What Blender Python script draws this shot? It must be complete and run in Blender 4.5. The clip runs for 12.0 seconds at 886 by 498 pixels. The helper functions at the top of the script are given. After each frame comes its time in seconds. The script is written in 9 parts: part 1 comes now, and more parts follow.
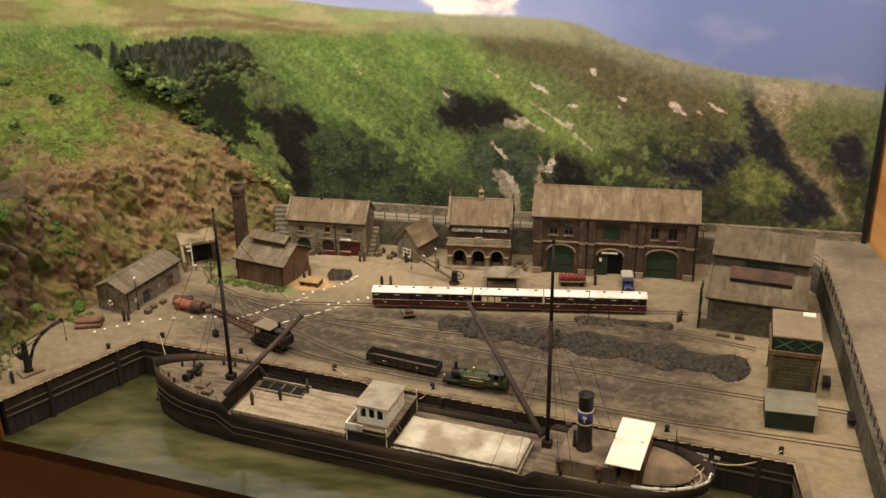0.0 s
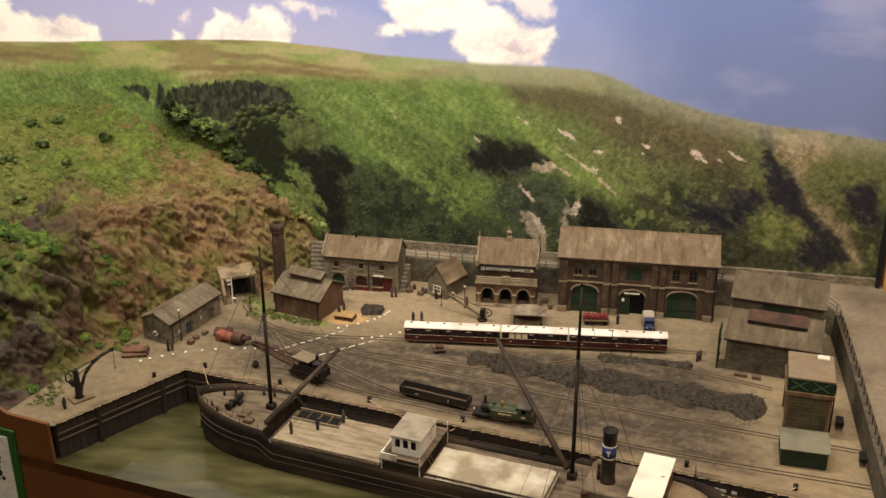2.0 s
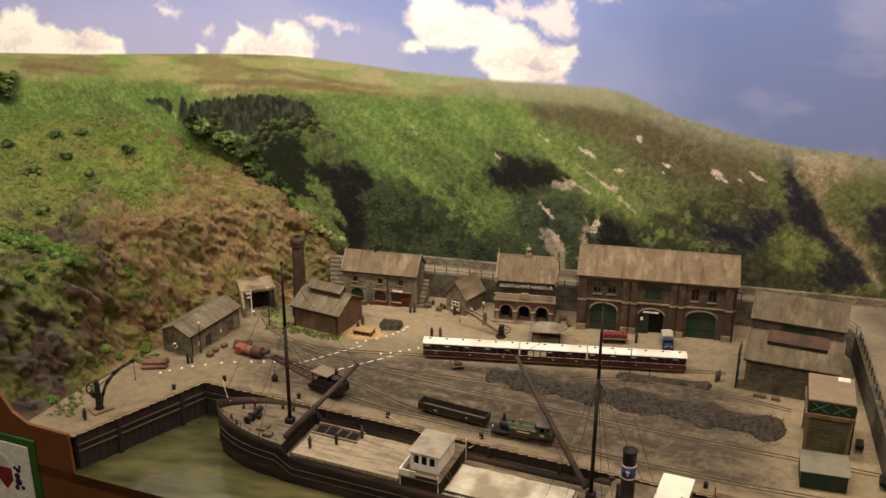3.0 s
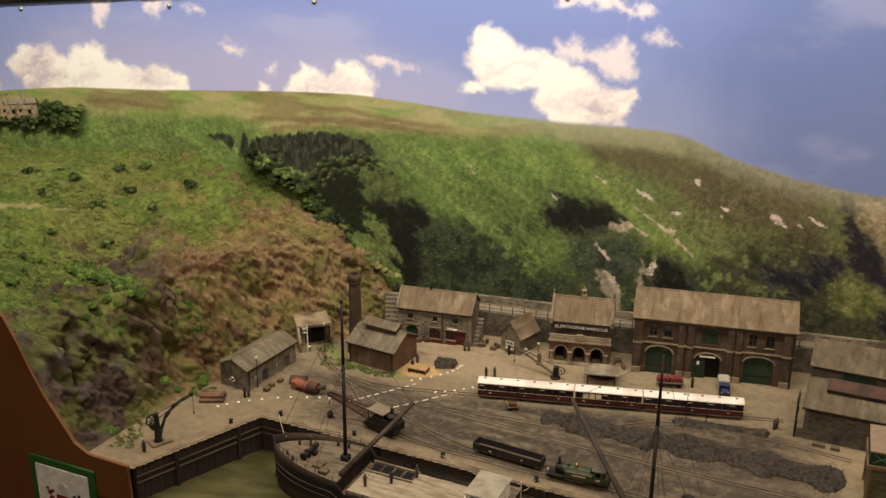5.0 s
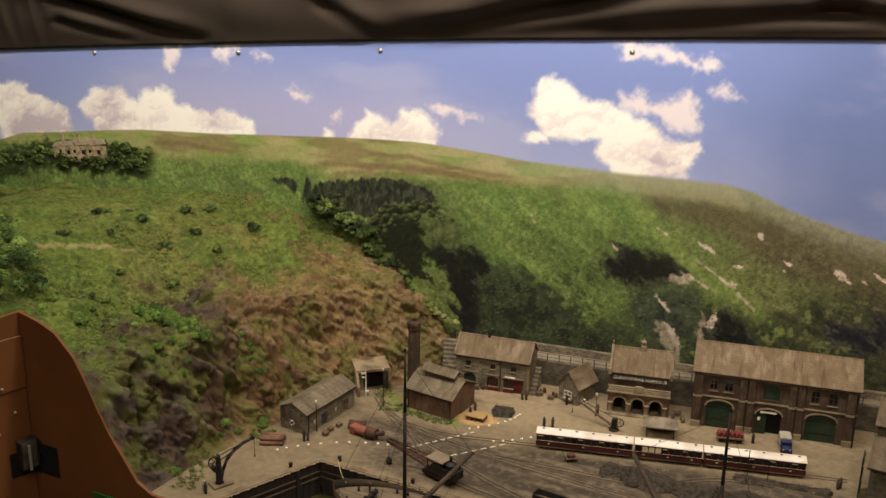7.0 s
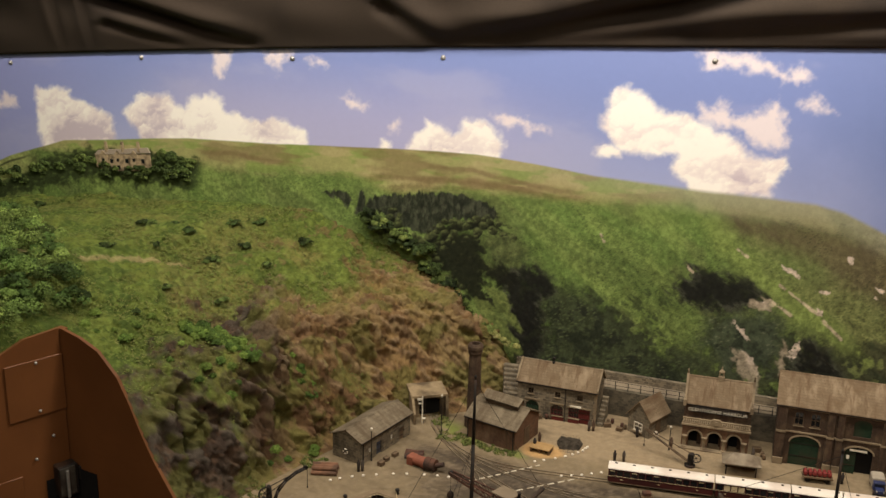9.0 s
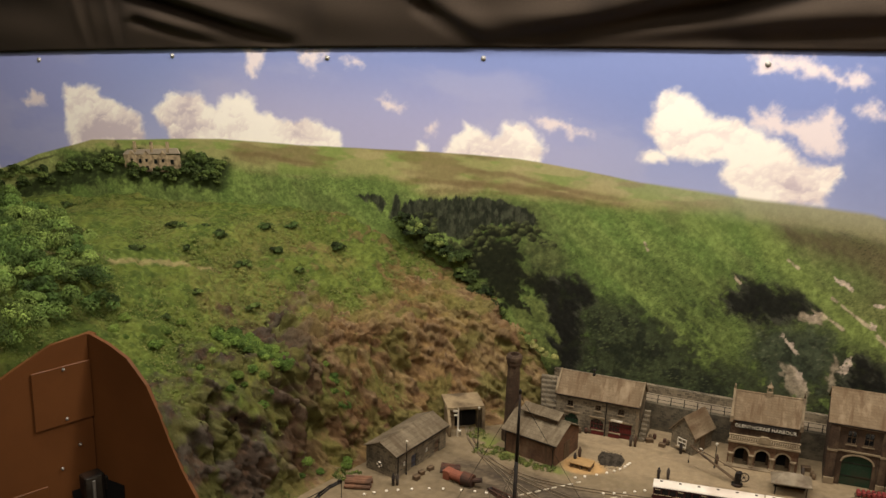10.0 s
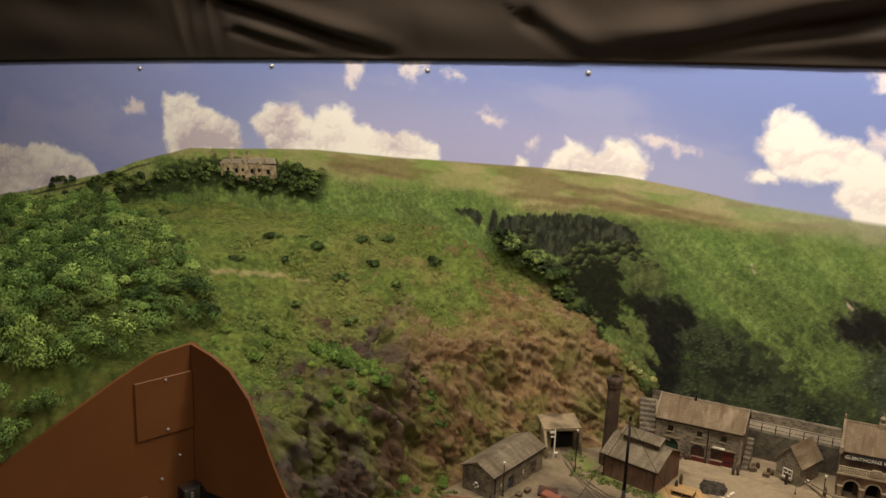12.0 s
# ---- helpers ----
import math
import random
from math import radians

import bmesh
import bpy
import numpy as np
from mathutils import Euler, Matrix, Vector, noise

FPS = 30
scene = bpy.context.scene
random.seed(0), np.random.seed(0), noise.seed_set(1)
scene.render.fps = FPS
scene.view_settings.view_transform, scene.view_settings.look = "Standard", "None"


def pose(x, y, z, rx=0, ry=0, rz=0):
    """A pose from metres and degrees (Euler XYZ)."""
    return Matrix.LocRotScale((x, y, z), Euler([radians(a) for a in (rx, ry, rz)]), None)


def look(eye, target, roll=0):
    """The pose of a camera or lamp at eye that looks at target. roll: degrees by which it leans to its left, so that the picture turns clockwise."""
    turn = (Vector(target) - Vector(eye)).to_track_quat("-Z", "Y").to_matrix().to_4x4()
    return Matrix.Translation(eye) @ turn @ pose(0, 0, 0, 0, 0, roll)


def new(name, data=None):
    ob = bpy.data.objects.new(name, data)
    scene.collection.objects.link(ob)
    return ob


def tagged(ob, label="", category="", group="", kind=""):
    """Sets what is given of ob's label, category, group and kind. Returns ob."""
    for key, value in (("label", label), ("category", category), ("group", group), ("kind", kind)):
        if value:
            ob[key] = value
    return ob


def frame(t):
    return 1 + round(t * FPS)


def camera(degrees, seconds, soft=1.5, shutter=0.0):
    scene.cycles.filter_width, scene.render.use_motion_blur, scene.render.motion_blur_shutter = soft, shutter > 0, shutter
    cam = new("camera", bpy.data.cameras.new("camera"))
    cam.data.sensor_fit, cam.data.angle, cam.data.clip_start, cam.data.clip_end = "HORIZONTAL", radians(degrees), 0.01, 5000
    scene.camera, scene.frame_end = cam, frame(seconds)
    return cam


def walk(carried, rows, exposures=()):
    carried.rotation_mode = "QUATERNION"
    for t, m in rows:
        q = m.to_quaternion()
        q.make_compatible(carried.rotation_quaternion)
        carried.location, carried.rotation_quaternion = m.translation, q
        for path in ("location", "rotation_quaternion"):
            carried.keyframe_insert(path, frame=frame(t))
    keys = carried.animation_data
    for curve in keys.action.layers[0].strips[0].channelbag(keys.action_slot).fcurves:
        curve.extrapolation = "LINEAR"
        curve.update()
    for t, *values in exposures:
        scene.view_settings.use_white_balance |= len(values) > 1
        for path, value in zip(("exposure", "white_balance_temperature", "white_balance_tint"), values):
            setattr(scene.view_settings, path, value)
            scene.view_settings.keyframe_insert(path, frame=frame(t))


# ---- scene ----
cam = camera(45.0, 12.0)
PATH = [
    (0, (0.332, -0.516, 0.895), (0.113, 1.292, 0.069), -0.8),
    (0.5, (0.322, -0.546, 0.92), (0.101, 1.266, 0.102), -0.3),
    (1, (0.316, -0.579, 0.939), (0.088, 1.24, 0.138), -0.0),
    (1.5, (0.318, -0.594, 0.945), (0.078, 1.229, 0.159), -0.3),
    (2, (0.314, -0.596, 0.949), (0.064, 1.23, 0.173), -0.2),
    (2.5, (0.308, -0.596, 0.956), (0.049, 1.232, 0.186), 0.1),
    (3, (0.3, -0.6, 0.957), (0.026, 1.232, 0.203), 0.3),
    (5, (0.275, -0.606, 0.979), (-0.083, 1.232, 0.275), 0.5),
    (5.5, (0.267, -0.612, 0.981), (-0.112, 1.229, 0.3), 0.8),
    (6, (0.263, -0.613, 0.994), (-0.142, 1.229, 0.328), 0.6),
    (6.5, (0.25, -0.616, 0.998), (-0.171, 1.228, 0.348), 0.8),
    (7, (0.241, -0.618, 1.003), (-0.201, 1.224, 0.364), 0.9),
    (9, (0.139, -0.517, 0.958), (-0.352, 1.325, 0.353), 1.4),
    (9.5, (0.124, -0.518, 0.973), (-0.386, 1.316, 0.358), 1.7),
    (10, (0.084, -0.465, 0.943), (-0.439, 1.37, 0.343), 1.8),
    (10.5, (0.062, -0.436, 0.941), (-0.484, 1.392, 0.341), 1.7),
    (11, (0.045, -0.441, 0.939), (-0.526, 1.381, 0.347), 1.7),
    (11.5, (0.026, -0.447, 0.939), (-0.568, 1.37, 0.351), 2.3),
    (12, (0.015, -0.451, 0.946), (-0.628, 1.348, 0.357), 2.0),
]
walk(cam, [(t, look(eye, target, roll)) for t, eye, target, roll in PATH], [(0, 0.28), (1.5, 0.21), (3, 0.14), (6, -0.06), (9, -0.13), (12, -0.14)])

# ---- world, lights, exposure ----
world = bpy.data.worlds.new("world")
world.use_nodes = True
scene.world = world
world.node_tree.nodes["Background"].inputs[0].default_value = (0.9, 0.75, 0.6, 1)
world.node_tree.nodes["Background"].inputs[1].default_value = 0.02
scene.view_settings.exposure = 0.0


def area_lamp(name, place, target, sx, sy, watts, colour):
    data = bpy.data.lights.new(name, "AREA")
    data.shape, data.size, data.size_y, data.energy, data.color = "RECTANGLE", sx, sy, watts, colour
    ob = new(name, data)
    ob.matrix_world = look(place, target)
    return ob


area_lamp("strip_light", (-0.15, 0.96, 1.55), (-0.15, 1.52, 0.45), 2.6, 0.16, 44.5, (1.0, 0.92, 0.83))
area_lamp("room_light", (0.2, -1.3, 2.30), (0.2, -1.3, 0.0), 1.6, 1.6, 50.0, (1.0, 0.90, 0.78))

# ---- materials ----


def nodes_of(name):
    m = bpy.data.materials.new(name)
    m.use_nodes = True
    t = m.node_tree
    return m, t.nodes, t.links, t.nodes["Principled BSDF"]


def rgb(c):
    """Linear colour from 0..255 display values."""
    return tuple(((v / 255) / 12.92 if v / 255 <= 0.04045 else ((v / 255 + 0.055) / 1.055) ** 2.4) for v in c) + (1,)


def surface(name, a, b, scale=60, rough=0.8, bump=0.3, stain=None, stain_scale=12, stain_at=0.58, metal=0.0, stretch=(1, 1, 1), vary=0.0, spec=0.3):
    """Two-tone grain, broad stains and fine relief; colours in display values."""
    m, n, l, p = nodes_of(name)
    tc, mp = n.new("ShaderNodeTexCoord"), n.new("ShaderNodeMapping")
    mp.inputs["Scale"].default_value = stretch
    l.new(tc.outputs["Object"], mp.inputs["Vector"])
    fine = n.new("ShaderNodeTexNoise")
    fine.inputs["Scale"].default_value, fine.inputs["Detail"].default_value = scale, 6
    fine.inputs["Roughness"].default_value = 0.65
    l.new(mp.outputs[0], fine.inputs["Vector"])
    ramp = n.new("ShaderNodeValToRGB")
    ramp.color_ramp.elements[0].position, ramp.color_ramp.elements[1].position = 0.32, 0.68
    ramp.color_ramp.elements[0].color, ramp.color_ramp.elements[1].color = rgb(a), rgb(b)
    l.new(fine.outputs["Fac"], ramp.inputs["Fac"])
    last = ramp.outputs["Color"]
    if stain:
        broad = n.new("ShaderNodeTexNoise")
        broad.inputs["Scale"].default_value, broad.inputs["Detail"].default_value = stain_scale, 5
        l.new(mp.outputs[0], broad.inputs["Vector"])
        r2 = n.new("ShaderNodeValToRGB")
        r2.color_ramp.elements[0].position, r2.color_ramp.elements[1].position = stain_at - 0.1, stain_at + 0.12
        l.new(broad.outputs["Fac"], r2.inputs["Fac"])
        mix = n.new("ShaderNodeMix")
        mix.data_type = "RGBA"
        l.new(r2.outputs["Color"], mix.inputs["Factor"])
        l.new(last, mix.inputs["A"])
        mix.inputs["B"].default_value = rgb(stain)
        last = mix.outputs["Result"]
    if vary:
        info, hsv, mr = n.new("ShaderNodeObjectInfo"), n.new("ShaderNodeHueSaturation"), n.new("ShaderNodeMapRange")
        mr.inputs["To Min"].default_value, mr.inputs["To Max"].default_value = 1 - vary, 1 + vary
        l.new(info.outputs["Random"], mr.inputs["Value"])
        l.new(mr.outputs[0], hsv.inputs["Value"])
        l.new(last, hsv.inputs["Color"])
        last = hsv.outputs["Color"]
    l.new(last, p.inputs["Base Color"])
    p.inputs["Roughness"].default_value, p.inputs["Metallic"].default_value = rough, metal
    p.inputs["Specular IOR Level"].default_value = spec
    if bump:
        bp = n.new("ShaderNodeBump")
        bp.inputs["Strength"].default_value, bp.inputs["Distance"].default_value = bump, 0.002
        l.new(fine.outputs["Fac"], bp.inputs["Height"])
        l.new(bp.outputs[0], p.inputs["Normal"])
    return m


def masonry(name, a, b, joint, width, height, rough=0.9, stain=(60, 50, 40), warp=0.0, bump=0.5):
    """Courses of brick, stone or slate on upright or sloping faces, with soot stains; sizes in metres."""
    m, n, l, p = nodes_of(name)
    tc, sep, com = n.new("ShaderNodeTexCoord"), n.new("ShaderNodeSeparateXYZ"), n.new("ShaderNodeCombineXYZ")
    l.new(tc.outputs["Object"], sep.inputs[0])
    add = n.new("ShaderNodeMath")
    l.new(sep.outputs["X"], add.inputs[0])
    l.new(sep.outputs["Y"], add.inputs[1])
    l.new(add.outputs[0], com.inputs["X"])
    l.new(sep.outputs["Z"], com.inputs["Y"])
    vec = com.outputs[0]
    if warp:
        nz, mixv = n.new("ShaderNodeTexNoise"), n.new("ShaderNodeVectorMath")
        nz.inputs["Scale"].default_value = 150
        sc = n.new("ShaderNodeVectorMath")
        sc.operation = "SCALE"
        sc.inputs["Scale"].default_value = warp
        l.new(tc.outputs["Object"], nz.inputs["Vector"])
        l.new(nz.outputs["Color"], sc.inputs[0])
        l.new(vec, mixv.inputs[0])
        l.new(sc.outputs[0], mixv.inputs[1])
        vec = mixv.outputs[0]
    br = n.new("ShaderNodeTexBrick")
    br.inputs["Scale"].default_value = 1.0
    br.inputs["Brick Width"].default_value, br.inputs["Row Height"].default_value = width, height
    br.inputs["Mortar Size"].default_value = min(width, height) * 0.09
    br.inputs["Color1"].default_value, br.inputs["Color2"].default_value, br.inputs["Mortar"].default_value = rgb(a), rgb(b), rgb(joint)
    l.new(vec, br.inputs["Vector"])
    broad = n.new("ShaderNodeTexNoise")
    broad.inputs["Scale"].default_value, broad.inputs["Detail"].default_value, broad.inputs["Roughness"].default_value = 28, 7, 0.7
    l.new(tc.outputs["Object"], broad.inputs["Vector"])
    r2 = n.new("ShaderNodeValToRGB")
    r2.color_ramp.elements[0].position, r2.color_ramp.elements[1].position = 0.42, 0.72
    l.new(broad.outputs["Fac"], r2.inputs["Fac"])
    mix = n.new("ShaderNodeMix")
    mix.data_type = "RGBA"
    l.new(r2.outputs["Color"], mix.inputs["Factor"])
    l.new(br.outputs["Color"], mix.inputs["A"])
    mix.inputs["B"].default_value = rgb(stain)
    l.new(mix.outputs["Result"], p.inputs["Base Color"])
    p.inputs["Roughness"].default_value = rough
    p.inputs["Specular IOR Level"].default_value = 0.2
    bp = n.new("ShaderNodeBump")
    bp.inputs["Strength"].default_value, bp.inputs["Distance"].default_value = bump, 0.001
    l.new(mix.outputs["Result"], bp.inputs["Height"])
    l.new(bp.outputs[0], p.inputs["Normal"])
    return m


def weathered(m, pale, dark):
    """Lays dusty pale patches and dark run-off streaks over a material's colour."""
    n, l = m.node_tree.nodes, m.node_tree.links
    p = n["Principled BSDF"]
    last = p.inputs["Base Color"].links[0].from_socket
    tc = n.new("ShaderNodeTexCoord")
    for colour, stretch, scale, lo, hi in ((pale, (1.0, 0.45, 0.45), 38, 0.50, 0.70), (dark, (1.6, 0.22, 0.22), 62, 0.52, 0.68)):
        mp, nz, ramp, mix = n.new("ShaderNodeMapping"), n.new("ShaderNodeTexNoise"), n.new("ShaderNodeValToRGB"), n.new("ShaderNodeMix")
        mp.inputs["Scale"].default_value = stretch
        nz.inputs["Scale"].default_value, nz.inputs["Detail"].default_value, nz.inputs["Roughness"].default_value = scale, 6, 0.65
        ramp.color_ramp.elements[0].position, ramp.color_ramp.elements[1].position = lo, hi
        ramp.color_ramp.elements[1].color = (0.75, 0.75, 0.75, 1)
        mix.data_type = "RGBA"
        l.new(tc.outputs["Object"], mp.inputs["Vector"])
        l.new(mp.outputs[0], nz.inputs["Vector"])
        l.new(nz.outputs["Fac"], ramp.inputs["Fac"])
        l.new(ramp.outputs["Color"], mix.inputs["Factor"])
        l.new(last, mix.inputs["A"])
        mix.inputs["B"].default_value = rgb(colour)
        last = mix.outputs["Result"]
    l.new(last, p.inputs["Base Color"])
    return m


def painted(name, attribute, grain, amount, rough=0.75, bump=0.0, spec=0.2):
    """Colour kept on the mesh, broken up by grain at two sizes."""
    m, n, l, p = nodes_of(name)
    at, tc = n.new("ShaderNodeAttribute"), n.new("ShaderNodeTexCoord")
    at.attribute_name = attribute
    hsv = n.new("ShaderNodeHueSaturation")
    n1, n2 = n.new("ShaderNodeTexNoise"), n.new("ShaderNodeTexNoise")
    n1.inputs["Scale"].default_value, n1.inputs["Detail"].default_value, n1.inputs["Roughness"].default_value = grain, 8, 0.75
    n2.inputs["Scale"].default_value, n2.inputs["Detail"].default_value = grain * 0.2, 4
    for k in (n1, n2):
        l.new(tc.outputs["Object"], k.inputs["Vector"])
    su = n.new("ShaderNodeMath")
    l.new(n1.outputs["Fac"], su.inputs[0])
    l.new(n2.outputs["Fac"], su.inputs[1])
    mr = n.new("ShaderNodeMapRange")
    mr.inputs["From Min"].default_value, mr.inputs["From Max"].default_value = 0.6, 1.4
    l.new(su.outputs[0], mr.inputs["Value"])
    sub, mul, one = (n.new("ShaderNodeMath") for _ in range(3))
    sub.operation, mul.operation, one.operation = "SUBTRACT", "MULTIPLY", "ADD"
    l.new(mr.outputs[0], sub.inputs[0])
    sub.inputs[1].default_value = 0.5
    l.new(sub.outputs[0], mul.inputs[0])
    m3 = n.new("ShaderNodeMath")
    m3.operation = "MULTIPLY"
    m3.inputs[1].default_value = amount
    l.new(at.outputs["Alpha"], m3.inputs[0])
    l.new(m3.outputs[0], mul.inputs[1])
    l.new(mul.outputs[0], one.inputs[0])
    one.inputs[1].default_value = 1.0
    l.new(one.outputs[0], hsv.inputs["Value"])
    l.new(at.outputs["Color"], hsv.inputs["Color"])
    l.new(hsv.outputs["Color"], p.inputs["Base Color"])
    p.inputs["Roughness"].default_value, p.inputs["Specular IOR Level"].default_value = rough, spec
    if bump:
        bp = n.new("ShaderNodeBump")
        bp.inputs["Strength"].default_value, bp.inputs["Distance"].default_value = bump, 0.006
        l.new(n1.outputs["Fac"], bp.inputs["Height"])
        l.new(bp.outputs[0], p.inputs["Normal"])
    return m


def plain(name, c, rough=0.5, metal=0.0, spec=0.4):
    return surface(name, tuple(v * 0.9 for v in c), tuple(min(255, v * 1.06) for v in c), 90, rough, 0.08, metal=metal, spec=spec)


BRICK = weathered(masonry("brown_brick", (80, 61, 46), (64, 48, 37), (82, 70, 55), 0.0062, 0.0022, stain=(55, 44, 35)), (108, 91, 70), (44, 35, 28))
RED_BRICK = weathered(masonry("red_brick", (114, 84, 62), (96, 69, 52), (108, 90, 70), 0.0060, 0.0022, stain=(84, 63, 49)), (128, 105, 82), (70, 53, 41))
STONE = masonry("grey_stone", (132, 119, 97), (90, 81, 67), (134, 122, 100), 0.0090, 0.0055, stain=(66, 60, 50), warp=0.004)
DARK_STONE = masonry("dark_stone", (106, 97, 79), (76, 70, 57), (100, 91, 74), 0.0080, 0.0050, stain=(54, 49, 41), warp=0.004)
DRESSED = surface("dressed_stone", (122, 106, 82), (144, 127, 100), 120, 0.9, 0.2, (92, 78, 60), 30)
SLATE = weathered(masonry("roof_slate", (120, 103, 80), (113, 97, 75), (106, 90, 69), 0.0062, 0.0036, stain=(98, 80, 58), bump=0.2), (150, 132, 106), (84, 62, 42))
GREY_SLATE = weathered(masonry("grey_slate", (112, 100, 80), (104, 92, 73), (96, 84, 66), 0.0062, 0.0036, stain=(86, 74, 57), bump=0.2), (136, 123, 100), (80, 66, 48))
DARK_SLATE = masonry("mossy_slate", (101, 88, 68), (95, 82, 63), (91, 78, 60), 0.0062, 0.0036, stain=(70, 64, 49), bump=0.2)
weathered(DARK_SLATE, (124, 112, 90), (66, 56, 42))
IRON = surface("black_iron", (30, 27, 24), (46, 40, 34), 90, 0.6, 0.2, (70, 48, 32), 25, 0.62, metal=0.3)
GREEN_PAINT = surface("green_paint", (22, 42, 27), (31, 54, 35), 80, 0.65, 0.15, (44, 50, 34), 34, 0.54)
RED_PAINT = surface("red_paint", (74, 26, 22), (92, 35, 30), 80, 0.6, 0.1, (84, 26, 22), 20)
# near-black for blocks and plates that stand in for the shade of hollows
SHADE_BLACK = surface("inside_shade_black", (14, 12, 10), (22, 19, 16), 60, 0.9, 0.0)
GLASS = plain("dark_window_pane", (26, 28, 30), 0.15, 0.0, 0.6)
TIMBER = surface("weathered_timber", (84, 67, 49), (110, 90, 66), 70, 0.85, 0.3, (62, 50, 38), 18, stretch=(1, 6, 1))
WHITE_PAINT = surface("dull_white_paint", (208, 198, 176), (228, 220, 200), 70, 0.6, 0.1, (160, 146, 118), 40)
RUST = surface("rusty_steel", (96, 62, 44), (70, 48, 38), 60, 0.8, 0.3, (48, 40, 34), 16, 0.5)
COAL = surface("coal", (62, 55, 47), (84, 76, 64), 220, 1.0, 0.5, (50, 45, 38), 120, 0.55, spec=0.05)
BROWN_BOARD = surface("brown_painted_board", (103, 63, 31), (113, 70, 36), 14, 0.5, 0.04, (94, 57, 28), 3, 0.55, spec=0.35)
PLYWOOD = surface("varnished_plywood", (196, 138, 76), (216, 160, 96), 9, 0.5, 0.05, (180, 122, 64), 4, stretch=(1, 0.2, 6))
CLOTH = surface("dark_brown_cloth", (50, 41, 32), (61, 50, 39), 500, 0.9, 0.1, (43, 35, 28), 6)
BLACK_TRIM = plain("black_trim", (20, 18, 16), 0.5)
CLAMP_STEEL = surface("dull_steel", (82, 76, 66), (62, 57, 49), 60, 0.5, 0.1, (48, 42, 35), 30, 0.55)
CHROME = plain("bright_metal", (176, 172, 162), 0.35, 0.55)
ROOM_PAINT = surface("room_paint", (150, 136, 116), (158, 144, 124), 4, 0.9, 0.0)

# ---- mesh helpers ----


class Shape:
    """Collects simple solids into one mesh."""

    def __init__(self):
        self.v, self.f = [], []

    def add(self, verts, faces, m=None):
        k = len(self.v)
        self.v += [tuple(m @ Vector(p)) for p in verts] if m else [tuple(p) for p in verts]
        self.f += [tuple(i + k for i in f) for f in faces]
        return self

    def box(self, x0, x1, y0, y1, z0, z1, m=None, c=0.0):
        """A box; c cuts the upright and top edges back."""
        if c <= 0:
            v = [(x, y, z) for z in (z0, z1) for y in (y0, y1) for x in (x0, x1)]
            return self.add(v, [(0, 2, 3, 1), (4, 5, 7, 6), (0, 1, 5, 4), (2, 6, 7, 3), (0, 4, 6, 2), (1, 3, 7, 5)], m)
        ring = lambda d, e, z: [(x0 + d, y0 + e, z), (x1 - d, y0 + e, z), (x1 - e, y0 + d, z), (x1 - e, y1 - d, z), (x1 - d, y1 - e, z), (x0 + d, y1 - e, z), (x0 + e, y1 - d, z), (x0 + e, y0 + d, z)]
        v = ring(c, 0, z0) + ring(c, 0, z1 - c) + ring(2 * c, c, z1)
        f = [tuple(range(7, -1, -1)), tuple(range(16, 24))]
        for r in (0, 8):
            f += [(r + i, r + (i + 1) % 8, r + 8 + (i + 1) % 8, r + 8 + i) for i in range(8)]
        return self.add(v, f, m)

    def prism(self, pts, lo, hi, axis="y", m=None):
        """A polygon pushed along an axis; pts are the other two coordinates."""
        put = {"x": lambda a, b, c: (c, a, b), "y": lambda a, b, c: (a, c, b), "z": lambda a, b, c: (a, b, c)}[axis]
        n = len(pts)
        v = [put(a, b, lo) for a, b in pts] + [put(a, b, hi) for a, b in pts]
        f = [tuple(range(n - 1, -1, -1)), tuple(range(n, 2 * n))] + [(i, (i + 1) % n, n + (i + 1) % n, n + i) for i in range(n)]
        return self.add(v, f, m)

    def rod(self, p, q, r, n=8, r2=None):
        p, q = Vector(p), Vector(q)
        d = q - p
        rot = d.to_track_quat("Z", "Y").to_matrix().to_4x4()
        r2 = r if r2 is None else r2
        ring = [(math.cos(2 * math.pi * i / n), math.sin(2 * math.pi * i / n)) for i in range(n)]
        v = [(r * a, r * b, 0) for a, b in ring] + [(r2 * a, r2 * b, d.length) for a, b in ring]
        f = [tuple(range(n - 1, -1, -1)), tuple(range(n, 2 * n))] + [(i, (i + 1) % n, n + (i + 1) % n, n + i) for i in range(n)]
        return self.add(v, f, Matrix.Translation(p) @ rot)

    def tube(self, pts, r, n=6):
        for a, b in zip(pts, pts[1:]):
            self.rod(a, b, r, n)
        return self

    def turned(self, profile, c, n=20):
        """A turned solid about z: (radius, height) pairs."""
        v, f = [], []
        for r, z in profile:
            v += [(c[0] + r * math.cos(2 * math.pi * i / n), c[1] + r * math.sin(2 * math.pi * i / n), c[2] + z) for i in range(n)]
        for k in range(len(profile) - 1):
            f += [(k * n + i, k * n + (i + 1) % n, k * n + n + (i + 1) % n, k * n + n + i) for i in range(n)]
        f += [tuple(range(n - 1, -1, -1)), tuple(range((len(profile) - 1) * n, len(profile) * n))]
        return self.add(v, f)

    def wall(self, x0, x1, y0, y1, z0, z1, holes=()):
        """An upright wall along x with openings through it: (xa, xb, za, zb, rise of the arch)."""
        xs = sorted({x0, x1, *(h[0] for h in holes), *(h[1] for h in holes)})
        zs = sorted({z0, z1, *(h[2] for h in holes), *(h[3] for h in holes)})
        for xa, xb in zip(xs, xs[1:]):
            for za, zb in zip(zs, zs[1:]):
                mx, mz = (xa + xb) / 2, (za + zb) / 2
                if not any(h[0] < mx < h[1] and h[2] < mz < h[3] for h in holes):
                    self.box(xa, xb, y0, y1, za, zb)
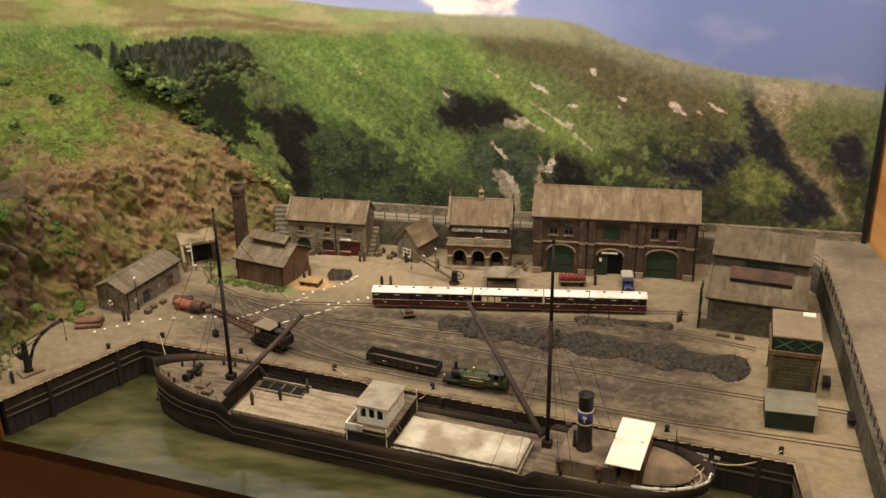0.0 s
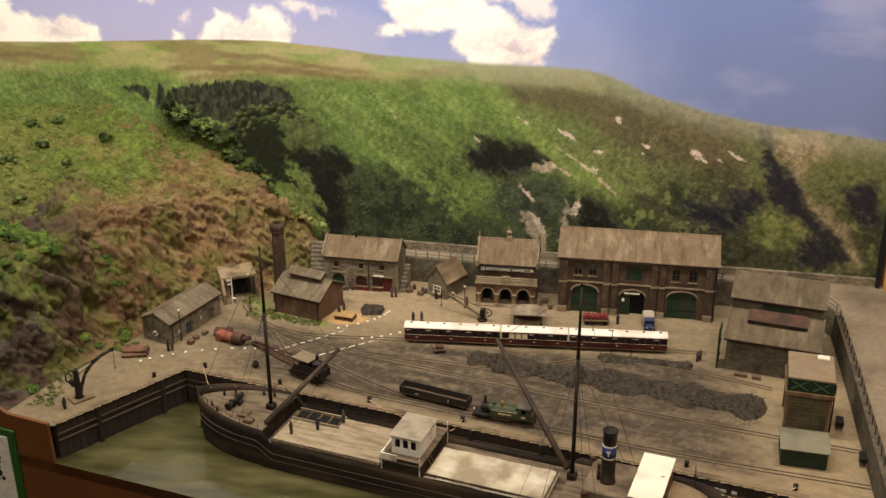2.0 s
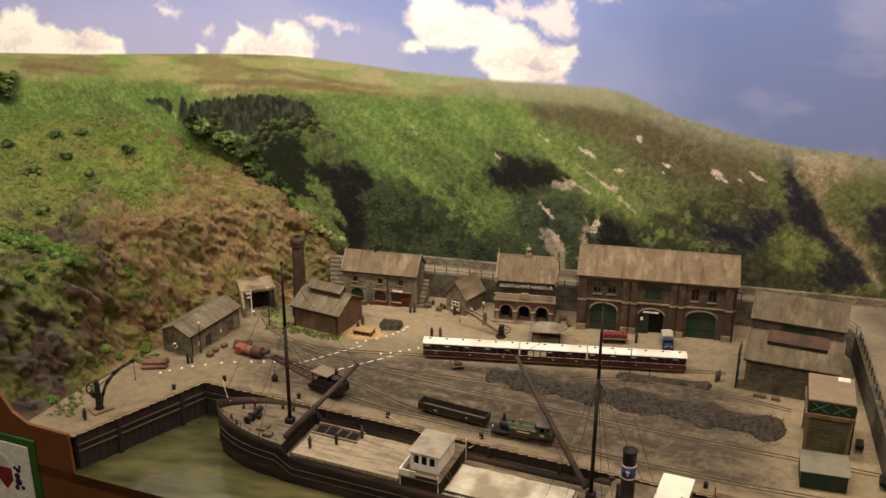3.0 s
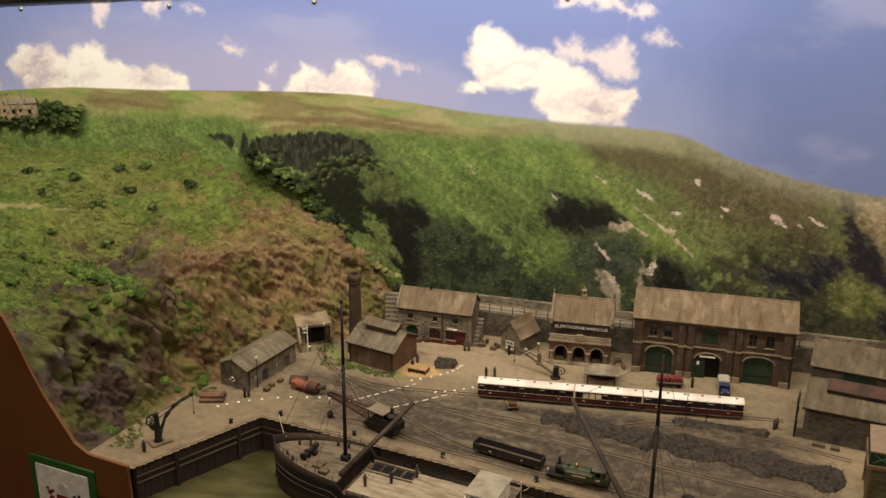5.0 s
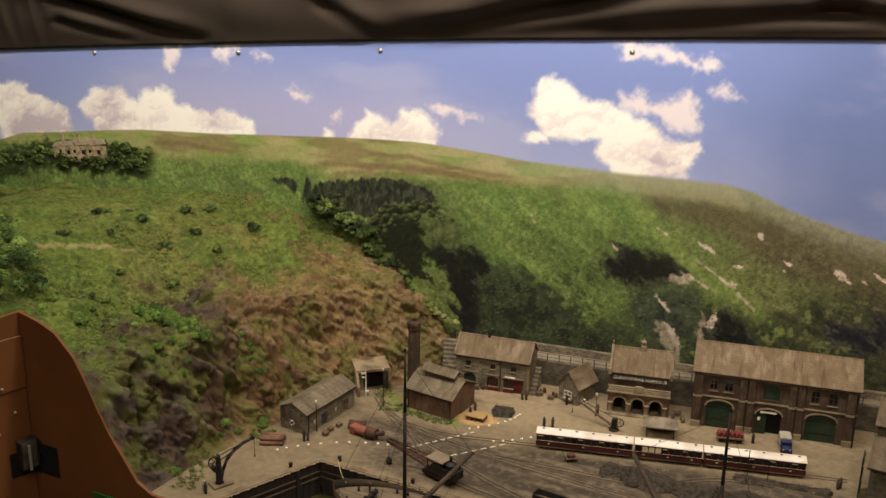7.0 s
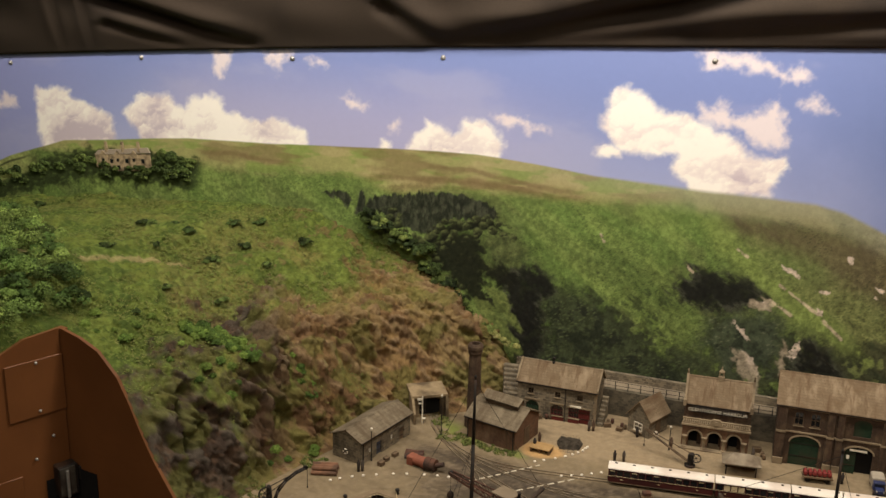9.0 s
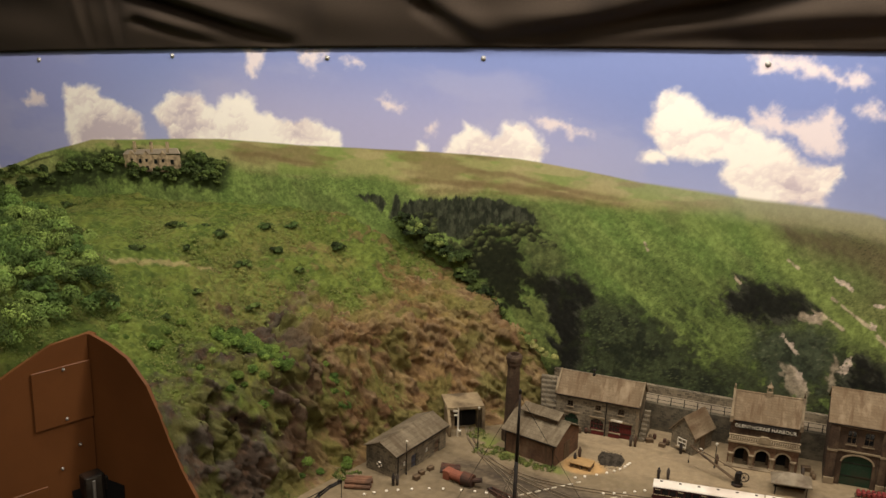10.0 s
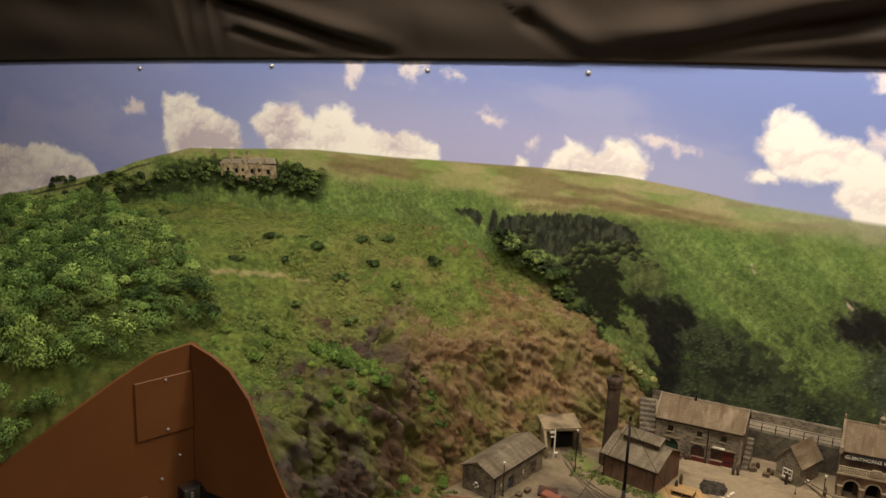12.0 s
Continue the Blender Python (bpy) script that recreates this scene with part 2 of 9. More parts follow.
        for xa, xb, za, zb, rise in holes:
            if rise > 0:
                mid, half = (xa + xb) / 2, (xb - xa) / 2
                arc = [(mid + half * math.cos(a), zb - rise + rise * math.sin(a)) for a in [math.pi * i / 12 for i in range(13)]]
                self.prism([(xb, zb)] + arc[:7], y0, y1)
                self.prism(arc[6:] + [(xa, zb)], y0, y1)
        return self.weld()

    def weld(self):
        seen, order, keep = {}, [], []
        for p in self.v:
            k = tuple(round(c, 6) for c in p)
            if k not in seen:
                seen[k] = len(keep)
                keep.append(p)
            order.append(seen[k])
        self.v, self.f = keep, [tuple(order[i] for i in f) for f in self.f]
        return self

    def stone(self, c, r, seed=0, flat=0.7):
        rnd = random.Random(seed)
        base = [(0, 0, 1), (0.9, 0, 0.4), (0.28, 0.86, 0.4), (-0.73, 0.53, 0.4), (-0.73, -0.53, 0.4), (0.28, -0.86, 0.4), (0.73, 0.53, -0.4), (-0.28, 0.86, -0.4), (-0.9, 0, -0.4), (-0.28, -0.86, -0.4), (0.73, -0.53, -0.4), (0, 0, -0.9)]
        v = []
        for p in base:
            k = r * rnd.uniform(0.8, 1.2)
            v.append((c[0] + p[0] * k, c[1] + p[1] * k, c[2] + p[2] * k * flat))
        f = [(0, 1, 2), (0, 2, 3), (0, 3, 4), (0, 4, 5), (0, 5, 1), (1, 6, 2), (2, 7, 3), (3, 8, 4), (4, 9, 5), (5, 10, 1), (6, 7, 2), (7, 8, 3), (8, 9, 4), (9, 10, 5), (10, 6, 1), (11, 7, 6), (11, 8, 7), (11, 9, 8), (11, 10, 9), (11, 6, 10)]
        return self.add(v, f)

    def mesh(self, name, material, smooth=False):
        me = bpy.data.meshes.new(name)
        me.from_pydata(self.v, [], self.f)
        me.materials.append(material)
        if smooth:
            me.polygons.foreach_set("use_smooth", [True] * len(me.polygons))
        me.update()
        return me


def part(name, shape, material, parent, label="", smooth=False):
    ob = new(name, shape.mesh(name, material, smooth))
    ob.parent = parent
    return tagged(ob, label) if label else ob


def thing(name, label, category, m=None, group="", kind=""):
    ob = new(name)
    ob.empty_display_size = 0.02
    if m:
        ob.matrix_world = m
    return tagged(ob, label, category, group, kind)


def solid(name, shape, material, label, category, m=None, group="", kind="", smooth=False):
    """A thing of one mesh."""
    ob = new(name, shape.mesh(name, material, smooth))
    if m:
        ob.matrix_world = m
    return tagged(ob, label, category, group, kind)


def smoothstep(a, b, x):
    t = np.clip((x - a) / (b - a), 0, 1)
    return t * t * (3 - 2 * t)


def lattice(x, y, seed):
    """Smooth value noise, 0..1, on numpy arrays."""
    table = np.random.RandomState(seed).rand(256, 256).astype(np.float32)
    fx, fy = np.floor(x), np.floor(y)
    u, v = (x - fx).astype(np.float32), (y - fy).astype(np.float32)
    xi, yi = fx.astype(np.int32), fy.astype(np.int32)
    u, v = u * u * (3 - 2 * u), v * v * (3 - 2 * v)
    x0, x1, y0, y1 = (xi & 255) << 8, ((xi + 1) & 255) << 8, yi & 255, (yi + 1) & 255
    flat = table.ravel()
    a, b = flat.take(x0 + y0), flat.take(x0 + y1)
    return (a + (flat.take(x1 + y0) - a) * u) * (1 - v) + (b + (flat.take(x1 + y1) - b) * u) * v


def fbm(x, y, scale, seed, octaves=5, gain=0.5):
    total, amp, norm = 0, 1, 0
    for k in range(octaves):
        total = total + amp * lattice(x * scale * 2 ** k + 17.3 * k, y * scale * 2 ** k + 9.1 * k, seed + k)
        norm += amp
        amp *= gain
    return total / norm


def lattice3(x, y, z, seed):
    table = np.random.RandomState(seed).rand(64, 64, 64)
    xi, yi, zi = (np.floor(a).astype(int) for a in (x, y, z))
    u, v, w = x - xi, y - yi, z - zi
    u, v, w = (a * a * (3 - 2 * a) for a in (u, v, w))
    total = 0
    for i in (0, 1):
        for j in (0, 1):
            for k in (0, 1):
                total = total + table[(xi + i) % 64, (yi + j) % 64, (zi + k) % 64] * (u if i else 1 - u) * (v if j else 1 - v) * (w if k else 1 - w)
    return total


def fbm3(x, y, z, scale, seed, octaves=4, gain=0.55):
    total, amp, norm = 0, 1, 0
    for k in range(octaves):
        f = scale * 2 ** k
        total = total + amp * lattice3(x * f + 5.2 * k, y * f + 1.7 * k, z * f + 8.3 * k, seed + k)
        norm += amp
        amp *= gain
    return total / norm


def coloured_grid(name, verts, quads, colours, material):
    me = bpy.data.meshes.new(name)
    me.vertices.add(len(verts))
    me.vertices.foreach_set("co", np.asarray(verts, np.float32).ravel())
    me.loops.add(len(quads) * 4)
    me.loops.foreach_set("vertex_index", np.asarray(quads, np.int32).ravel())
    me.polygons.add(len(quads))
    me.polygons.foreach_set("loop_start", np.arange(0, len(quads) * 4, 4, dtype=np.int32))
    me.polygons.foreach_set("use_smooth", np.ones(len(quads), bool))
    me.update(calc_edges=True)
    at = me.color_attributes.new("tint", "FLOAT_COLOR", "POINT")
    at.data.foreach_set("color", np.asarray(colours, np.float32).ravel())
    me.materials.append(material)
    return me


def lin(c):
    return np.array(rgb(c)[:3], np.float32)


def blend(base, colour, mask):
    return base * (1 - mask[..., None]) + np.asarray(colour) * mask[..., None]

# ---- the large structure ----
# back board: y = 1.52 - 0.08 x; front board: y = 0.684 - 0.2335 x; quay edge: y = 0.932 - 0.247 x


def back_y(x):
    return 1.52 - 0.08 * x


def front_y(x):
    return 0.684 - 0.2335 * x


def quay_y(x):
    return 0.9322 - 0.247 * x


SKY = [(-2.15, 0.17), (-1.97, 0.227), (-1.85, 0.258), (-1.605, 0.333), (-1.517, 0.372), (-1.358, 0.422), (-1.018, 0.459), (-0.826, 0.464), (-0.622, 0.477), (-0.455, 0.486), (-0.342, 0.487), (-0.232, 0.481), (-0.1, 0.468), (0.14, 0.461), (0.31, 0.458), (0.36, 0.447), (0.433, 0.417), (0.565, 0.382), (0.672, 0.365), (0.766, 0.36), (0.95, 0.34)]
# outlines on the printed board, along it and up
CLOUDS_WEST = [[(-1.424, 0.54), (-1.4, 0.545), (-1.329, 0.548), (-1.327, 0.53), (-1.291, 0.517), (-1.254, 0.499), (-1.22, 0.486), (-1.212, 0.449), (-1.21, 0.417), (-1.417, 0.371), (-1.427, 0.424), (-1.428, 0.477)], [(-2.03, 0.343), (-1.949, 0.367), (-1.874, 0.364), (-1.797, 0.388), (-1.743, 0.377), (-1.682, 0.362), (-1.648, 0.346), (-1.624, 0.317), (-1.967, 0.22), (-2.048, 0.201)], [(-1.195, 0.498), (-1.161, 0.521), (-1.135, 0.545), (-1.088, 0.553), (-1.065, 0.554), (-1.045, 0.533), (-1.023, 0.524), (-1.01, 0.549), (-0.98, 0.554), (-0.96, 0.562), (-0.931, 0.551), (-0.923, 0.525), (-0.897, 0.521), (-0.868, 0.51), (-0.832, 0.51), (-0.81, 0.525), (-0.788, 0.519), (-0.753, 0.512), (-0.733, 0.497), (-0.727, 0.463), (-1.132, 0.428), (-1.152, 0.461), (-1.173, 0.479)]]
CLOUDS_EAST = [[(-0.507, 0.475), (-0.493, 0.508), (-0.466, 0.529), (-0.456, 0.551), (-0.44, 0.543), (-0.425, 0.538), (-0.401, 0.524), (-0.388, 0.532), (-0.373, 0.552), (-0.344, 0.559), (-0.325, 0.556), (-0.306, 0.539), (-0.293, 0.516), (-0.301, 0.478), (-0.401, 0.47)], [(-0.564, 0.473), (-0.553, 0.503), (-0.536, 0.496), (-0.534, 0.473)], [(-0.098, 0.564), (-0.094, 0.593), (-0.083, 0.623), (-0.067, 0.639), (-0.044, 0.645), (-0.02, 0.631), (0.01, 0.613), (0.045, 0.604), (0.079, 0.593), (0.102, 0.588), (0.131, 0.571), (0.166, 0.556), (0.195, 0.536), (0.238, 0.54), (0.251, 0.52), (0.237, 0.494), (0.223, 0.46), (0.089, 0.447), (0.064, 0.478), (0.045, 0.5), (0.049, 0.529), (0.015, 0.52), (-0.02, 0.52), (-0.061, 0.526)], [(-0.105, 0.508), (-0.097, 0.532), (-0.08, 0.538), (-0.058, 0.531), (-0.059, 0.512)]]
PUFFS_EAST = [[(0.085, 0.59), (0.088, 0.624), (0.106, 0.614), (0.121, 0.634), (0.143, 0.633), (0.156, 0.606), (0.183, 0.614), (0.198, 0.632), (0.214, 0.633), (0.226, 0.617), (0.239, 0.59), (0.242, 0.557), (0.215, 0.555), (0.182, 0.563), (0.147, 0.578)], [(0.076, 0.72), (0.147, 0.724), (0.202, 0.709), (0.235, 0.694), (0.257, 0.712), (0.273, 0.686), (0.259, 0.669), (0.221, 0.677), (0.193, 0.694), (0.138, 0.697), (0.084, 0.69)], [(0.262, 0.636), (0.287, 0.646), (0.315, 0.635), (0.331, 0.627), (0.294, 0.628)]]
PUFFS_WEST = [[(-0.319, 0.571), (-0.294, 0.579), (-0.263, 0.583), (-0.244, 0.57), (-0.231, 0.553), (-0.206, 0.547), (-0.237, 0.543), (-0.262, 0.551), (-0.3, 0.556)], [(-0.653, 0.579), (-0.626, 0.585), (-0.585, 0.572), (-0.588, 0.559), (-0.626, 0.56)], [(-0.952, 0.658), (-0.901, 0.661), (-0.906, 0.636), (-0.926, 0.615), (-0.92, 0.597), (-0.935, 0.598), (-0.945, 0.621)], [(-0.83, 0.665), (-0.766, 0.669), (-0.772, 0.638), (-0.79, 0.62), (-0.81, 0.631)], [(-0.733, 0.642), (-0.691, 0.651), (-0.681, 0.64), (-0.72, 0.632)], [(-1.55, 0.497), (-1.515, 0.527), (-1.483, 0.517), (-1.484, 0.491), (-1.535, 0.479)], [(-0.533, 0.536), (-0.522, 0.539), (-0.517, 0.525), (-0.53, 0.521)]]
FIRS = [[(-0.594, 0.344), (-0.577, 0.372), (-0.522, 0.387), (-0.454, 0.394), (-0.388, 0.4), (-0.336, 0.393), (-0.304, 0.378), (-0.294, 0.359), (-0.336, 0.346), (-0.388, 0.349), (-0.415, 0.328), (-0.448, 0.307), (-0.482, 0.313), (-0.516, 0.326), (-0.55, 0.34)], [(-0.617, 0.329), (-0.603, 0.387), (-0.593, 0.388), (-0.583, 0.332)], [(-0.661, 0.36), (-0.639, 0.383), (-0.622, 0.361), (-0.633, 0.344)], [(-0.692, 0.373), (-0.639, 0.378), (-0.633, 0.363), (-0.675, 0.363)]]
COPSE = [[(-0.449, 0.281), (-0.415, 0.318), (-0.336, 0.32), (-0.325, 0.262), (-0.309, 0.238), (-0.328, 0.209), (-0.295, 0.173), (-0.361, 0.178), (-0.415, 0.232), (-0.442, 0.249)], [(-0.302, 0.265), (-0.256, 0.238), (-0.256, 0.205), (-0.295, 0.213), (-0.328, 0.229)]]
CANOPY = [[(-0.523, 0.316), (-0.449, 0.294), (-0.415, 0.324), (-0.375, 0.35), (-0.31, 0.355), (-0.258, 0.341), (-0.252, 0.328), (-0.31, 0.324), (-0.349, 0.314), (-0.388, 0.305), (-0.428, 0.283), (-0.469, 0.265), (-0.524, 0.286)], [(-0.595, 0.335), (-0.523, 0.345), (-0.507, 0.314), (-0.524, 0.286), (-0.558, 0.295), (-0.585, 0.315)], [(-0.455, 0.28), (-0.426, 0.274), (-0.415, 0.232), (-0.381, 0.202), (-0.368, 0.164), (-0.402, 0.186), (-0.439, 0.229)]]
HOLLOW = [[(-0.25, 0.252), (-0.218, 0.265), (-0.18, 0.247), (-0.166, 0.217), (-0.191, 0.194), (-0.196, 0.16), (-0.188, 0.108), (-0.2, 0.038), (-0.233, 0.046), (-0.247, 0.113), (-0.255, 0.165), (-0.275, 0.203), (-0.282, 0.226)], [(0.066, 0.259), (0.1, 0.282), (0.092, 0.312), (0.116, 0.302), (0.168, 0.299), (0.215, 0.29), (0.234, 0.262), (0.208, 0.24), (0.162, 0.227), (0.127, 0.229), (0.091, 0.237)], [(0.299, 0.175), (0.337, 0.189), (0.373, 0.163), (0.394, 0.126), (0.31, 0.113)]]
WEDGE = [[(-0.335, 0.188), (-0.301, 0.166), (-0.254, 0.118), (-0.227, 0.075), (-0.233, 0.063), (-0.28, 0.094), (-0.321, 0.143), (-0.341, 0.174)], [(-0.315, 0.208), (-0.288, 0.201), (-0.255, 0.165), (-0.231, 0.122), (-0.254, 0.136), (-0.295, 0.173)]]
SCRUB = [[(-0.191, 0.213), (-0.129, 0.234), (-0.065, 0.204), (-0.001, 0.16), (0.075, 0.119), (0.148, 0.104), (0.164, 0.041), (-0.212, -0.019), (-0.188, 0.108)]]
SPUR = [[(-0.336, 0.32), (-0.258, 0.325), (-0.206, 0.277), (-0.257, 0.258), (-0.309, 0.241)]]
GULLY = [[(0.151, 0.226), (0.231, 0.237), (0.277, 0.224), (0.282, 0.175), (0.27, 0.11), (0.184, 0.097), (0.132, 0.153)]]
ROCK_STREAK = [[(0.189, 0.151), (0.216, 0.14), (0.249, 0.094), (0.24, 0.06), (0.2, 0.112)], [(0.289, 0.186), (0.276, 0.136), (0.285, 0.112), (0.296, 0.164)], [(0.207, 0.246), (0.229, 0.261), (0.258, 0.252), (0.253, 0.24), (0.219, 0.239)]]
TONGUE = [[(0.102, 0.416), (0.151, 0.385), (0.211, 0.338), (0.295, 0.276), (0.378, 0.226), (0.45, 0.162), (0.43, 0.147), (0.347, 0.197), (0.275, 0.249), (0.203, 0.301), (0.129, 0.365)]]
GREEN_FLANK = [[(0.26, 0.29), (0.37, 0.303), (0.429, 0.257), (0.478, 0.203), (0.45, 0.168), (0.366, 0.23), (0.295, 0.276)]]
BROWN_MOOR = [[(0.147, 0.427), (0.326, 0.414), (0.436, 0.388), (0.612, 0.362), (0.631, 0.225), (0.532, 0.282), (0.392, 0.3), (0.332, 0.352), (0.242, 0.366), (0.162, 0.39)]]
FIELD = [[(0.082, 0.468), (0.304, 0.468), (0.347, 0.417), (0.215, 0.426), (0.102, 0.426)]]
CRAG = [[(0.663, 0.351), (0.674, 0.34), (0.683, 0.312), (0.698, 0.288), (0.726, 0.263), (0.745, 0.236), (0.76, 0.196), (0.797, 0.163), (0.832, 0.136), (0.845, 0.107), (0.818, 0.125), (0.788, 0.147), (0.752, 0.18), (0.724, 0.191), (0.7, 0.207), (0.686, 0.243), (0.667, 0.283), (0.686, 0.287), (0.67, 0.317)], [(0.614, 0.238), (0.639, 0.228), (0.666, 0.228), (0.663, 0.2), (0.635, 0.166), (0.617, 0.179)], [(0.753, 0.123), (0.798, 0.151), (0.842, 0.1), (0.808, 0.079), (0.764, 0.081)], [(0.522, 0.195), (0.567, 0.187), (0.622, 0.179), (0.636, 0.154), (0.593, 0.138), (0.548, 0.146)], [(0.83, 0.242), (0.857, 0.255), (0.88, 0.254), (0.886, 0.188), (0.859, 0.171), (0.84, 0.208)]]
CLIFF = [[(0.674, 0.343), (0.715, 0.354), (0.772, 0.346), (0.791, 0.319), (0.748, 0.291), (0.743, 0.247), (0.781, 0.203), (0.827, 0.171), (0.853, 0.138), (0.871, 0.084), (0.85, 0.101), (0.796, 0.169), (0.754, 0.219), (0.725, 0.269), (0.692, 0.307)]]
MOUND = [[(0.656, 0.172), (0.684, 0.208), (0.729, 0.191), (0.775, 0.165), (0.79, 0.132), (0.75, 0.111), (0.695, 0.11), (0.66, 0.131)]]
FOOT_SCRUB = [[(0.581, 0.149), (0.647, 0.151), (0.661, 0.121), (0.762, 0.099), (0.766, 0.069), (0.59, 0.053)]]
# pale scars on the slope: centre, half width, half height, turn in degrees, strength
SCREES = [(0.285, 0.321, 0.018, 0.009, -35, 1), (0.27, 0.329, 0.008, 0.006, 0, 0.9), (0.34, 0.292, 0.012, 0.006, 15, 0.9), (0.384, 0.357, 0.007, 0.012, 20, 0.9), (0.441, 0.311, 0.014, 0.004, -20, 0.8), (0.436, 0.297, 0.008, 0.004, -45, 0.7), (0.542, 0.296, 0.021, 0.006, -35, 0.9), (0.614, 0.30, 0.022, 0.005, -25, 0.9), (0.237, 0.250, 0.020, 0.009, -15, 0.8), (0.205, 0.19, 0.006, 0.035, 38, 0.75), (0.228, 0.125, 0.008, 0.04, 32, 0.75), (0.304, 0.165, 0.006, 0.028, -14, 0.7), (0.338, 0.250, 0.012, 0.005, -42, 0.8), (0.585, 0.290, 0.008, 0.004, -30, 0.6)]
PATHS = [((0.18, 0.355), (0.20, 0.342)), ((0.265, 0.294), (0.338, 0.246)), ((0.345, 0.238), (0.385, 0.203)), ((0.09, 0.309), (0.10, 0.298)), ((0.25, 0.262), (0.29, 0.238)), ((-0.085, 0.356), (-0.075, 0.338))]


def lobes(x, z, rows):
    """Greatest depth inside any of the given tilted ovals: 1 at a centre, 0 on the rim."""
    best = np.full(x.shape, -9.0)
    for row in rows:
        cx, cz, ex, ez = row[:4]
        a = radians(row[4]) if len(row) > 4 else 0.0
        u, w = (x - cx) * math.cos(a) + (z - cz) * math.sin(a), (z - cz) * math.cos(a) - (x - cx) * math.sin(a)
        d = (1 - np.sqrt((u / ex) ** 2 + (w / ez) ** 2)) * (row[5] if len(row) > 5 else 1.0)
        best = np.maximum(best, d)
    return best


def shrubs(x, z, cell, seed, fill=1.0, flat=1.0):
    """A scatter of round bushes: how much one covers a place, and how high up on it the place lies."""
    rs = np.random.RandomState(seed)
    jx, jz, size = rs.rand(64, 64), rs.rand(64, 64), rs.rand(64, 64)
    u, w = x / cell, z / (cell * flat)
    iu, iw = np.floor(u).astype(int), np.floor(w).astype(int)
    cover, light = np.zeros(x.shape), np.zeros(x.shape)
    for a in (-1, 0, 1):
        for b in (-1, 0, 1):
            i, j = (iu + a) % 64, (iw + b) % 64
            r = (0.35 + 0.45 * size[i, j]) * (size[i, j] < fill)
            dx, dz = u - iu - a - jx[i, j], w - iw - b - jz[i, j]
            c = smoothstep(1.0, 0.55, np.hypot(dx, dz) / np.maximum(r, 1e-3)) * (r > 0)
            light = np.where(c > cover, 0.5 + 0.5 * (0.85 * dz - 0.45 * dx) / np.maximum(r, 1e-3), light)
            cover = np.maximum(cover, c)
    return cover, np.clip(light, 0, 1)


BOARD_X, BOARD_Z = np.arange(-2.15, 0.906, 0.0017), np.arange(0.0, 0.78, 0.0017)


def polygon_depth(u, w, pts):
    """Distance to an outline, positive inside it."""
    p = np.array(pts)
    away, odd = np.full(u.shape, 9.0, np.float32), np.zeros(u.shape, bool)
    for (ax, az), (bx, bz) in zip(p, np.roll(p, -1, 0)):
        dx, dz = bx - ax, bz - az
        t = np.clip(((u - ax) * dx + (w - az) * dz) / (dx * dx + dz * dz + 1e-12), 0, 1)
        away = np.minimum(away, np.hypot(u - ax - t * dx, w - az - t * dz))
        if abs(dz) > 1e-9:
            odd ^= ((az > w) != (bz > w)) & (u < ax + (w - az) * dx / dz)
    return np.where(odd, away, -away)


def inside(x, z, outlines, reach=0.05):
    """Depth in metres inside the outlined shapes of the board (negative: outside, down to -reach)."""
    best = np.full(x.shape, -reach)
    for pts in outlines:
        p = np.array(pts)
        i0, i1 = np.searchsorted(BOARD_X, (p[:, 0].min() - reach - 0.02, p[:, 0].max() + reach + 0.02))
        j0, j1 = np.searchsorted(BOARD_Z, (p[:, 1].min() - reach - 0.02, p[:, 1].max() + reach + 0.02))
        best[j0:j1, i0:i1] = np.maximum(best[j0:j1, i0:i1], polygon_depth(x[j0:j1, i0:i1], z[j0:j1, i0:i1], pts))
    return best


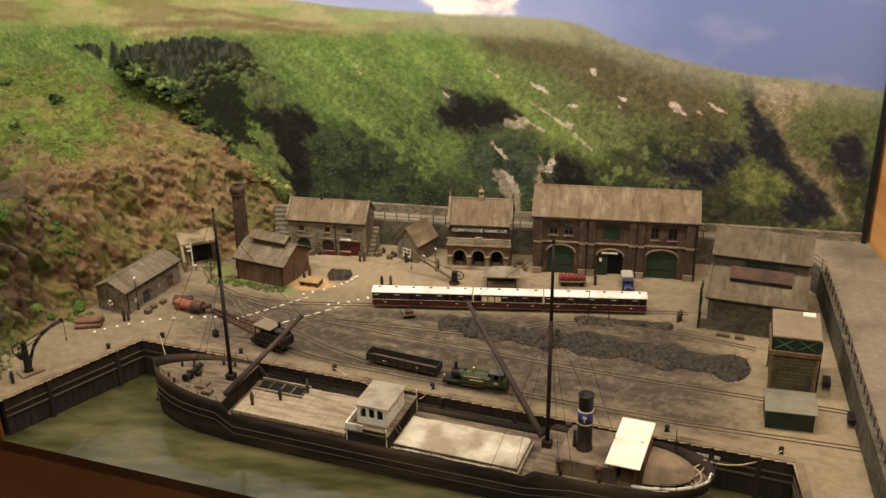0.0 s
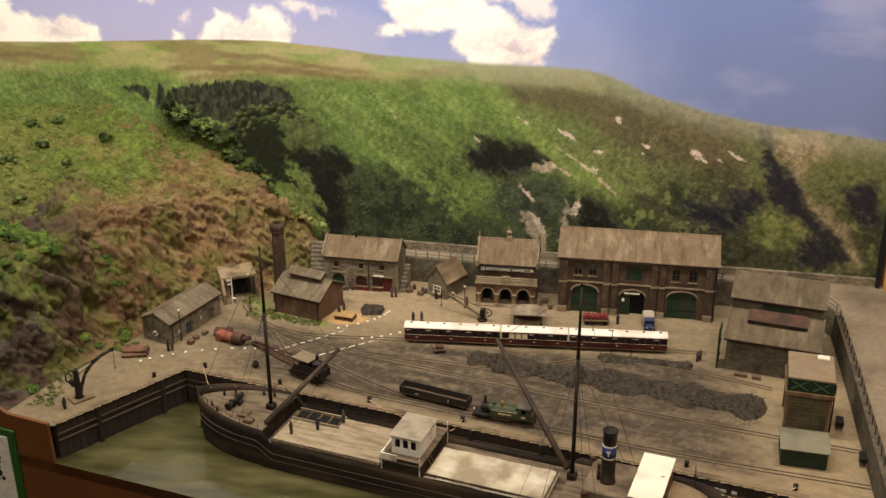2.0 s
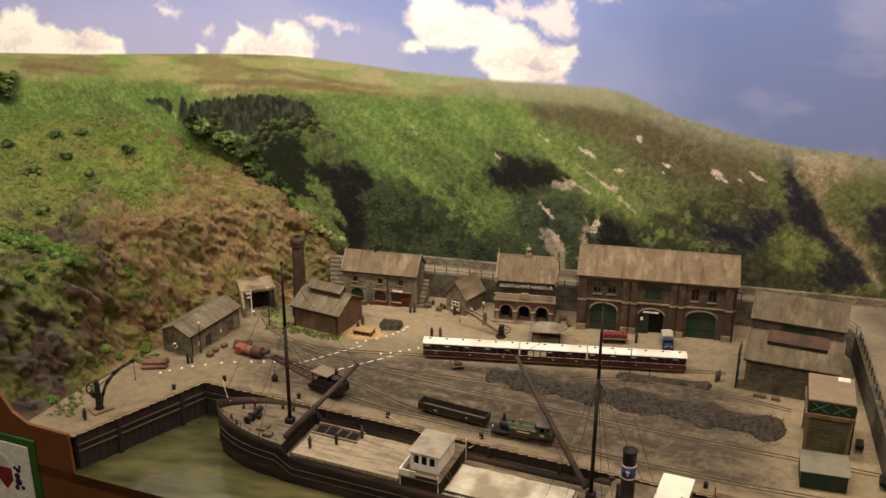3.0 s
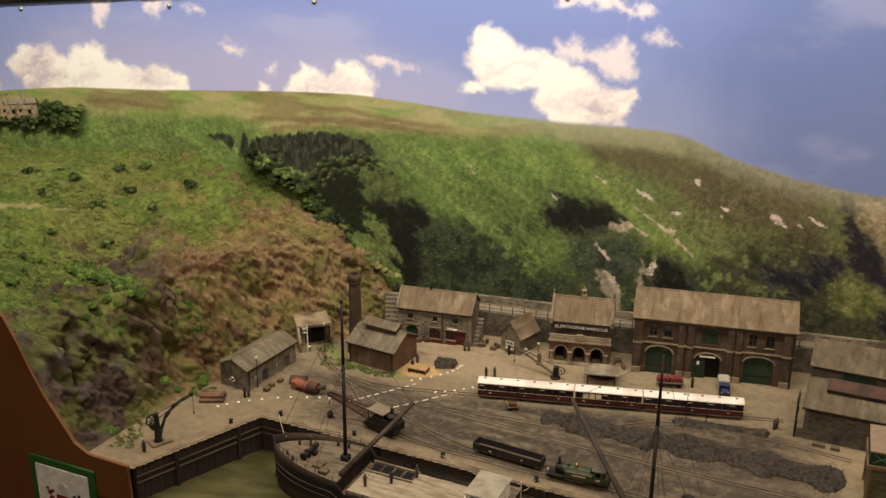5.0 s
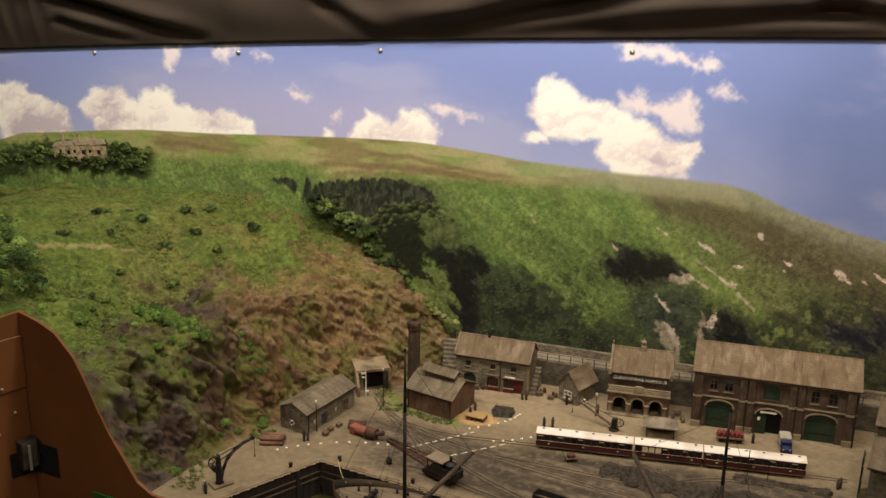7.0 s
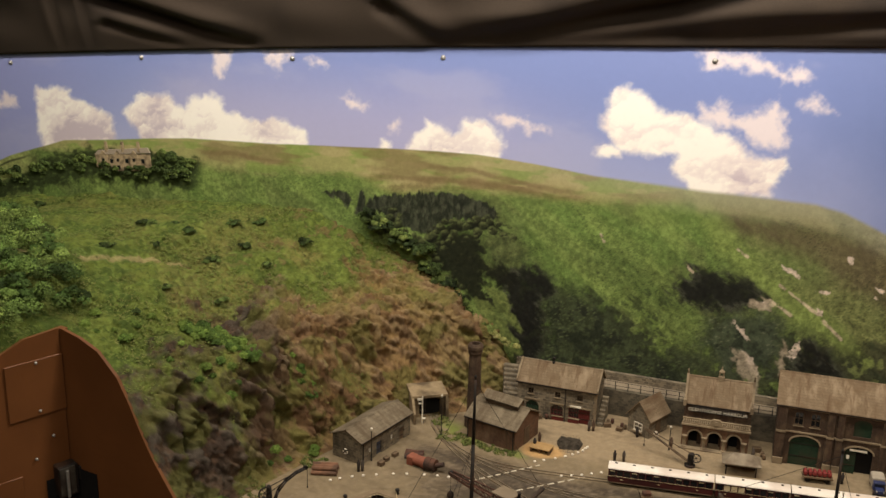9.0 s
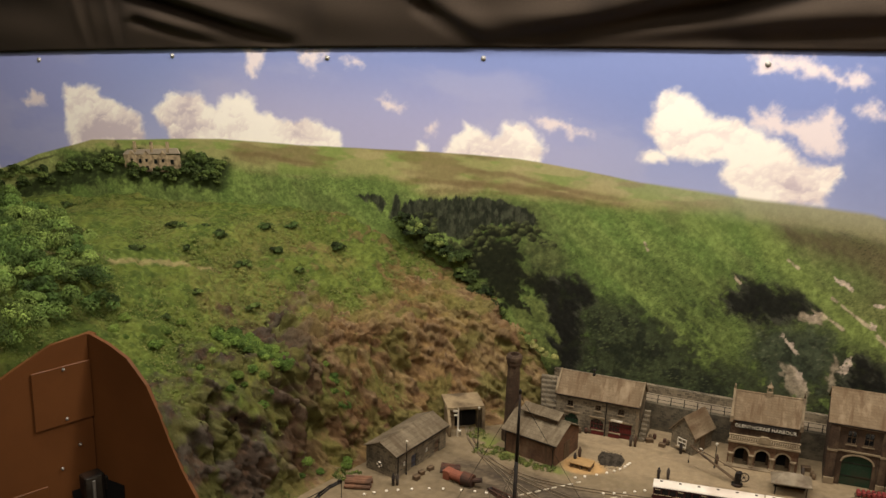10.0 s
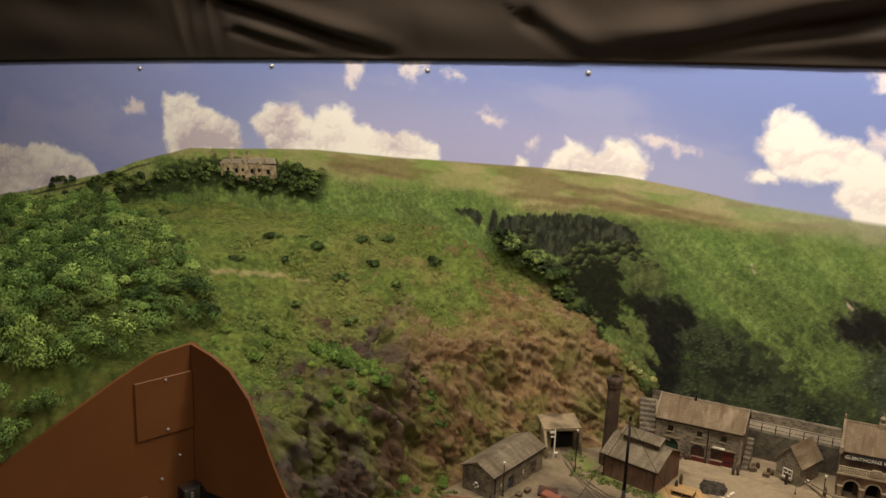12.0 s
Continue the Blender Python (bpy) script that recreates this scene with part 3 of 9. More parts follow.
def paint_sky(x, z):
    big = fbm(x, z, 5, 11)
    sky = np.zeros(x.shape + (3,)) + lin((176, 180, 212))
    sky = blend(sky, lin((128, 143, 194)), smoothstep(0.33, 0.66, z + 0.05 * (big - 0.5)))
    sky = blend(sky, lin((188, 180, 208)), 0.55 * smoothstep(-1.25, -0.95, x) * smoothstep(0.0, -0.5, x) * smoothstep(0.70, 0.50, z))
    # west end's own blue, raised to make up for weaker lamp light there
    sky = blend(sky, lin((146, 152, 198)), 0.9 * smoothstep(-1.15, -1.45, x + 0.2 * (big - 0.5)))
    sky = blend(sky, lin((106, 122, 168)), 0.9 * smoothstep(0.15, 0.55, x + 0.25 * (big - 0.5)))
    sky = blend(sky, lin((182, 180, 204)), 0.30 * smoothstep(0.48, 0.72, fbm(x * 0.7, z * 1.6, 7, 15)))
    n1, n2 = fbm(x, z, 14, 41, 3) - 0.5, fbm(x, z, 14, 51, 3) - 0.5
    m1, m2 = fbm(x, z, 45, 43, 4, 0.6) - 0.5, fbm(x, z, 45, 53, 4, 0.6) - 0.5
    wx, wz = x + 0.016 * n1 + 0.022 * m1, z + 0.016 * n2 + 0.022 * m2
    depth = np.maximum(inside(wx, wz, CLOUDS_WEST), inside(wx, wz, CLOUDS_EAST))
    lobe = np.zeros(x.shape)
    for cell, seed, part_of in ((0.060, 71, 0.45), (0.030, 73, 0.32), (0.015, 75, 0.23)):
        cover, light = shrubs(wx, wz, cell, seed, 1.0, 0.9)
        lobe = lobe + part_of * cover * (light - 0.35)
    body = depth + 0.012 * (lobe - 0.15)
    low = smoothstep(0.075, 0.0, z - np.interp(x, [p[0] for p in SKY], [p[1] for p in SKY]))
    lit = 0.57 + 0.95 * lobe + 0.8 * (fbm(x, z, 11, 79, 4) - 0.5) - 0.16 * smoothstep(0.012, 0.05, depth) - 0.20 * low * smoothstep(-0.8, -1.2, x)
    cloud = blend(np.zeros(x.shape + (3,)) + lin((204, 190, 196)), lin((236, 224, 218)), smoothstep(0.22, 0.50, lit))
    cloud = blend(cloud, lin((252, 245, 233)), smoothstep(0.46, 0.72, lit))
    cover = smoothstep(-0.010, 0.009, body)
    sky = sky * (1 - cover[..., None]) + cloud * cover[..., None]
    puff = np.maximum(inside(wx, wz, PUFFS_WEST), inside(wx, wz, PUFFS_EAST)) + 0.030 * (fbm(x, z, 50, 77, 5, 0.62) - 0.52)
    veil = 0.88 * smoothstep(-0.010, 0.014, puff) * (1 - cover)
    return blend(sky, lin((238, 224, 220)), veil)


def paint_hill(x, z, ridge):
    big, mid, clump = fbm(x, z, 6, 111), fbm(x, z, 22, 21), fbm(x, z, 55, 421, 4, 0.6)
    rx, rz = 0.80 * x - 0.60 * z, 0.60 * x + 0.80 * z  # down the slope and across it
    streak, fine = fbm(rx * 0.35, rz, 60, 401, 5, 0.65), fbm(rx * 0.7, rz, 170, 405, 3, 0.75)
    broad = fbm(rx * 0.7, rz, 9, 431, 4)
    bush, bush_light = shrubs(x + 0.004 * (clump - 0.5), z, 0.010, 61, 0.8, 0.8)
    dots, dots_light = shrubs(x + 0.006 * (mid - 0.5), z, 0.0058, 63, 0.55, 0.8)
    crown, crown_light = shrubs(x + 0.008 * (clump - 0.5), z + 0.006 * (mid - 0.5), 0.017, 65, 1.0, 0.9)
    qx = x + 0.020 * (mid - 0.5) + 0.018 * (clump - 0.5) + 0.006 * (fine - 0.5)
    qz = z + 0.020 * (fbm(x, z, 24, 81) - 0.5) + 0.018 * (fbm(x, z, 60, 91) - 0.5) + 0.006 * (fine - 0.5)
    mask = lambda outlines, soft=0.006, shift=0.0: smoothstep(-soft, soft, inside(qx, qz, outlines) + shift)
    east = smoothstep(0.10, 0.40, x + 0.55 * (z - 0.3) + 0.20 * (broad - 0.5))
    # grass slope: broad tones, drift lines down the fall, small tussocks
    hill = np.zeros(x.shape + (3,)) + lin((94, 126, 50))
    hill = blend(hill, lin((122, 152, 64)), 0.80 * smoothstep(0.44, 0.62, fbm(rx * 0.25, rz, 12, 437, 4) + 0.3 * (broad - 0.5)))
    hill = blend(hill, lin((78, 98, 44)), 0.60 * smoothstep(0.50, 0.64, fbm(rx * 0.22, rz, 15, 439, 4)) * smoothstep(0.44, 0.38, z))
    hill = blend(hill, lin((92, 106, 54)), 0.55 * smoothstep(0.50, 0.66, fbm(rx * 0.6, rz, 16, 433, 4)))
    hill = blend(hill, lin((84, 112, 46)), 0.50 * smoothstep(0.48, 0.60, streak))
    hill = blend(hill, lin((124, 152, 70)), 0.25 * smoothstep(0.52, 0.64, fine) * (1 - 0.6 * east))
    hill = blend(hill, lin((100, 108, 60)), 0.75 * east)
    brown = smoothstep(-0.035, 0.03, inside(qx, qz, BROWN_MOOR))
    hill = blend(hill, lin((96, 92, 58)), 0.85 * brown)
    hill = blend(hill, lin((80, 76, 50)), 0.5 * brown * smoothstep(0.48, 0.62, streak))
    hill = blend(hill, lin((118, 132, 66)), 0.55 * smoothstep(-0.03, 0.03, inside(qx, qz, GREEN_FLANK)))
    tongue = smoothstep(-0.014, 0.014, inside(qx, qz, TONGUE))
    hill = blend(hill, lin((122, 150, 62)), 0.75 * tongue)
    # tussocks and small shrubs in drifts, thicker towards the foot
    thick = smoothstep(0.46, 0.66, fbm(rx * 0.6, rz, 18, 435) + 0.45 * smoothstep(0.34, 0.16, z) - 0.02) * (1 - 0.7 * tongue)
    scatter = thick * smoothstep(0.46, 0.42, z)
    hill = blend(hill, lin((36, 50, 26)), 0.55 * scatter * dots * smoothstep(0.70, 0.35, dots_light))
    hill = blend(hill, lin((116, 136, 66)), 0.20 * scatter * dots * smoothstep(0.60, 0.85, dots_light))
    # high moor in long bands
    high = smoothstep(0.390, 0.420, z + 0.03 * (big - 0.5) + 0.03 * (broad - 0.5) - 0.03 * smoothstep(-0.2, 0.1, x)) * smoothstep(0.14, 0.0, x)
    bands = fbm(x * 0.30, z - 0.03 * x, 40, 441, 5, 0.6)
    moor = blend(np.zeros(x.shape + (3,)) + lin((154, 160, 88)), lin((132, 156, 68)), smoothstep(0.44, 0.58, bands))
    moor = blend(moor, lin((176, 168, 106)), 0.65 * smoothstep(0.50, 0.66, fbm(x * 0.25, z - 0.03 * x, 48, 443, 4)))
    moor = blend(moor, lin((122, 106, 64)), 0.60 * smoothstep(0.50, 0.64, fbm(x * 0.25, z - 0.03 * x, 30, 445, 4)))
    for bx, bz, wide in (((-0.60, -0.50, -0.36, -0.22, -0.10), (0.412, 0.424, 0.430, 0.420, 0.414), 0.008), ((-0.46, -0.36, -0.24, -0.12), (0.452, 0.450, 0.438, 0.428), 0.006), ((-1.0, -0.88, -0.76), (0.428, 0.432, 0.424), 0.007)):
        away = np.abs(z - np.interp(x, bx, bz) + 0.016 * (bands - 0.5) + 0.010 * (mid - 0.5))
        moor = blend(moor, lin((116, 96, 60)), 0.65 * smoothstep(1.5 * wide, 0.2 * wide, away) * smoothstep(bx[0] - 0.03, bx[0] + 0.05, x) * smoothstep(bx[-1] + 0.03, bx[-1] - 0.05, x))
    hill = hill * (1 - 0.92 * high[..., None]) + moor * 0.92 * high[..., None]
    # paler field on the shoulder
    field = smoothstep(-0.008, 0.008, inside(x, z + 0.010 * (mid - 0.5), FIELD, 0.08) + 0.004)
    hill = blend(hill, lin((158, 160, 100)), 0.45 * field)
    # scrub and rocky gullies along the foot
    def thicket(base, outlines, soft, deep, leaf, shine, level=0.95, shift=0.0):
        m = smoothstep(-soft, soft, inside(qx, qz, outlines) + 0.030 * (clump - 0.5) + 0.02 * (mid - 0.5) + shift)
        tone = blend(np.zeros(x.shape + (3,)) + lin(deep), lin(leaf), smoothstep(0.36, 0.58, clump + 0.3 * (fine - 0.5)))
        tone = blend(tone, lin(shine), 0.75 * bush * smoothstep(0.50, 0.85, bush_light + 0.3 * (fine - 0.5)) * smoothstep(0.40, 0.60, mid + 0.3 * (clump - 0.5)))
        return blend(base, tone, level * m)

    low = smoothstep(0.04, -0.05, z - np.interp(x, [-0.22, -0.05, 0.10, 0.30, 0.45, 0.60, 0.95], [0.20, 0.17, 0.16, 0.19, 0.22, 0.25, 0.18]) + 0.10 * (broad - 0.5) + 0.08 * (mid - 0.5)) * smoothstep(-0.30, -0.22, x)
    hill = blend(hill, lin((52, 58, 38)), 0.85 * low * smoothstep(0.34, 0.50, clump + 0.2 * (fine - 0.5)))
    hill = blend(hill, lin((34, 42, 28)), 0.75 * low * smoothstep(0.50, 0.62, mid + 0.4 * (fine - 0.5)))
    lines = smoothstep(0.54, 0.64, fbm(rx * 0.30, rz, 34, 461, 4, 0.6)) * smoothstep(0.33, 0.20, z + 0.08 * (broad - 0.5)) * smoothstep(-0.22, -0.12, x) * (1 - tongue)
    hill = blend(hill, lin((40, 52, 30)), 0.75 * lines * smoothstep(0.38, 0.55, clump + 0.3 * (fine - 0.5)))
    hill = thicket(hill, SCRUB, 0.03, (34, 42, 30), (58, 72, 42), (96, 114, 64))
    hill = thicket(hill, SPUR, 0.02, (62, 74, 40), (84, 98, 50), (104, 116, 62), 0.8)
    hill = thicket(hill, GULLY, 0.025, (36, 46, 36), (64, 78, 54), (110, 122, 88), 0.9)
    hill = thicket(hill, FOOT_SCRUB, 0.025, (36, 40, 28), (64, 70, 42), (100, 108, 64))
    # cliffs, mound and crags of the cove
    cliff = mask(CLIFF, 0.012)
    hill = blend(hill, lin((150, 140, 98)), 0.85 * cliff)
    hill = blend(hill, lin((108, 104, 62)), 0.75 * cliff * smoothstep(0.46, 0.58, clump))
    hill = blend(hill, lin((176, 166, 126)), 0.55 * cliff * smoothstep(0.54, 0.66, fine))
    cove = smoothstep(-0.05, 0.03, inside(qx, qz, CLIFF)) * smoothstep(0.02, -0.02, inside(qx, qz, CLIFF)) * smoothstep(0.70, 0.76, x)
    hill = blend(hill, lin((104, 108, 60)), 0.7 * cove)
    hill = thicket(hill, MOUND, 0.012, (74, 88, 40), (112, 124, 58), (136, 142, 74), 0.92)
    for outlines, soft, dark, tone in ((HOLLOW, 0.008, (24, 27, 22), (54, 62, 42)), (CRAG, 0.007, (32, 34, 40), (62, 64, 50))):
        d = inside(qx, qz, outlines) + 0.004 + 0.030 * (fbm(rz, rx * 0.4, 70, 455, 4, 0.65) - 0.5)
        hill = blend(hill, lin(tone), 0.85 * smoothstep(-0.014, 0.004, d) * smoothstep(0.40, 0.58, clump + 0.3 * (fine - 0.5) + 0.1))
        hill = blend(hill, lin(dark), 0.93 * smoothstep(-soft, 1.8 * soft, d + 0.016 * (fine - 0.5)))
        hill = blend(hill, lin((80, 88, 66)), 0.60 * smoothstep(-soft, soft, d) * smoothstep(0.54, 0.66, fbm(rz, rx * 0.35, 90, 457, 4, 0.7)) * smoothstep(0.030, 0.004, d))
    # woods: firs, dark copse, sunlit broad-leaved crowns
    d = inside(x + 0.010 * (clump - 0.5), z + 0.010 * (clump - 0.5) + 0.016 * (fbm(x, z * 0.25, 190, 95, 2) - 0.5), FIRS)
    firs = smoothstep(-0.003, 0.003, d)
    needles = fbm(x, z * 0.35, 200, 97, 3, 0.6)
    hill = blend(hill, lin((46, 54, 38)), 0.97 * firs)
    hill = blend(hill, lin((68, 76, 54)), 0.75 * firs * smoothstep(0.46, 0.66, needles))
    hill = blend(hill, lin((28, 34, 25)), 0.60 * firs * smoothstep(0.50, 0.36, needles + 0.2 * (clump - 0.5)))
    copse = smoothstep(-0.010, 0.008, inside(qx, qz, COPSE) + 0.012 * (crown - 0.5))
    hill = blend(hill, lin((26, 30, 20)), 0.96 * copse)
    hill = blend(hill, lin((58, 68, 38)), 0.7 * copse * crown * smoothstep(0.62, 0.90, crown_light + 0.5 * (fine - 0.5)) * smoothstep(0.44, 0.56, mid))
    wedge = mask(WEDGE, 0.004)
    hill = blend(hill, lin((106, 126, 56)), 0.92 * wedge)
    hill = blend(hill, lin((72, 90, 40)), 0.6 * wedge * smoothstep(0.48, 0.58, fine))
    trees = smoothstep(-0.006, 0.005, inside(qx, qz, CANOPY) + 0.016 * (crown - 0.55))
    hill = blend(hill, lin((44, 52, 28)), 0.95 * trees)
    hill = blend(hill, lin((96, 112, 58)), 0.9 * trees * crown * smoothstep(0.40, 0.80, crown_light + 0.6 * (fine - 0.5)))
    hill = blend(hill, lin((22, 26, 16)), 0.9 * trees * smoothstep(0.42, 0.15, crown_light + 0.4 * (clump - 0.5)))
    # pale rock and sheep tracks
    rocks = smoothstep(0.05, 0.30, lobes(x + 0.016 * (clump - 0.5) + 0.012 * (fine - 0.5), z + 0.014 * (fbm(x, z, 70, 93) - 0.5) + 0.010 * (streak - 0.5), SCREES) + 0.9 * (fbm(rx, rz, 120, 99, 4, 0.7) - 0.52))
    hill = blend(hill, lin((198, 190, 158)), 0.9 * rocks)
    seam = smoothstep(-0.004, 0.004, inside(qx, qz, ROCK_STREAK) + 0.02 * (fbm(rz, rx * 0.4, 110, 459, 3, 0.7) - 0.5))
    hill = blend(hill, lin((156, 150, 116)), 0.8 * seam)
    for (ax, az), (bx, bz) in PATHS:
        dx, dz = bx - ax, bz - az
        k = np.clip(((x - ax) * dx + (z - az) * dz) / (dx * dx + dz * dz), 0, 1)
        away = np.hypot(x - ax - k * dx, z - az - k * dz) + 0.006 * (clump - 0.5)
        hill = blend(hill, lin((186, 178, 138)), 0.8 * smoothstep(0.0040, 0.0012, away) * smoothstep(0.35, 0.5, fine + 0.06))
    # wooded left end and its meadow
    edge = 0.375 + 0.30 * np.minimum(0, x + 1.3)
    wood = smoothstep(-0.98, -1.02, x + 0.06 * (mid - 0.5)) * smoothstep(0.03, 0.015, np.abs(z - edge) - 0.015 + 0.05 * (clump - 0.5)) * smoothstep(-2.05, -1.95, x)
    hill = blend(hill, lin((46, 60, 28)), 0.95 * wood)
    hill = blend(hill, lin((86, 110, 48)), 0.85 * wood * crown * smoothstep(0.5, 0.85, crown_light))
    meadow = smoothstep(-1.42, -1.50, x) * smoothstep(0.055, 0.045, ridge - z + 0.02 * (mid - 0.5))
    hill = blend(hill, lin((146, 164, 82)), 0.95 * meadow)
    hill = blend(hill, lin((60, 66, 38)), 0.85 * meadow * smoothstep(0.004, 0.0015, np.abs(ridge - z - 0.014 + 0.004 * (mid - 0.5))))
    # haze along the skyline
    hill = blend(hill, lin((174, 180, 146)), 0.42 * smoothstep(0.06, 0.0, ridge - z) * smoothstep(-0.5, 0.2, x))
    calm = 1 - 0.75 * smoothstep(0.37, 0.43, z + 0.12 * np.clip(x, 0, 1))
    hill = hill * (1 + 1.15 * calm * (fbm(x, z, 150, 481, 3, 0.8) - 0.5))[..., None]
    grey = hill.mean(-1)[..., None]
    return (0.86 * hill + 0.14 * grey) * np.array([1.08, 0.95, 1.04])


def paint_landscape(x, z):
    ridge = np.interp(x, [p[0] for p in SKY], [p[1] for p in SKY]) + 0.004 * (fbm(x, z * 0, 9, 3) - 0.5)
    blur = 0.0015 + 0.004 * smoothstep(-0.2, 0.1, x)
    on_hill = smoothstep(-blur, blur, ridge - z)
    col = paint_sky(x, z)
    n = np.searchsorted(BOARD_Z, 0.505)  # no hill above this
    col[:n] = col[:n] * (1 - on_hill[:n, :, None]) + paint_hill(x[:n], z[:n], ridge[:n]) * on_hill[:n, :, None]
    return col, 0.04 + 0.96 * on_hill * smoothstep(0.47, 0.36, z)


def make_back_board():
    x, z = (a.astype(np.float32) for a in np.meshgrid(BOARD_X, BOARD_Z))
    col, alpha = paint_landscape(x, z)
    verts = np.stack([x, back_y(x), z], -1).reshape(-1, 3)
    ny, nx = x.shape
    i = np.arange(nx * ny).reshape(ny, nx)
    keep = (z > np.interp(x, [-2.1, -1.26, -0.64, -0.40, -0.2, -0.1], [0.05, 0.18, 0.20, 0.10, 0.02, -0.1]))[:-1, :-1]
    quads = np.stack([i[:-1, :-1], i[:-1, 1:], i[1:, 1:], i[1:, :-1]], -1)[keep]
    colours = np.concatenate([col.reshape(-1, 3), alpha.reshape(-1, 1)], 1)
    me = coloured_grid("backdrop_board", verts, quads, colours, painted("printed_landscape", "tint", 400, 0.95, 0.5, 0.0, 0.25))
    ob = new("backdrop", me)
    tagged(ob, "printed landscape board of green hills under clouded sky", "backdrop", kind="structure")
    board = Shape()
    board.prism([(-2.15, back_y(-2.15) + 0.002), (0.906, back_y(0.906) + 0.002), (0.906, back_y(0.906) + 0.014), (-2.15, back_y(-2.15) + 0.014)], -0.3, 0.80, "z")
    solid("wall_back_board", board, BROWN_BOARD, "board that carries the printed landscape", "wall", kind="structure")


make_back_board()

FOOT = [(-0.645, 0.78), (-0.60, 0.93), (-0.563, 1.02), (-0.515, 1.13), (-0.462, 1.235), (-0.412, 1.312), (-0.33, 1.362), (-0.26, 1.41), (-0.225, 1.46), (-0.19, 1.60)]


def foot_distance(x, y):
    """How far a place lies behind the foot of the cliff (negative: on the yard)."""
    best, side = np.full(x.shape, 9.0), np.zeros_like(x)
    for (ax, ay), (bx, by) in zip(FOOT, FOOT[1:]):
        dx, dy = bx - ax, by - ay
        t = np.clip(((x - ax) * dx + (y - ay) * dy) / (dx * dx + dy * dy), 0, 1)
        d = np.hypot(x - ax - t * dx, y - ay - t * dy)
        s = np.sign((x - ax) * -dy + (y - ay) * dx)
        near = d < best
        best, side = np.where(near, d, best), np.where(near, s, side)
    return best * side


def hill_height(x, y):
    d = foot_distance(x, y)
    warp = d + 0.05 * (fbm(x, y, 9, 5) - 0.5)
    h = 0.175 * smoothstep(0.0, 0.125, warp) + 0.165 * np.clip((warp - 0.07) / 0.36, 0, 1)
    h = h - 0.30 * np.clip(0.86 - y, 0, 1) - 0.10 * np.clip(-1.15 - x, 0, 2)
    cap = np.interp(x, [-2.1, -1.8, -1.52, -1.26, -0.96, -0.64, -0.59, -0.524, -0.436, -0.361, -0.214, -0.19], [0.14, 0.20, 0.267, 0.304, 0.32, 0.335, 0.312, 0.262, 0.216, 0.160, 0.075, 0.07])
    k = smoothstep(0.34, 0.05, back_y(x) - y)
    h = h * (1 - k) + np.minimum(h, cap) * k
    h = h + smoothstep(0.1, 0.3, d) * (0.018 * (fbm(x, y, 8, 35) - 0.5) + 0.005 * (fbm(x, y, 60, 37, 4) - 0.5))
    along = np.clip(((-0.882 - x) * 0.514 + (0.89 - y) * 0.857), 0, 0.9)
    behind = -((x + 0.882) * 0.857 - (y - 0.89) * 0.514)
    wing = -0.006 + np.interp(along, [0, 0.06, 0.12, 0.19, 0.26, 0.305, 0.40, 0.55, 0.9], [0.292, 0.287, 0.262, 0.228, 0.192, 0.169, 0.12, 0.09, 0.08])
    h = np.where((y < 0.89) & (x < -0.80), np.minimum(h, wing - 0.004 + 1.3 * np.clip(behind, 0, 1)), h)
    front = np.interp(x, [-0.882, -0.84, -0.802, -0.765, -0.742, -0.722, -0.698, -0.645, -0.6], [0.292, 0.283, 0.268, 0.232, 0.19, 0.145, 0.10, 0.022, 0.006])
    h = np.where(x > -0.89, np.minimum(h, front - 0.003 + 1.5 * np.clip(y - front_y(x), 0, 1)), h)
    return np.where(d > 0, np.maximum(h, 0.0006), -0.004), d


def hill_cut(x, y):
    """Whether a place lies before the front board or the wing, where no hill stands."""
    panel_x = -0.891 + 0.6 * (y - 0.89)
    return ((x > panel_x + 0.004) & (y < 0.90)) & (y < front_y(x) + 0.004) | ((x > panel_x + 0.004) & (y < 0.86) & (x < -0.90))


# bare rock on the hillside, the turf that lies on it, and the deep clefts that run down it, in plan
ROCK = [(-0.742, 1.139), (-0.702, 1.197), (-0.67, 1.226), (-0.675, 1.305), (-0.637, 1.312), (-0.595, 1.321), (-0.558, 1.378), (-0.55, 1.456), (-0.506, 1.503), (-0.465, 1.62), (-0.2, 1.62), (-0.2, 1.40), (-0.34, 1.30), (-0.44, 1.2), (-0.54, 1.05), (-0.62, 0.76), (-0.718, 0.80), (-0.74, 0.91), (-0.736, 0.958), (-0.702, 0.971), (-0.669, 0.968), (-0.65, 1.035), (-0.62, 1.108), (-0.634, 1.116), (-0.689, 1.12)]
OUTCROP = [(-0.753, 1.011), (-0.732, 1.053), (-0.696, 1.044), (-0.685, 1.021), (-0.712, 0.993), (-0.744, 0.994)]
TURF_PATCHES = [[(-0.602, 1.158), (-0.554, 1.208), (-0.548, 1.186), (-0.579, 1.152)], [(-0.656, 0.978), (-0.626, 1.032), (-0.602, 1.032), (-0.625, 0.98)], [(-0.568, 1.241), (-0.531, 1.278), (-0.53, 1.254), (-0.557, 1.222)]]
CLEFTS = [[(-0.646, 1.06), (-0.614, 1.097), (-0.583, 1.114), (-0.56, 1.138)], [(-0.668, 0.966), (-0.635, 1.004), (-0.601, 1.067)], [(-0.738, 1.143), (-0.669, 1.198), (-0.588, 1.216)], [(-0.697, 0.962), (-0.693, 0.924), (-0.675, 0.917)]]
SHEEP_PATH = [(-1.153, 1.105), (-1.046, 1.08), (-0.973, 1.111), (-0.9, 1.184), (-0.835, 1.237)]


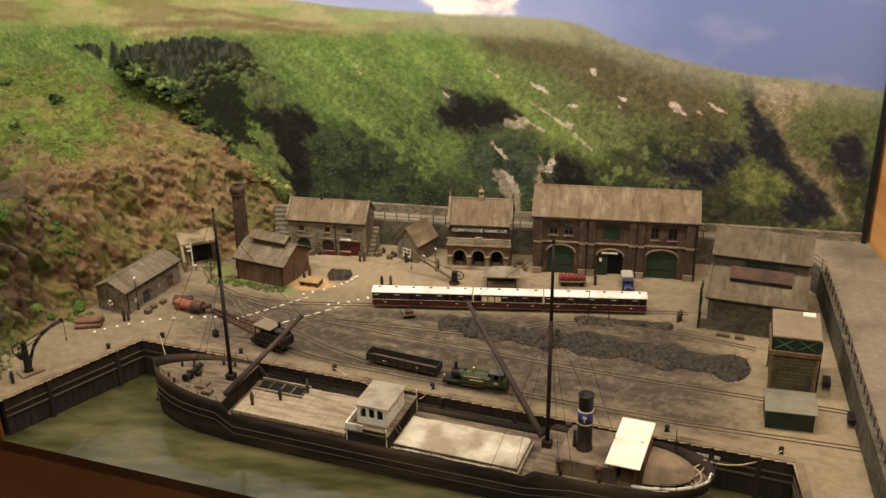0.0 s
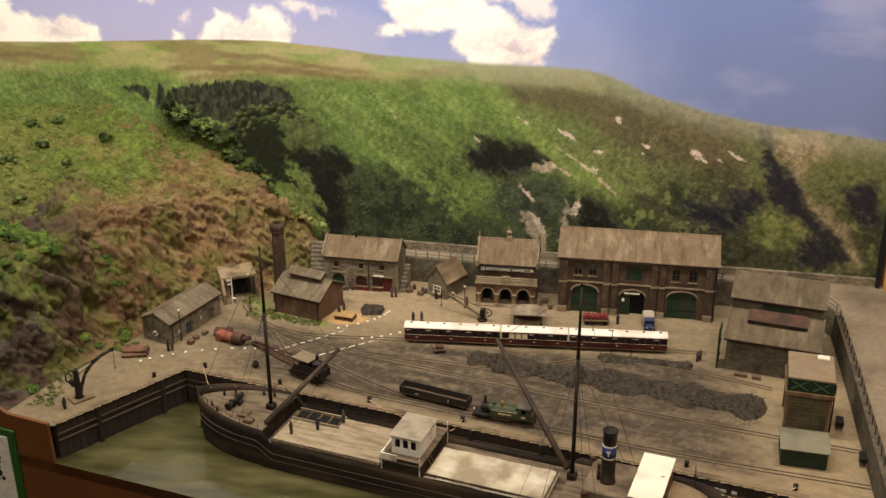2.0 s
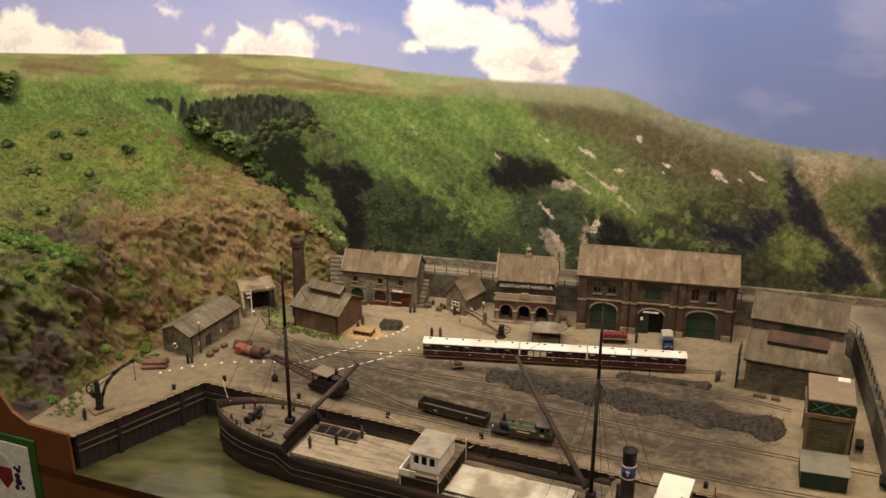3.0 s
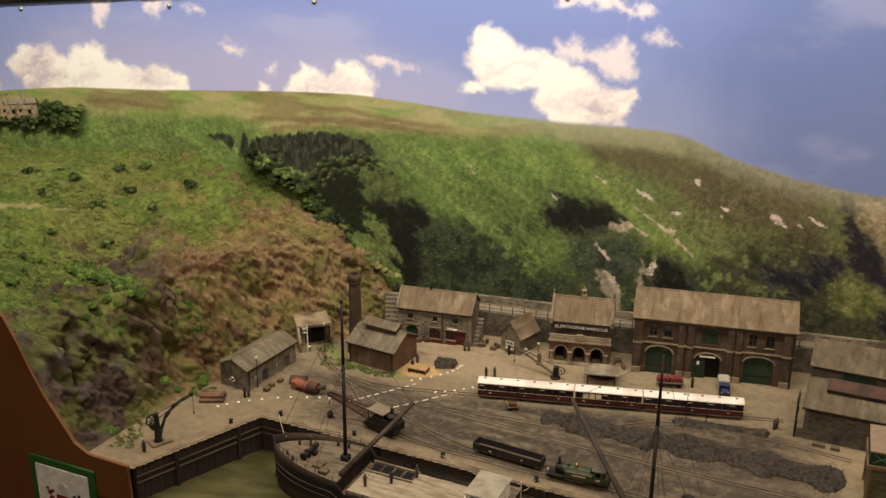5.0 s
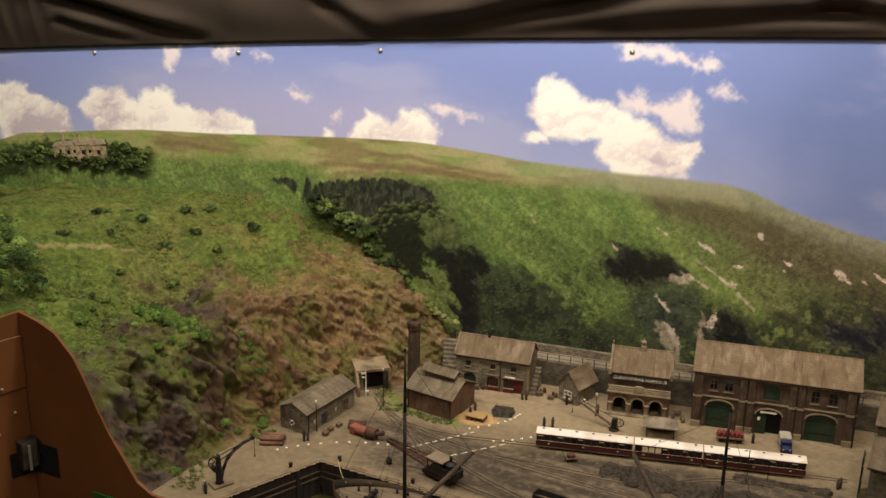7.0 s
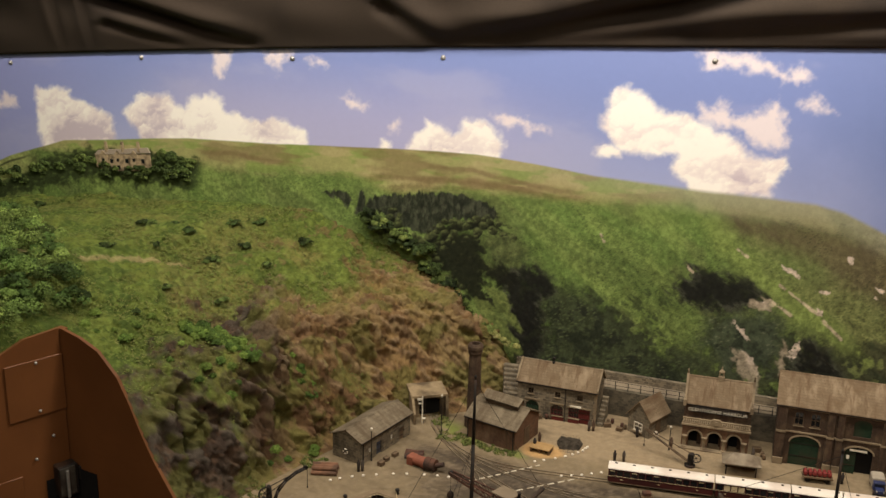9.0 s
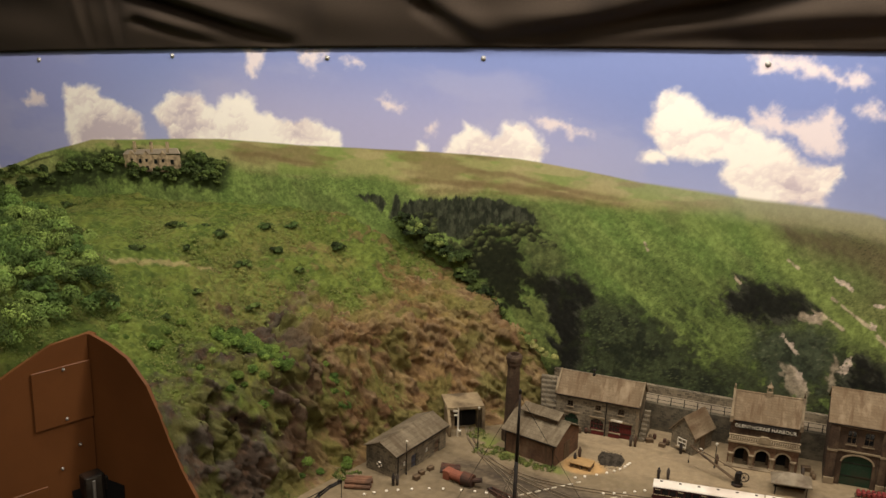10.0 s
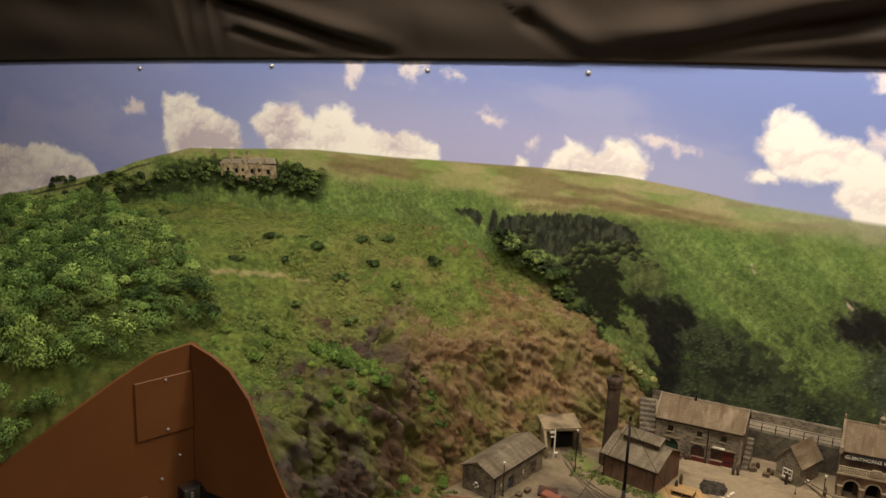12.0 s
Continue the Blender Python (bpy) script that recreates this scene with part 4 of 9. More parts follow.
def line_distance(x, y, pts):
    away = np.full(x.shape, 9.0)
    for (ax, ay), (bx, by) in zip(pts, pts[1:]):
        dx, dy = bx - ax, by - ay
        t = np.clip(((x - ax) * dx + (y - ay) * dy) / (dx * dx + dy * dy), 0, 1)
        away = np.minimum(away, np.hypot(x - ax - t * dx, y - ay - t * dy))
    return away


def blocks(u, v, cell, seed):
    """Broken rock in tilted facets: their height, -1..1, the gap to the next facet, and a tone of their own."""
    rs = np.random.RandomState(seed)
    jx, jy, tone, tx, ty = (rs.rand(128, 128) for _ in range(5))
    u, v = u / cell, v / cell
    iu, iv = np.floor(u).astype(int), np.floor(v).astype(int)
    first, second = np.full(u.shape, 9.0), np.full(u.shape, 9.0)
    high, own = np.zeros(u.shape), np.zeros(u.shape)
    for a in (-1, 0, 1):
        for b in (-1, 0, 1):
            i, j = (iu + a) % 128, (iv + b) % 128
            dx, dy = u - iu - a - jx[i, j], v - iv - b - jy[i, j]
            d = np.hypot(dx, dy)
            near = d < first
            second = np.where(near, first, np.minimum(second, d))
            first = np.where(near, d, first)
            high = np.where(near, 2 * tone[i, j] - 1 + 1.6 * (tx[i, j] - 0.5) * dx + 1.6 * (ty[i, j] - 0.2) * dy, high)
            own = np.where(near, tone[i, j], own)
    return np.clip(high, -1.5, 1.5), second - first, own


def rock_amount(x, y):
    mid, small = fbm(x, y, 30, 111), fbm(x, y, 110, 121, 4, 0.6)
    wx, wy = x + 0.05 * (fbm(x, y, 16, 131) - 0.5) + 0.03 * (mid - 0.5), y + 0.05 * (fbm(x, y, 16, 133) - 0.5) + 0.03 * (fbm(x, y, 34, 135) - 0.5)
    depth = np.maximum(polygon_depth(wx, wy, ROCK), polygon_depth(wx, wy, OUTCROP))
    for pts in TURF_PATCHES:
        depth = np.minimum(depth, 0.004 - polygon_depth(wx, wy, pts))
    return smoothstep(-0.030, 0.030, depth + 0.010 + 0.10 * (mid - 0.5) + 0.06 * (small - 0.5))


def make_terrain():
    xs = np.concatenate([np.arange(-2.1, -0.92, 0.0042), np.arange(-0.92, -0.17, 0.0021)])
    ys = np.concatenate([np.arange(0.40, 0.84, 0.0042), np.arange(0.84, 1.64, 0.0021)])
    x, y = np.meshgrid(xs, ys)
    z, d = hill_height(x, y)
    gy, gx = np.gradient(z, ys, xs)
    ln = np.sqrt(1 + gx * gx + gy * gy)
    nx_, ny_, nz_ = -gx / ln, -gy / ln, 1 / ln
    big, mid, small = fbm(x, y, 7, 101), fbm(x, y, 30, 111), fbm(x, y, 110, 121, 4, 0.6)
    rock = rock_amount(x, y)
    # beds of rock that dip to the right, broken into blocks
    fall = d + z  # length up the slope
    along = 0.70 * x + 0.71 * y
    bed = 0.50 * fall + 0.87 * along + 0.030 * (fbm(x, y, 10, 301, 3) - 0.5)
    run = 0.50 * along - 0.87 * fall + 0.030 * (fbm(x, y, 10, 303, 3) - 0.5)
    lumps = fbm(run * 0.6, bed, 14, 321, 4, 0.5)
    big_block, big_gap, big_tone = blocks(run * 0.32, bed, 0.026, 311)
    block, gap, tone = blocks(run * 0.36 + 0.006 * mid, bed + 0.006 * small, 0.0105, 313)
    grit, _, _ = blocks(run * 0.5 + 0.003 * small, bed + 0.004 * mid, 0.0052, 317)
    chips = fbm(run * 0.6, bed, 95, 331, 4, 0.7)
    warm = smoothstep(-0.70, -0.56, x + 0.20 * (y - 1.15) + 0.14 * (big - 0.5))
    cleft = np.zeros(x.shape)
    for k, pts in enumerate(CLEFTS):
        cleft = np.maximum(cleft, smoothstep(0.012, 0.001, line_distance(x + 0.016 * (mid - 0.5), y + 0.016 * (fbm(x, y, 30, 113) - 0.5), pts)) * (0.6 if k else 1.0))
    face = smoothstep(0.0, 0.03, d) * rock
    push = face * (0.042 * (lumps - 0.5) + 0.0105 * big_block * smoothstep(0.0, 0.12, big_gap) * (1 - 0.40 * warm) + 0.0062 * block * smoothstep(0.0, 0.10, gap) + 0.0030 * grit + 0.018 * (chips - 0.5) - 0.026 * cleft)
    push = push + smoothstep(0.0, 0.06, d) * (1 - rock) * (0.026 * (fbm(x, y, 13, 323, 4) - 0.5) + 0.018 * (fbm(x, y, 42, 325, 4, 0.65) - 0.5) + 0.010 * (small - 0.5))
    push = push * np.where(x > -0.885, smoothstep(0.0, 0.05, y - front_y(x)), 1.0) * np.where((y < 0.89) & (x < -0.88), smoothstep(0.0, 0.05, -((x + 0.882) * 0.857 - (y - 0.89) * 0.514)), 1.0)
    px, py, pz = x + push * nx_, y + push * ny_, z + push * nz_
    pz = np.where(d > 0, np.maximum(pz, -0.001), pz)
    behind = -((px + 0.882) * 0.857 - (py - 0.89) * 0.514)
    pz = np.where((py < 0.91) & (px < -0.86), pz - 0.04 * smoothstep(0.014, 0.004, behind), pz)
    tuft = fbm(x, y * 0.7, 150, 123, 3, 0.7)
    dry = smoothstep(-0.86, -0.60, x + 0.35 * (big - 0.5))
    grass = blend(np.zeros(x.shape + (3,)) + lin((88, 108, 44)), lin((72, 94, 38)), smoothstep(0.42, 0.60, mid))
    grass = blend(grass, lin((116, 118, 62)), (0.35 + 0.5 * dry) * smoothstep(0.46, 0.66, fbm(x, y, 12, 103)))
    grass = blend(grass, lin((50, 72, 30)), 0.55 * smoothstep(0.54, 0.68, small))
    grass = blend(grass, lin((112, 138, 60)), 0.45 * smoothstep(0.54, 0.68, tuft))
    grass = blend(grass, lin((112, 96, 62)), 0.55 * dry * smoothstep(0.56, 0.66, mid + 0.3 * (small - 0.5)))
    grass = grass * np.array([1.12, 0.90, 1.06])
    stone = blend(np.zeros(x.shape + (3,)) + lin((76, 66, 55)), lin((136, 110, 72)), warm)
    stone = blend(stone, lin((62, 50, 41)), 0.80 * (1 - 0.75 * warm) * smoothstep(0.35, 0.75, big_tone))
    stone = blend(stone, lin((112, 86, 58)), 0.65 * warm * smoothstep(0.40, 0.70, big_tone))
    stone = blend(stone, lin((146, 124, 94)), 0.55 * warm * smoothstep(0.60, 0.85, tone))
    stone = blend(stone, lin((134, 116, 78)), 0.55 * warm * smoothstep(0.50, 0.64, fbm(x, y, 14, 347)))
    stone = blend(stone, lin((100, 92, 80)), 0.50 * (1 - warm) * smoothstep(0.62, 0.85, tone))
    # hollows of the chip relief darkened in the colour, as shade would
    stone = blend(stone, lin((92, 70, 52)), 0.55 * smoothstep(0.50, 0.40, chips))
    stone = blend(stone, lin((84, 56, 40)), 0.60 * smoothstep(0.54, 0.66, fbm(x, y, 20, 349)) * smoothstep(0.16, 0.04, d) * smoothstep(-0.64, -0.56, x))  # rust wash above the shed
    moss = fbm(run * 0.7, bed, 26, 341, 4) + 0.20 * (small - 0.5)
    stone = blend(stone, lin((116, 108, 58)), 0.45 * warm * smoothstep(0.46, 0.60, fbm(x, y, 9, 353, 4)))
    stone = blend(stone, lin((98, 100, 48)), (0.60 - 0.05 * warm) * smoothstep(0.51, 0.61, moss))
    col = grass * (1 - rock[..., None]) + stone * rock[..., None]
    path = line_distance(x + 0.02 * (mid - 0.5), y + 0.02 * (big - 0.5), SHEEP_PATH)
    col = blend(col, lin((146, 130, 92)), 0.65 * smoothstep(0.008, 0.002, path + 0.006 * (mid - 0.5)) * (1 - rock))
    colours = np.concatenate([col.reshape(-1, 3), np.ones((x.size, 1))], 1)
    ny, nx = x.shape
    i = np.arange(nx * ny).reshape(ny, nx)
    cx, cy, cd = (x[:-1, :-1] + x[1:, 1:]) / 2, (y[:-1, :-1] + y[1:, 1:]) / 2, d[:-1, :-1]
    keep = (cd > -0.02) & ~hill_cut(cx, cy) & (cy < back_y(cx) - 0.001)
    quads = np.stack([i[:-1, :-1], i[:-1, 1:], i[1:, 1:], i[1:, :-1]], -1)[keep]
    verts = np.stack([px, np.minimum(py, back_y(px) - 0.0005), pz], -1).reshape(-1, 3)
    me = coloured_grid("hillside", verts, quads, colours, painted("turf_and_rock", "tint", 280, 0.8, 0.95, 0.7, 0.1))
    tagged(new("ground_hillside", me), "modelled hillside of brown rock and rough green turf", "hillside", kind="structure")


make_terrain()


def make_yard():
    step = 0.004
    xs, ys = np.arange(-0.72, 1.10, step), np.arange(0.40, 1.56, step)
    x, y = np.meshgrid(xs, ys)
    big, mid, small = fbm(x, y, 8, 201), fbm(x, y, 35, 211), fbm(x, y, 120, 221, 4, 0.6)
    z = 0.0010 * (mid - 0.5)
    pale, ash, tan = lin((150, 131, 102)), lin((76, 66, 54)), lin((128, 112, 86))
    # pale sand dulled east of x = 0.1 for the shade before the goods shed
    col = blend(np.zeros(x.shape + (3,)) + tan, pale, smoothstep(1.22, 1.27, y + 0.04 * (big - 0.5)) * smoothstep(-0.24, -0.14, x) * (1 - 0.6 * smoothstep(0.10, 0.30, x)))
    quay = y - quay_y(x)
    tracks = smoothstep(0.015, 0.045, quay + 0.02 * (mid - 0.5)) * smoothstep(0.035, -0.015, y - (1.165 - 0.05 * np.abs(x - 0.2) + 0.25 * np.clip(-x - 0.05, 0, 0.35)) + 0.03 * (mid - 0.5)) * smoothstep(-0.36, -0.22, x + 0.35 * (y - 1.05)) * smoothstep(0.74, 0.62, x)
    tracks = tracks * smoothstep(0.68, 0.50, x)
    col = blend(col, lin((156, 136, 104)), 0.8 * smoothstep(0.52, 0.66, x + 0.08 * (big - 0.5)) * smoothstep(1.16, 1.08, y))
    col = blend(col, ash, 0.9 * tracks)
    along = fbm((x - 0.25 * y) * 0.18, y + 0.25 * x, 70, 231, 4, 0.6)
    col = blend(col, lin((58, 50, 41)), 0.6 * smoothstep(0.52, 0.64, along) * (0.25 + 0.75 * tracks))
    col = blend(col, lin((126, 110, 88)), 0.5 * smoothstep(0.47, 0.37, along) * (0.25 + 0.75 * tracks))
    col = blend(col, lin((78, 68, 56)), 0.55 * tracks * smoothstep(0.45, 0.65, big))
    col = blend(col, lin((72, 63, 53)), 0.5 * smoothstep(0.55, 0.72, mid) * (0.35 + 0.65 * tracks))
    col = blend(col, lin((150, 134, 110)), 0.25 * smoothstep(0.5, 0.75, small))
    col = blend(col, lin((112, 124, 56)), 0.8 * smoothstep(0.55, 0.63, mid) * smoothstep(0.05, 0.0, np.abs(y - 1.24 + 0.45 * (x + 0.2))) * smoothstep(-0.14, -0.18, x) * smoothstep(-0.36, -0.32, x))
    col = blend(col, lin((190, 150, 96)), 0.8 * smoothstep(0.05, 0.03, np.hypot(x + 0.135, (y - 1.262) * 1.4) + 0.02 * (mid - 0.5)))
    ny, nx = x.shape
    i = np.arange(nx * ny).reshape(ny, nx)
    cx, cy = x[:-1, :-1] + step / 2, y[:-1, :-1] + step / 2
    left = (cx + 0.38) * 0.209 - (cy - 1.026) * 0.149  # beyond the short quay
    dock = (cy < quay_y(cx) - 0.004) & (left > 0.0012) & (cx < 0.664)
    keep = ~dock & (cy > front_y(cx) + 0.004) & (cy < back_y(cx) - 0.002) & (foot_distance(cx, cy) < 0.03)
    quads = np.stack([i[:-1, :-1], i[:-1, 1:], i[1:, 1:], i[1:, :-1]], -1)[keep]
    colours = np.concatenate([col.reshape(-1, 3), np.ones((x.size, 1))], 1)
    me = coloured_grid("yard", np.stack([x, y, z], -1).reshape(-1, 3), quads, colours, painted("cinder_and_sand", "tint", 420, 0.45, 0.95, 0.45, 0.1))
    tagged(new("ground", me), "yard of pale sandy gravel and dark cinders", "ground", kind="structure")


make_yard()

# dock: quay walls, coping, water
Q0, Q1, Q2, Q3 = Vector((-0.5265, 0.8208)), Vector((-0.38, 1.026)), Vector((0.668, 0.767)), Vector((0.660, 0.53))
WALL = surface("quay_planking", (52, 41, 32), (76, 58, 44), 60, 0.9, 0.4, (36, 31, 25), 14, 0.5, vary=0.14, stretch=(1, 1, 0.3))
RUSTY_WALL = surface("rust_stained_planking", (92, 50, 38), (110, 62, 46), 60, 0.9, 0.4, (58, 38, 30), 14, 0.5, stretch=(1, 1, 0.3))
WALING = surface("tarred_waling", (72, 61, 48), (98, 84, 66), 70, 0.85, 0.3, (46, 38, 30), 18, stretch=(0.2, 1, 1))
COPING = surface("worn_coping", (112, 95, 72), (132, 113, 86), 70, 0.9, 0.3, (82, 66, 50), 20)


def quay_wall(name, a, b, face=WALL):
    d = b - a
    m = Matrix.Translation((a.x, a.y, 0)) @ Matrix.Rotation(math.atan2(d.y, d.x), 4, "Z")
    n = d.length
    ob = thing(name, "dark timber-faced quay wall with walings and upright piles", "wall", m, kind="structure")
    part("wall", Shape().box(0, n, 0.003, 0.016, -0.12, -0.0005), face, ob)
    part("coping", Shape().box(0, n, -0.0005, 0.011, -0.003, 0.0014, c=0.0006), COPING, ob)
    boards = int(n / 0.0125)
    plank = Shape().box(0.0003, n / boards - 0.0003, 0.0012, 0.0032, -0.1, -0.003, c=0.0004).mesh("plank", face)
    for j in range(boards):
        o = new("plank", plank)
        o.parent, o.location = ob, (j * n / boards, 0.0005 * ((j * 7) % 3), 0)
    for z in (-0.022, -0.034):
        part("waling", Shape().box(0, n, -0.0016, 0.0012, z - 0.0013, z + 0.0013, c=0.0004), WALING, ob)
    k = int(n / 0.115)
    pile = Shape().box(-0.0036, 0.0036, -0.0036, 0.0012, -0.09, -0.003, c=0.0008).mesh("pile", WALL)
    for j in range(1, k + 1):
        o = new("pile", pile)
        o.parent, o.location = ob, ((j - 0.4) * n / k, 0, 0)
    return ob


quay_wall("wall_quay_west", Q0, Q1)
quay_wall("wall_quay_north", Q1, Q2)
quay_wall("wall_quay_east", Q2, Q3, RUSTY_WALL)


def make_water():
    m, n, l, p = nodes_of("murky_green_water")
    tc = n.new("ShaderNodeTexCoord")
    nz, n2 = n.new("ShaderNodeTexNoise"), n.new("ShaderNodeTexNoise")
    nz.inputs["Scale"].default_value, nz.inputs["Detail"].default_value = 22, 3
    n2.inputs["Scale"].default_value, n2.inputs["Detail"].default_value = 9, 6
    l.new(tc.outputs["Object"], nz.inputs["Vector"])
    mp = n.new("ShaderNodeMapping")
    mp.inputs["Rotation"].default_value, mp.inputs["Scale"].default_value = (0, 0, 0.35), (1.0, 3.2, 1.0)
    l.new(tc.outputs["Object"], mp.inputs["Vector"])
    l.new(mp.outputs[0], n2.inputs["Vector"])
    ramp = n.new("ShaderNodeValToRGB")
    ramp.color_ramp.elements[0].position, ramp.color_ramp.elements[1].position = 0.35, 0.7
    ramp.color_ramp.elements[0].color, ramp.color_ramp.elements[1].color = rgb((58, 56, 31)), rgb((96, 90, 58))
    l.new(n2.outputs["Fac"], ramp.inputs["Fac"])
    l.new(ramp.outputs["Color"], p.inputs["Base Color"])
    p.inputs["Roughness"].default_value, p.inputs["Specular IOR Level"].default_value = 0.12, 0.5
    bp = n.new("ShaderNodeBump")
    bp.inputs["Strength"].default_value, bp.inputs["Distance"].default_value = 0.35, 0.004
    l.new(nz.outputs["Fac"], bp.inputs["Height"])
    l.new(bp.outputs[0], p.inputs["Normal"])
    s = Shape().prism([(-0.62, front_y(-0.62)), (0.70, front_y(0.70)), (0.70, 0.80), (-0.38, 1.06)], -0.09, -0.070, "z")
    solid("water", s, m, "murky olive-green resin water in the dock", "water", kind="structure")


make_water()


def make_front_board():
    """The brown board along the front, cut to the ground's profile, and the wing that comes forward from it."""
    top = [(1.3, 0.003), (0.664, 0.003), (0.664, -0.071), (-0.534, -0.071), (-0.536, 0.004), (-0.615, 0.006), (-0.645, 0.022), (-0.698, 0.10), (-0.722, 0.145), (-0.742, 0.19), (-0.765, 0.232), (-0.802, 0.268), (-0.84, 0.283), (-0.882, 0.292)]
    a = math.atan(0.2335)
    m = Matrix.Translation((0, 0.684, 0)) @ Matrix.Rotation(-a, 4, "Z")
    k = 1 / math.cos(a)
    pts = [(x * k, z) for x, z in top] + [(-0.882 * k, -0.75), (1.3 * k, -0.75)]
    ob = thing("wall_front_board", "brown painted display board cut to the shape of the hill", "wall", kind="structure")
    s = Shape().prism(pts, 0.0, 0.006, "y", m)
    part("board", s, BROWN_BOARD, ob)
    wing = [(-0.002, 0.292), (-0.06, 0.287), (-0.12, 0.262), (-0.19, 0.228), (-0.26, 0.192), (-0.305, 0.169), (-0.40, 0.12), (-0.55, 0.09), (-0.9, 0.08), (-0.9, -0.75), (-0.002, -0.75)]
    w = Matrix.Translation((-0.882, 0.890, 0)) @ Matrix.Rotation(math.atan2(1, 0.6), 4, "Z")
    part("board", Shape().prism(wing, -0.001, 0.005, "y", w), BROWN_BOARD, ob)
    part("cover_plate", Shape().box(-0.097, -0.001, -0.005, -0.0015, 0.151, 0.249, w, c=0.0008), BROWN_BOARD, ob)
    part("cover_plate", Shape().box(-0.20, -0.085, -0.005, -0.0015, -0.10, 0.052, w, c=0.0008), BROWN_BOARD, ob)
    for x, z in ((-0.046, 0.244), (-0.046, 0.159), (-0.028, 0.108), (-0.06, 0.075)):
        s = Shape()
        s.rod((x, -0.0045, z), (x, -0.0075, z), 0.0030, 12, 0.0018)
        for i in range(len(s.v)):
            s.v[i] = tuple(w @ Vector(s.v[i]))
        part("screw", s, CHROME, ob, "bright screw head", True)
    # slots laid on as near-black plates in place of their shade
    part("slot", Shape().box(0.004 - 0.05, 0.0, -0.0022, -0.0012, -0.02, 0.028, w), SHADE_BLACK, ob, "near-black plate standing for the slot's shade")
    f = m @ Matrix.Translation((-0.882 * k, 0, 0))
    part("slot", Shape().box(0.002, 0.060, -0.0022, -0.001, -0.020, 0.040, f), SHADE_BLACK, ob, "near-black plate standing for the slot's shade")
    part("corner_post", Shape().box(-0.012, 0.004, 0.001, 0.014, -0.75, 0.289, f), BROWN_BOARD, ob)
    part("clamp", Shape().box(-0.034, 0.000, -0.026, -0.003, 0.0, 0.056, w, c=0.002), IRON, ob, "dark metal toggle clamp")
    part("clamp_plate", Shape().box(-0.033, -0.006, -0.028, -0.0255, 0.004, 0.0545, w, c=0.001), CLAMP_STEEL, ob, "dull steel clamp plate")
    part("clamp_lever", Shape().box(-0.023, -0.018, -0.031, -0.0275, 0.000, 0.050, w, c=0.001), CHROME, ob, "bright steel clamp lever")
    part("clamp_jaw", Shape().box(0.0005, 0.012, -0.022, -0.006, 0.022, 0.046, w, c=0.002), IRON, ob, "dark clamp jaw")


make_front_board()


def make_crest():
    a = math.atan(0.2335)
    m = Matrix.Translation((-0.675, front_y(-0.675) - 0.001, -0.10)) @ Matrix.Rotation(-a, 4, "Z")
    ob = thing("crest_sign", "white plaque with green frame and a dark red heraldic crest", "sign", m)
    part("frame", Shape().box(-0.072, 0.072, -0.005, 0.0, -0.085, 0.078, c=0.001), plain("sign_green", (42, 86, 34)), ob)
    part("panel", Shape().box(-0.058, 0.058, -0.0065, -0.004, -0.075, 0.064), plain("sign_white", (226, 220, 200)), ob)
    red, blue, gold = plain("crest_red", (120, 40, 40)), plain("crest_dark", (50, 40, 50)), plain("crest_silver", (196, 196, 180))
    part("shield", Shape().prism([(-0.016, 0.012), (0.016, 0.012), (0.016, -0.012), (0.0, -0.032), (-0.016, -0.012)], -0.0075, -0.006), red, ob)
    part("helm", Shape().prism([(-0.008, 0.016), (0.008, 0.016), (0.011, 0.030), (0.0, 0.038), (-0.011, 0.030)], -0.0075, -0.006), gold, ob)
    for s in (-1, 1):
        sh = Shape()
        for p, r in (((0.028, -0.012), 0.007), ((0.027, 0.0), 0.006), ((0.031, 0.012), 0.005), ((0.024, 0.016), 0.0035), ((0.035, 0.020), 0.003), ((0.023, -0.024), 0.005), ((0.036, -0.022), 0.004)):
            sh.rod((s * p[0], -0.006, p[1]), (s * p[0], -0.0076, p[1]), r, 9)
        part("supporter", sh, blue if s > 0 else red, ob)


make_crest()

# right-hand road on its retaining wall, the road along the back, parapets
ROAD = surface("pale_road", (118, 105, 86), (138, 124, 102), 80, 0.9, 0.25, (98, 86, 70), 9)
WALL_X = [(0.742, 0.50), (0.757, 0.70), (0.770, 0.87), (0.784, 1.05), (0.795, 1.22), (0.800, 1.30)]


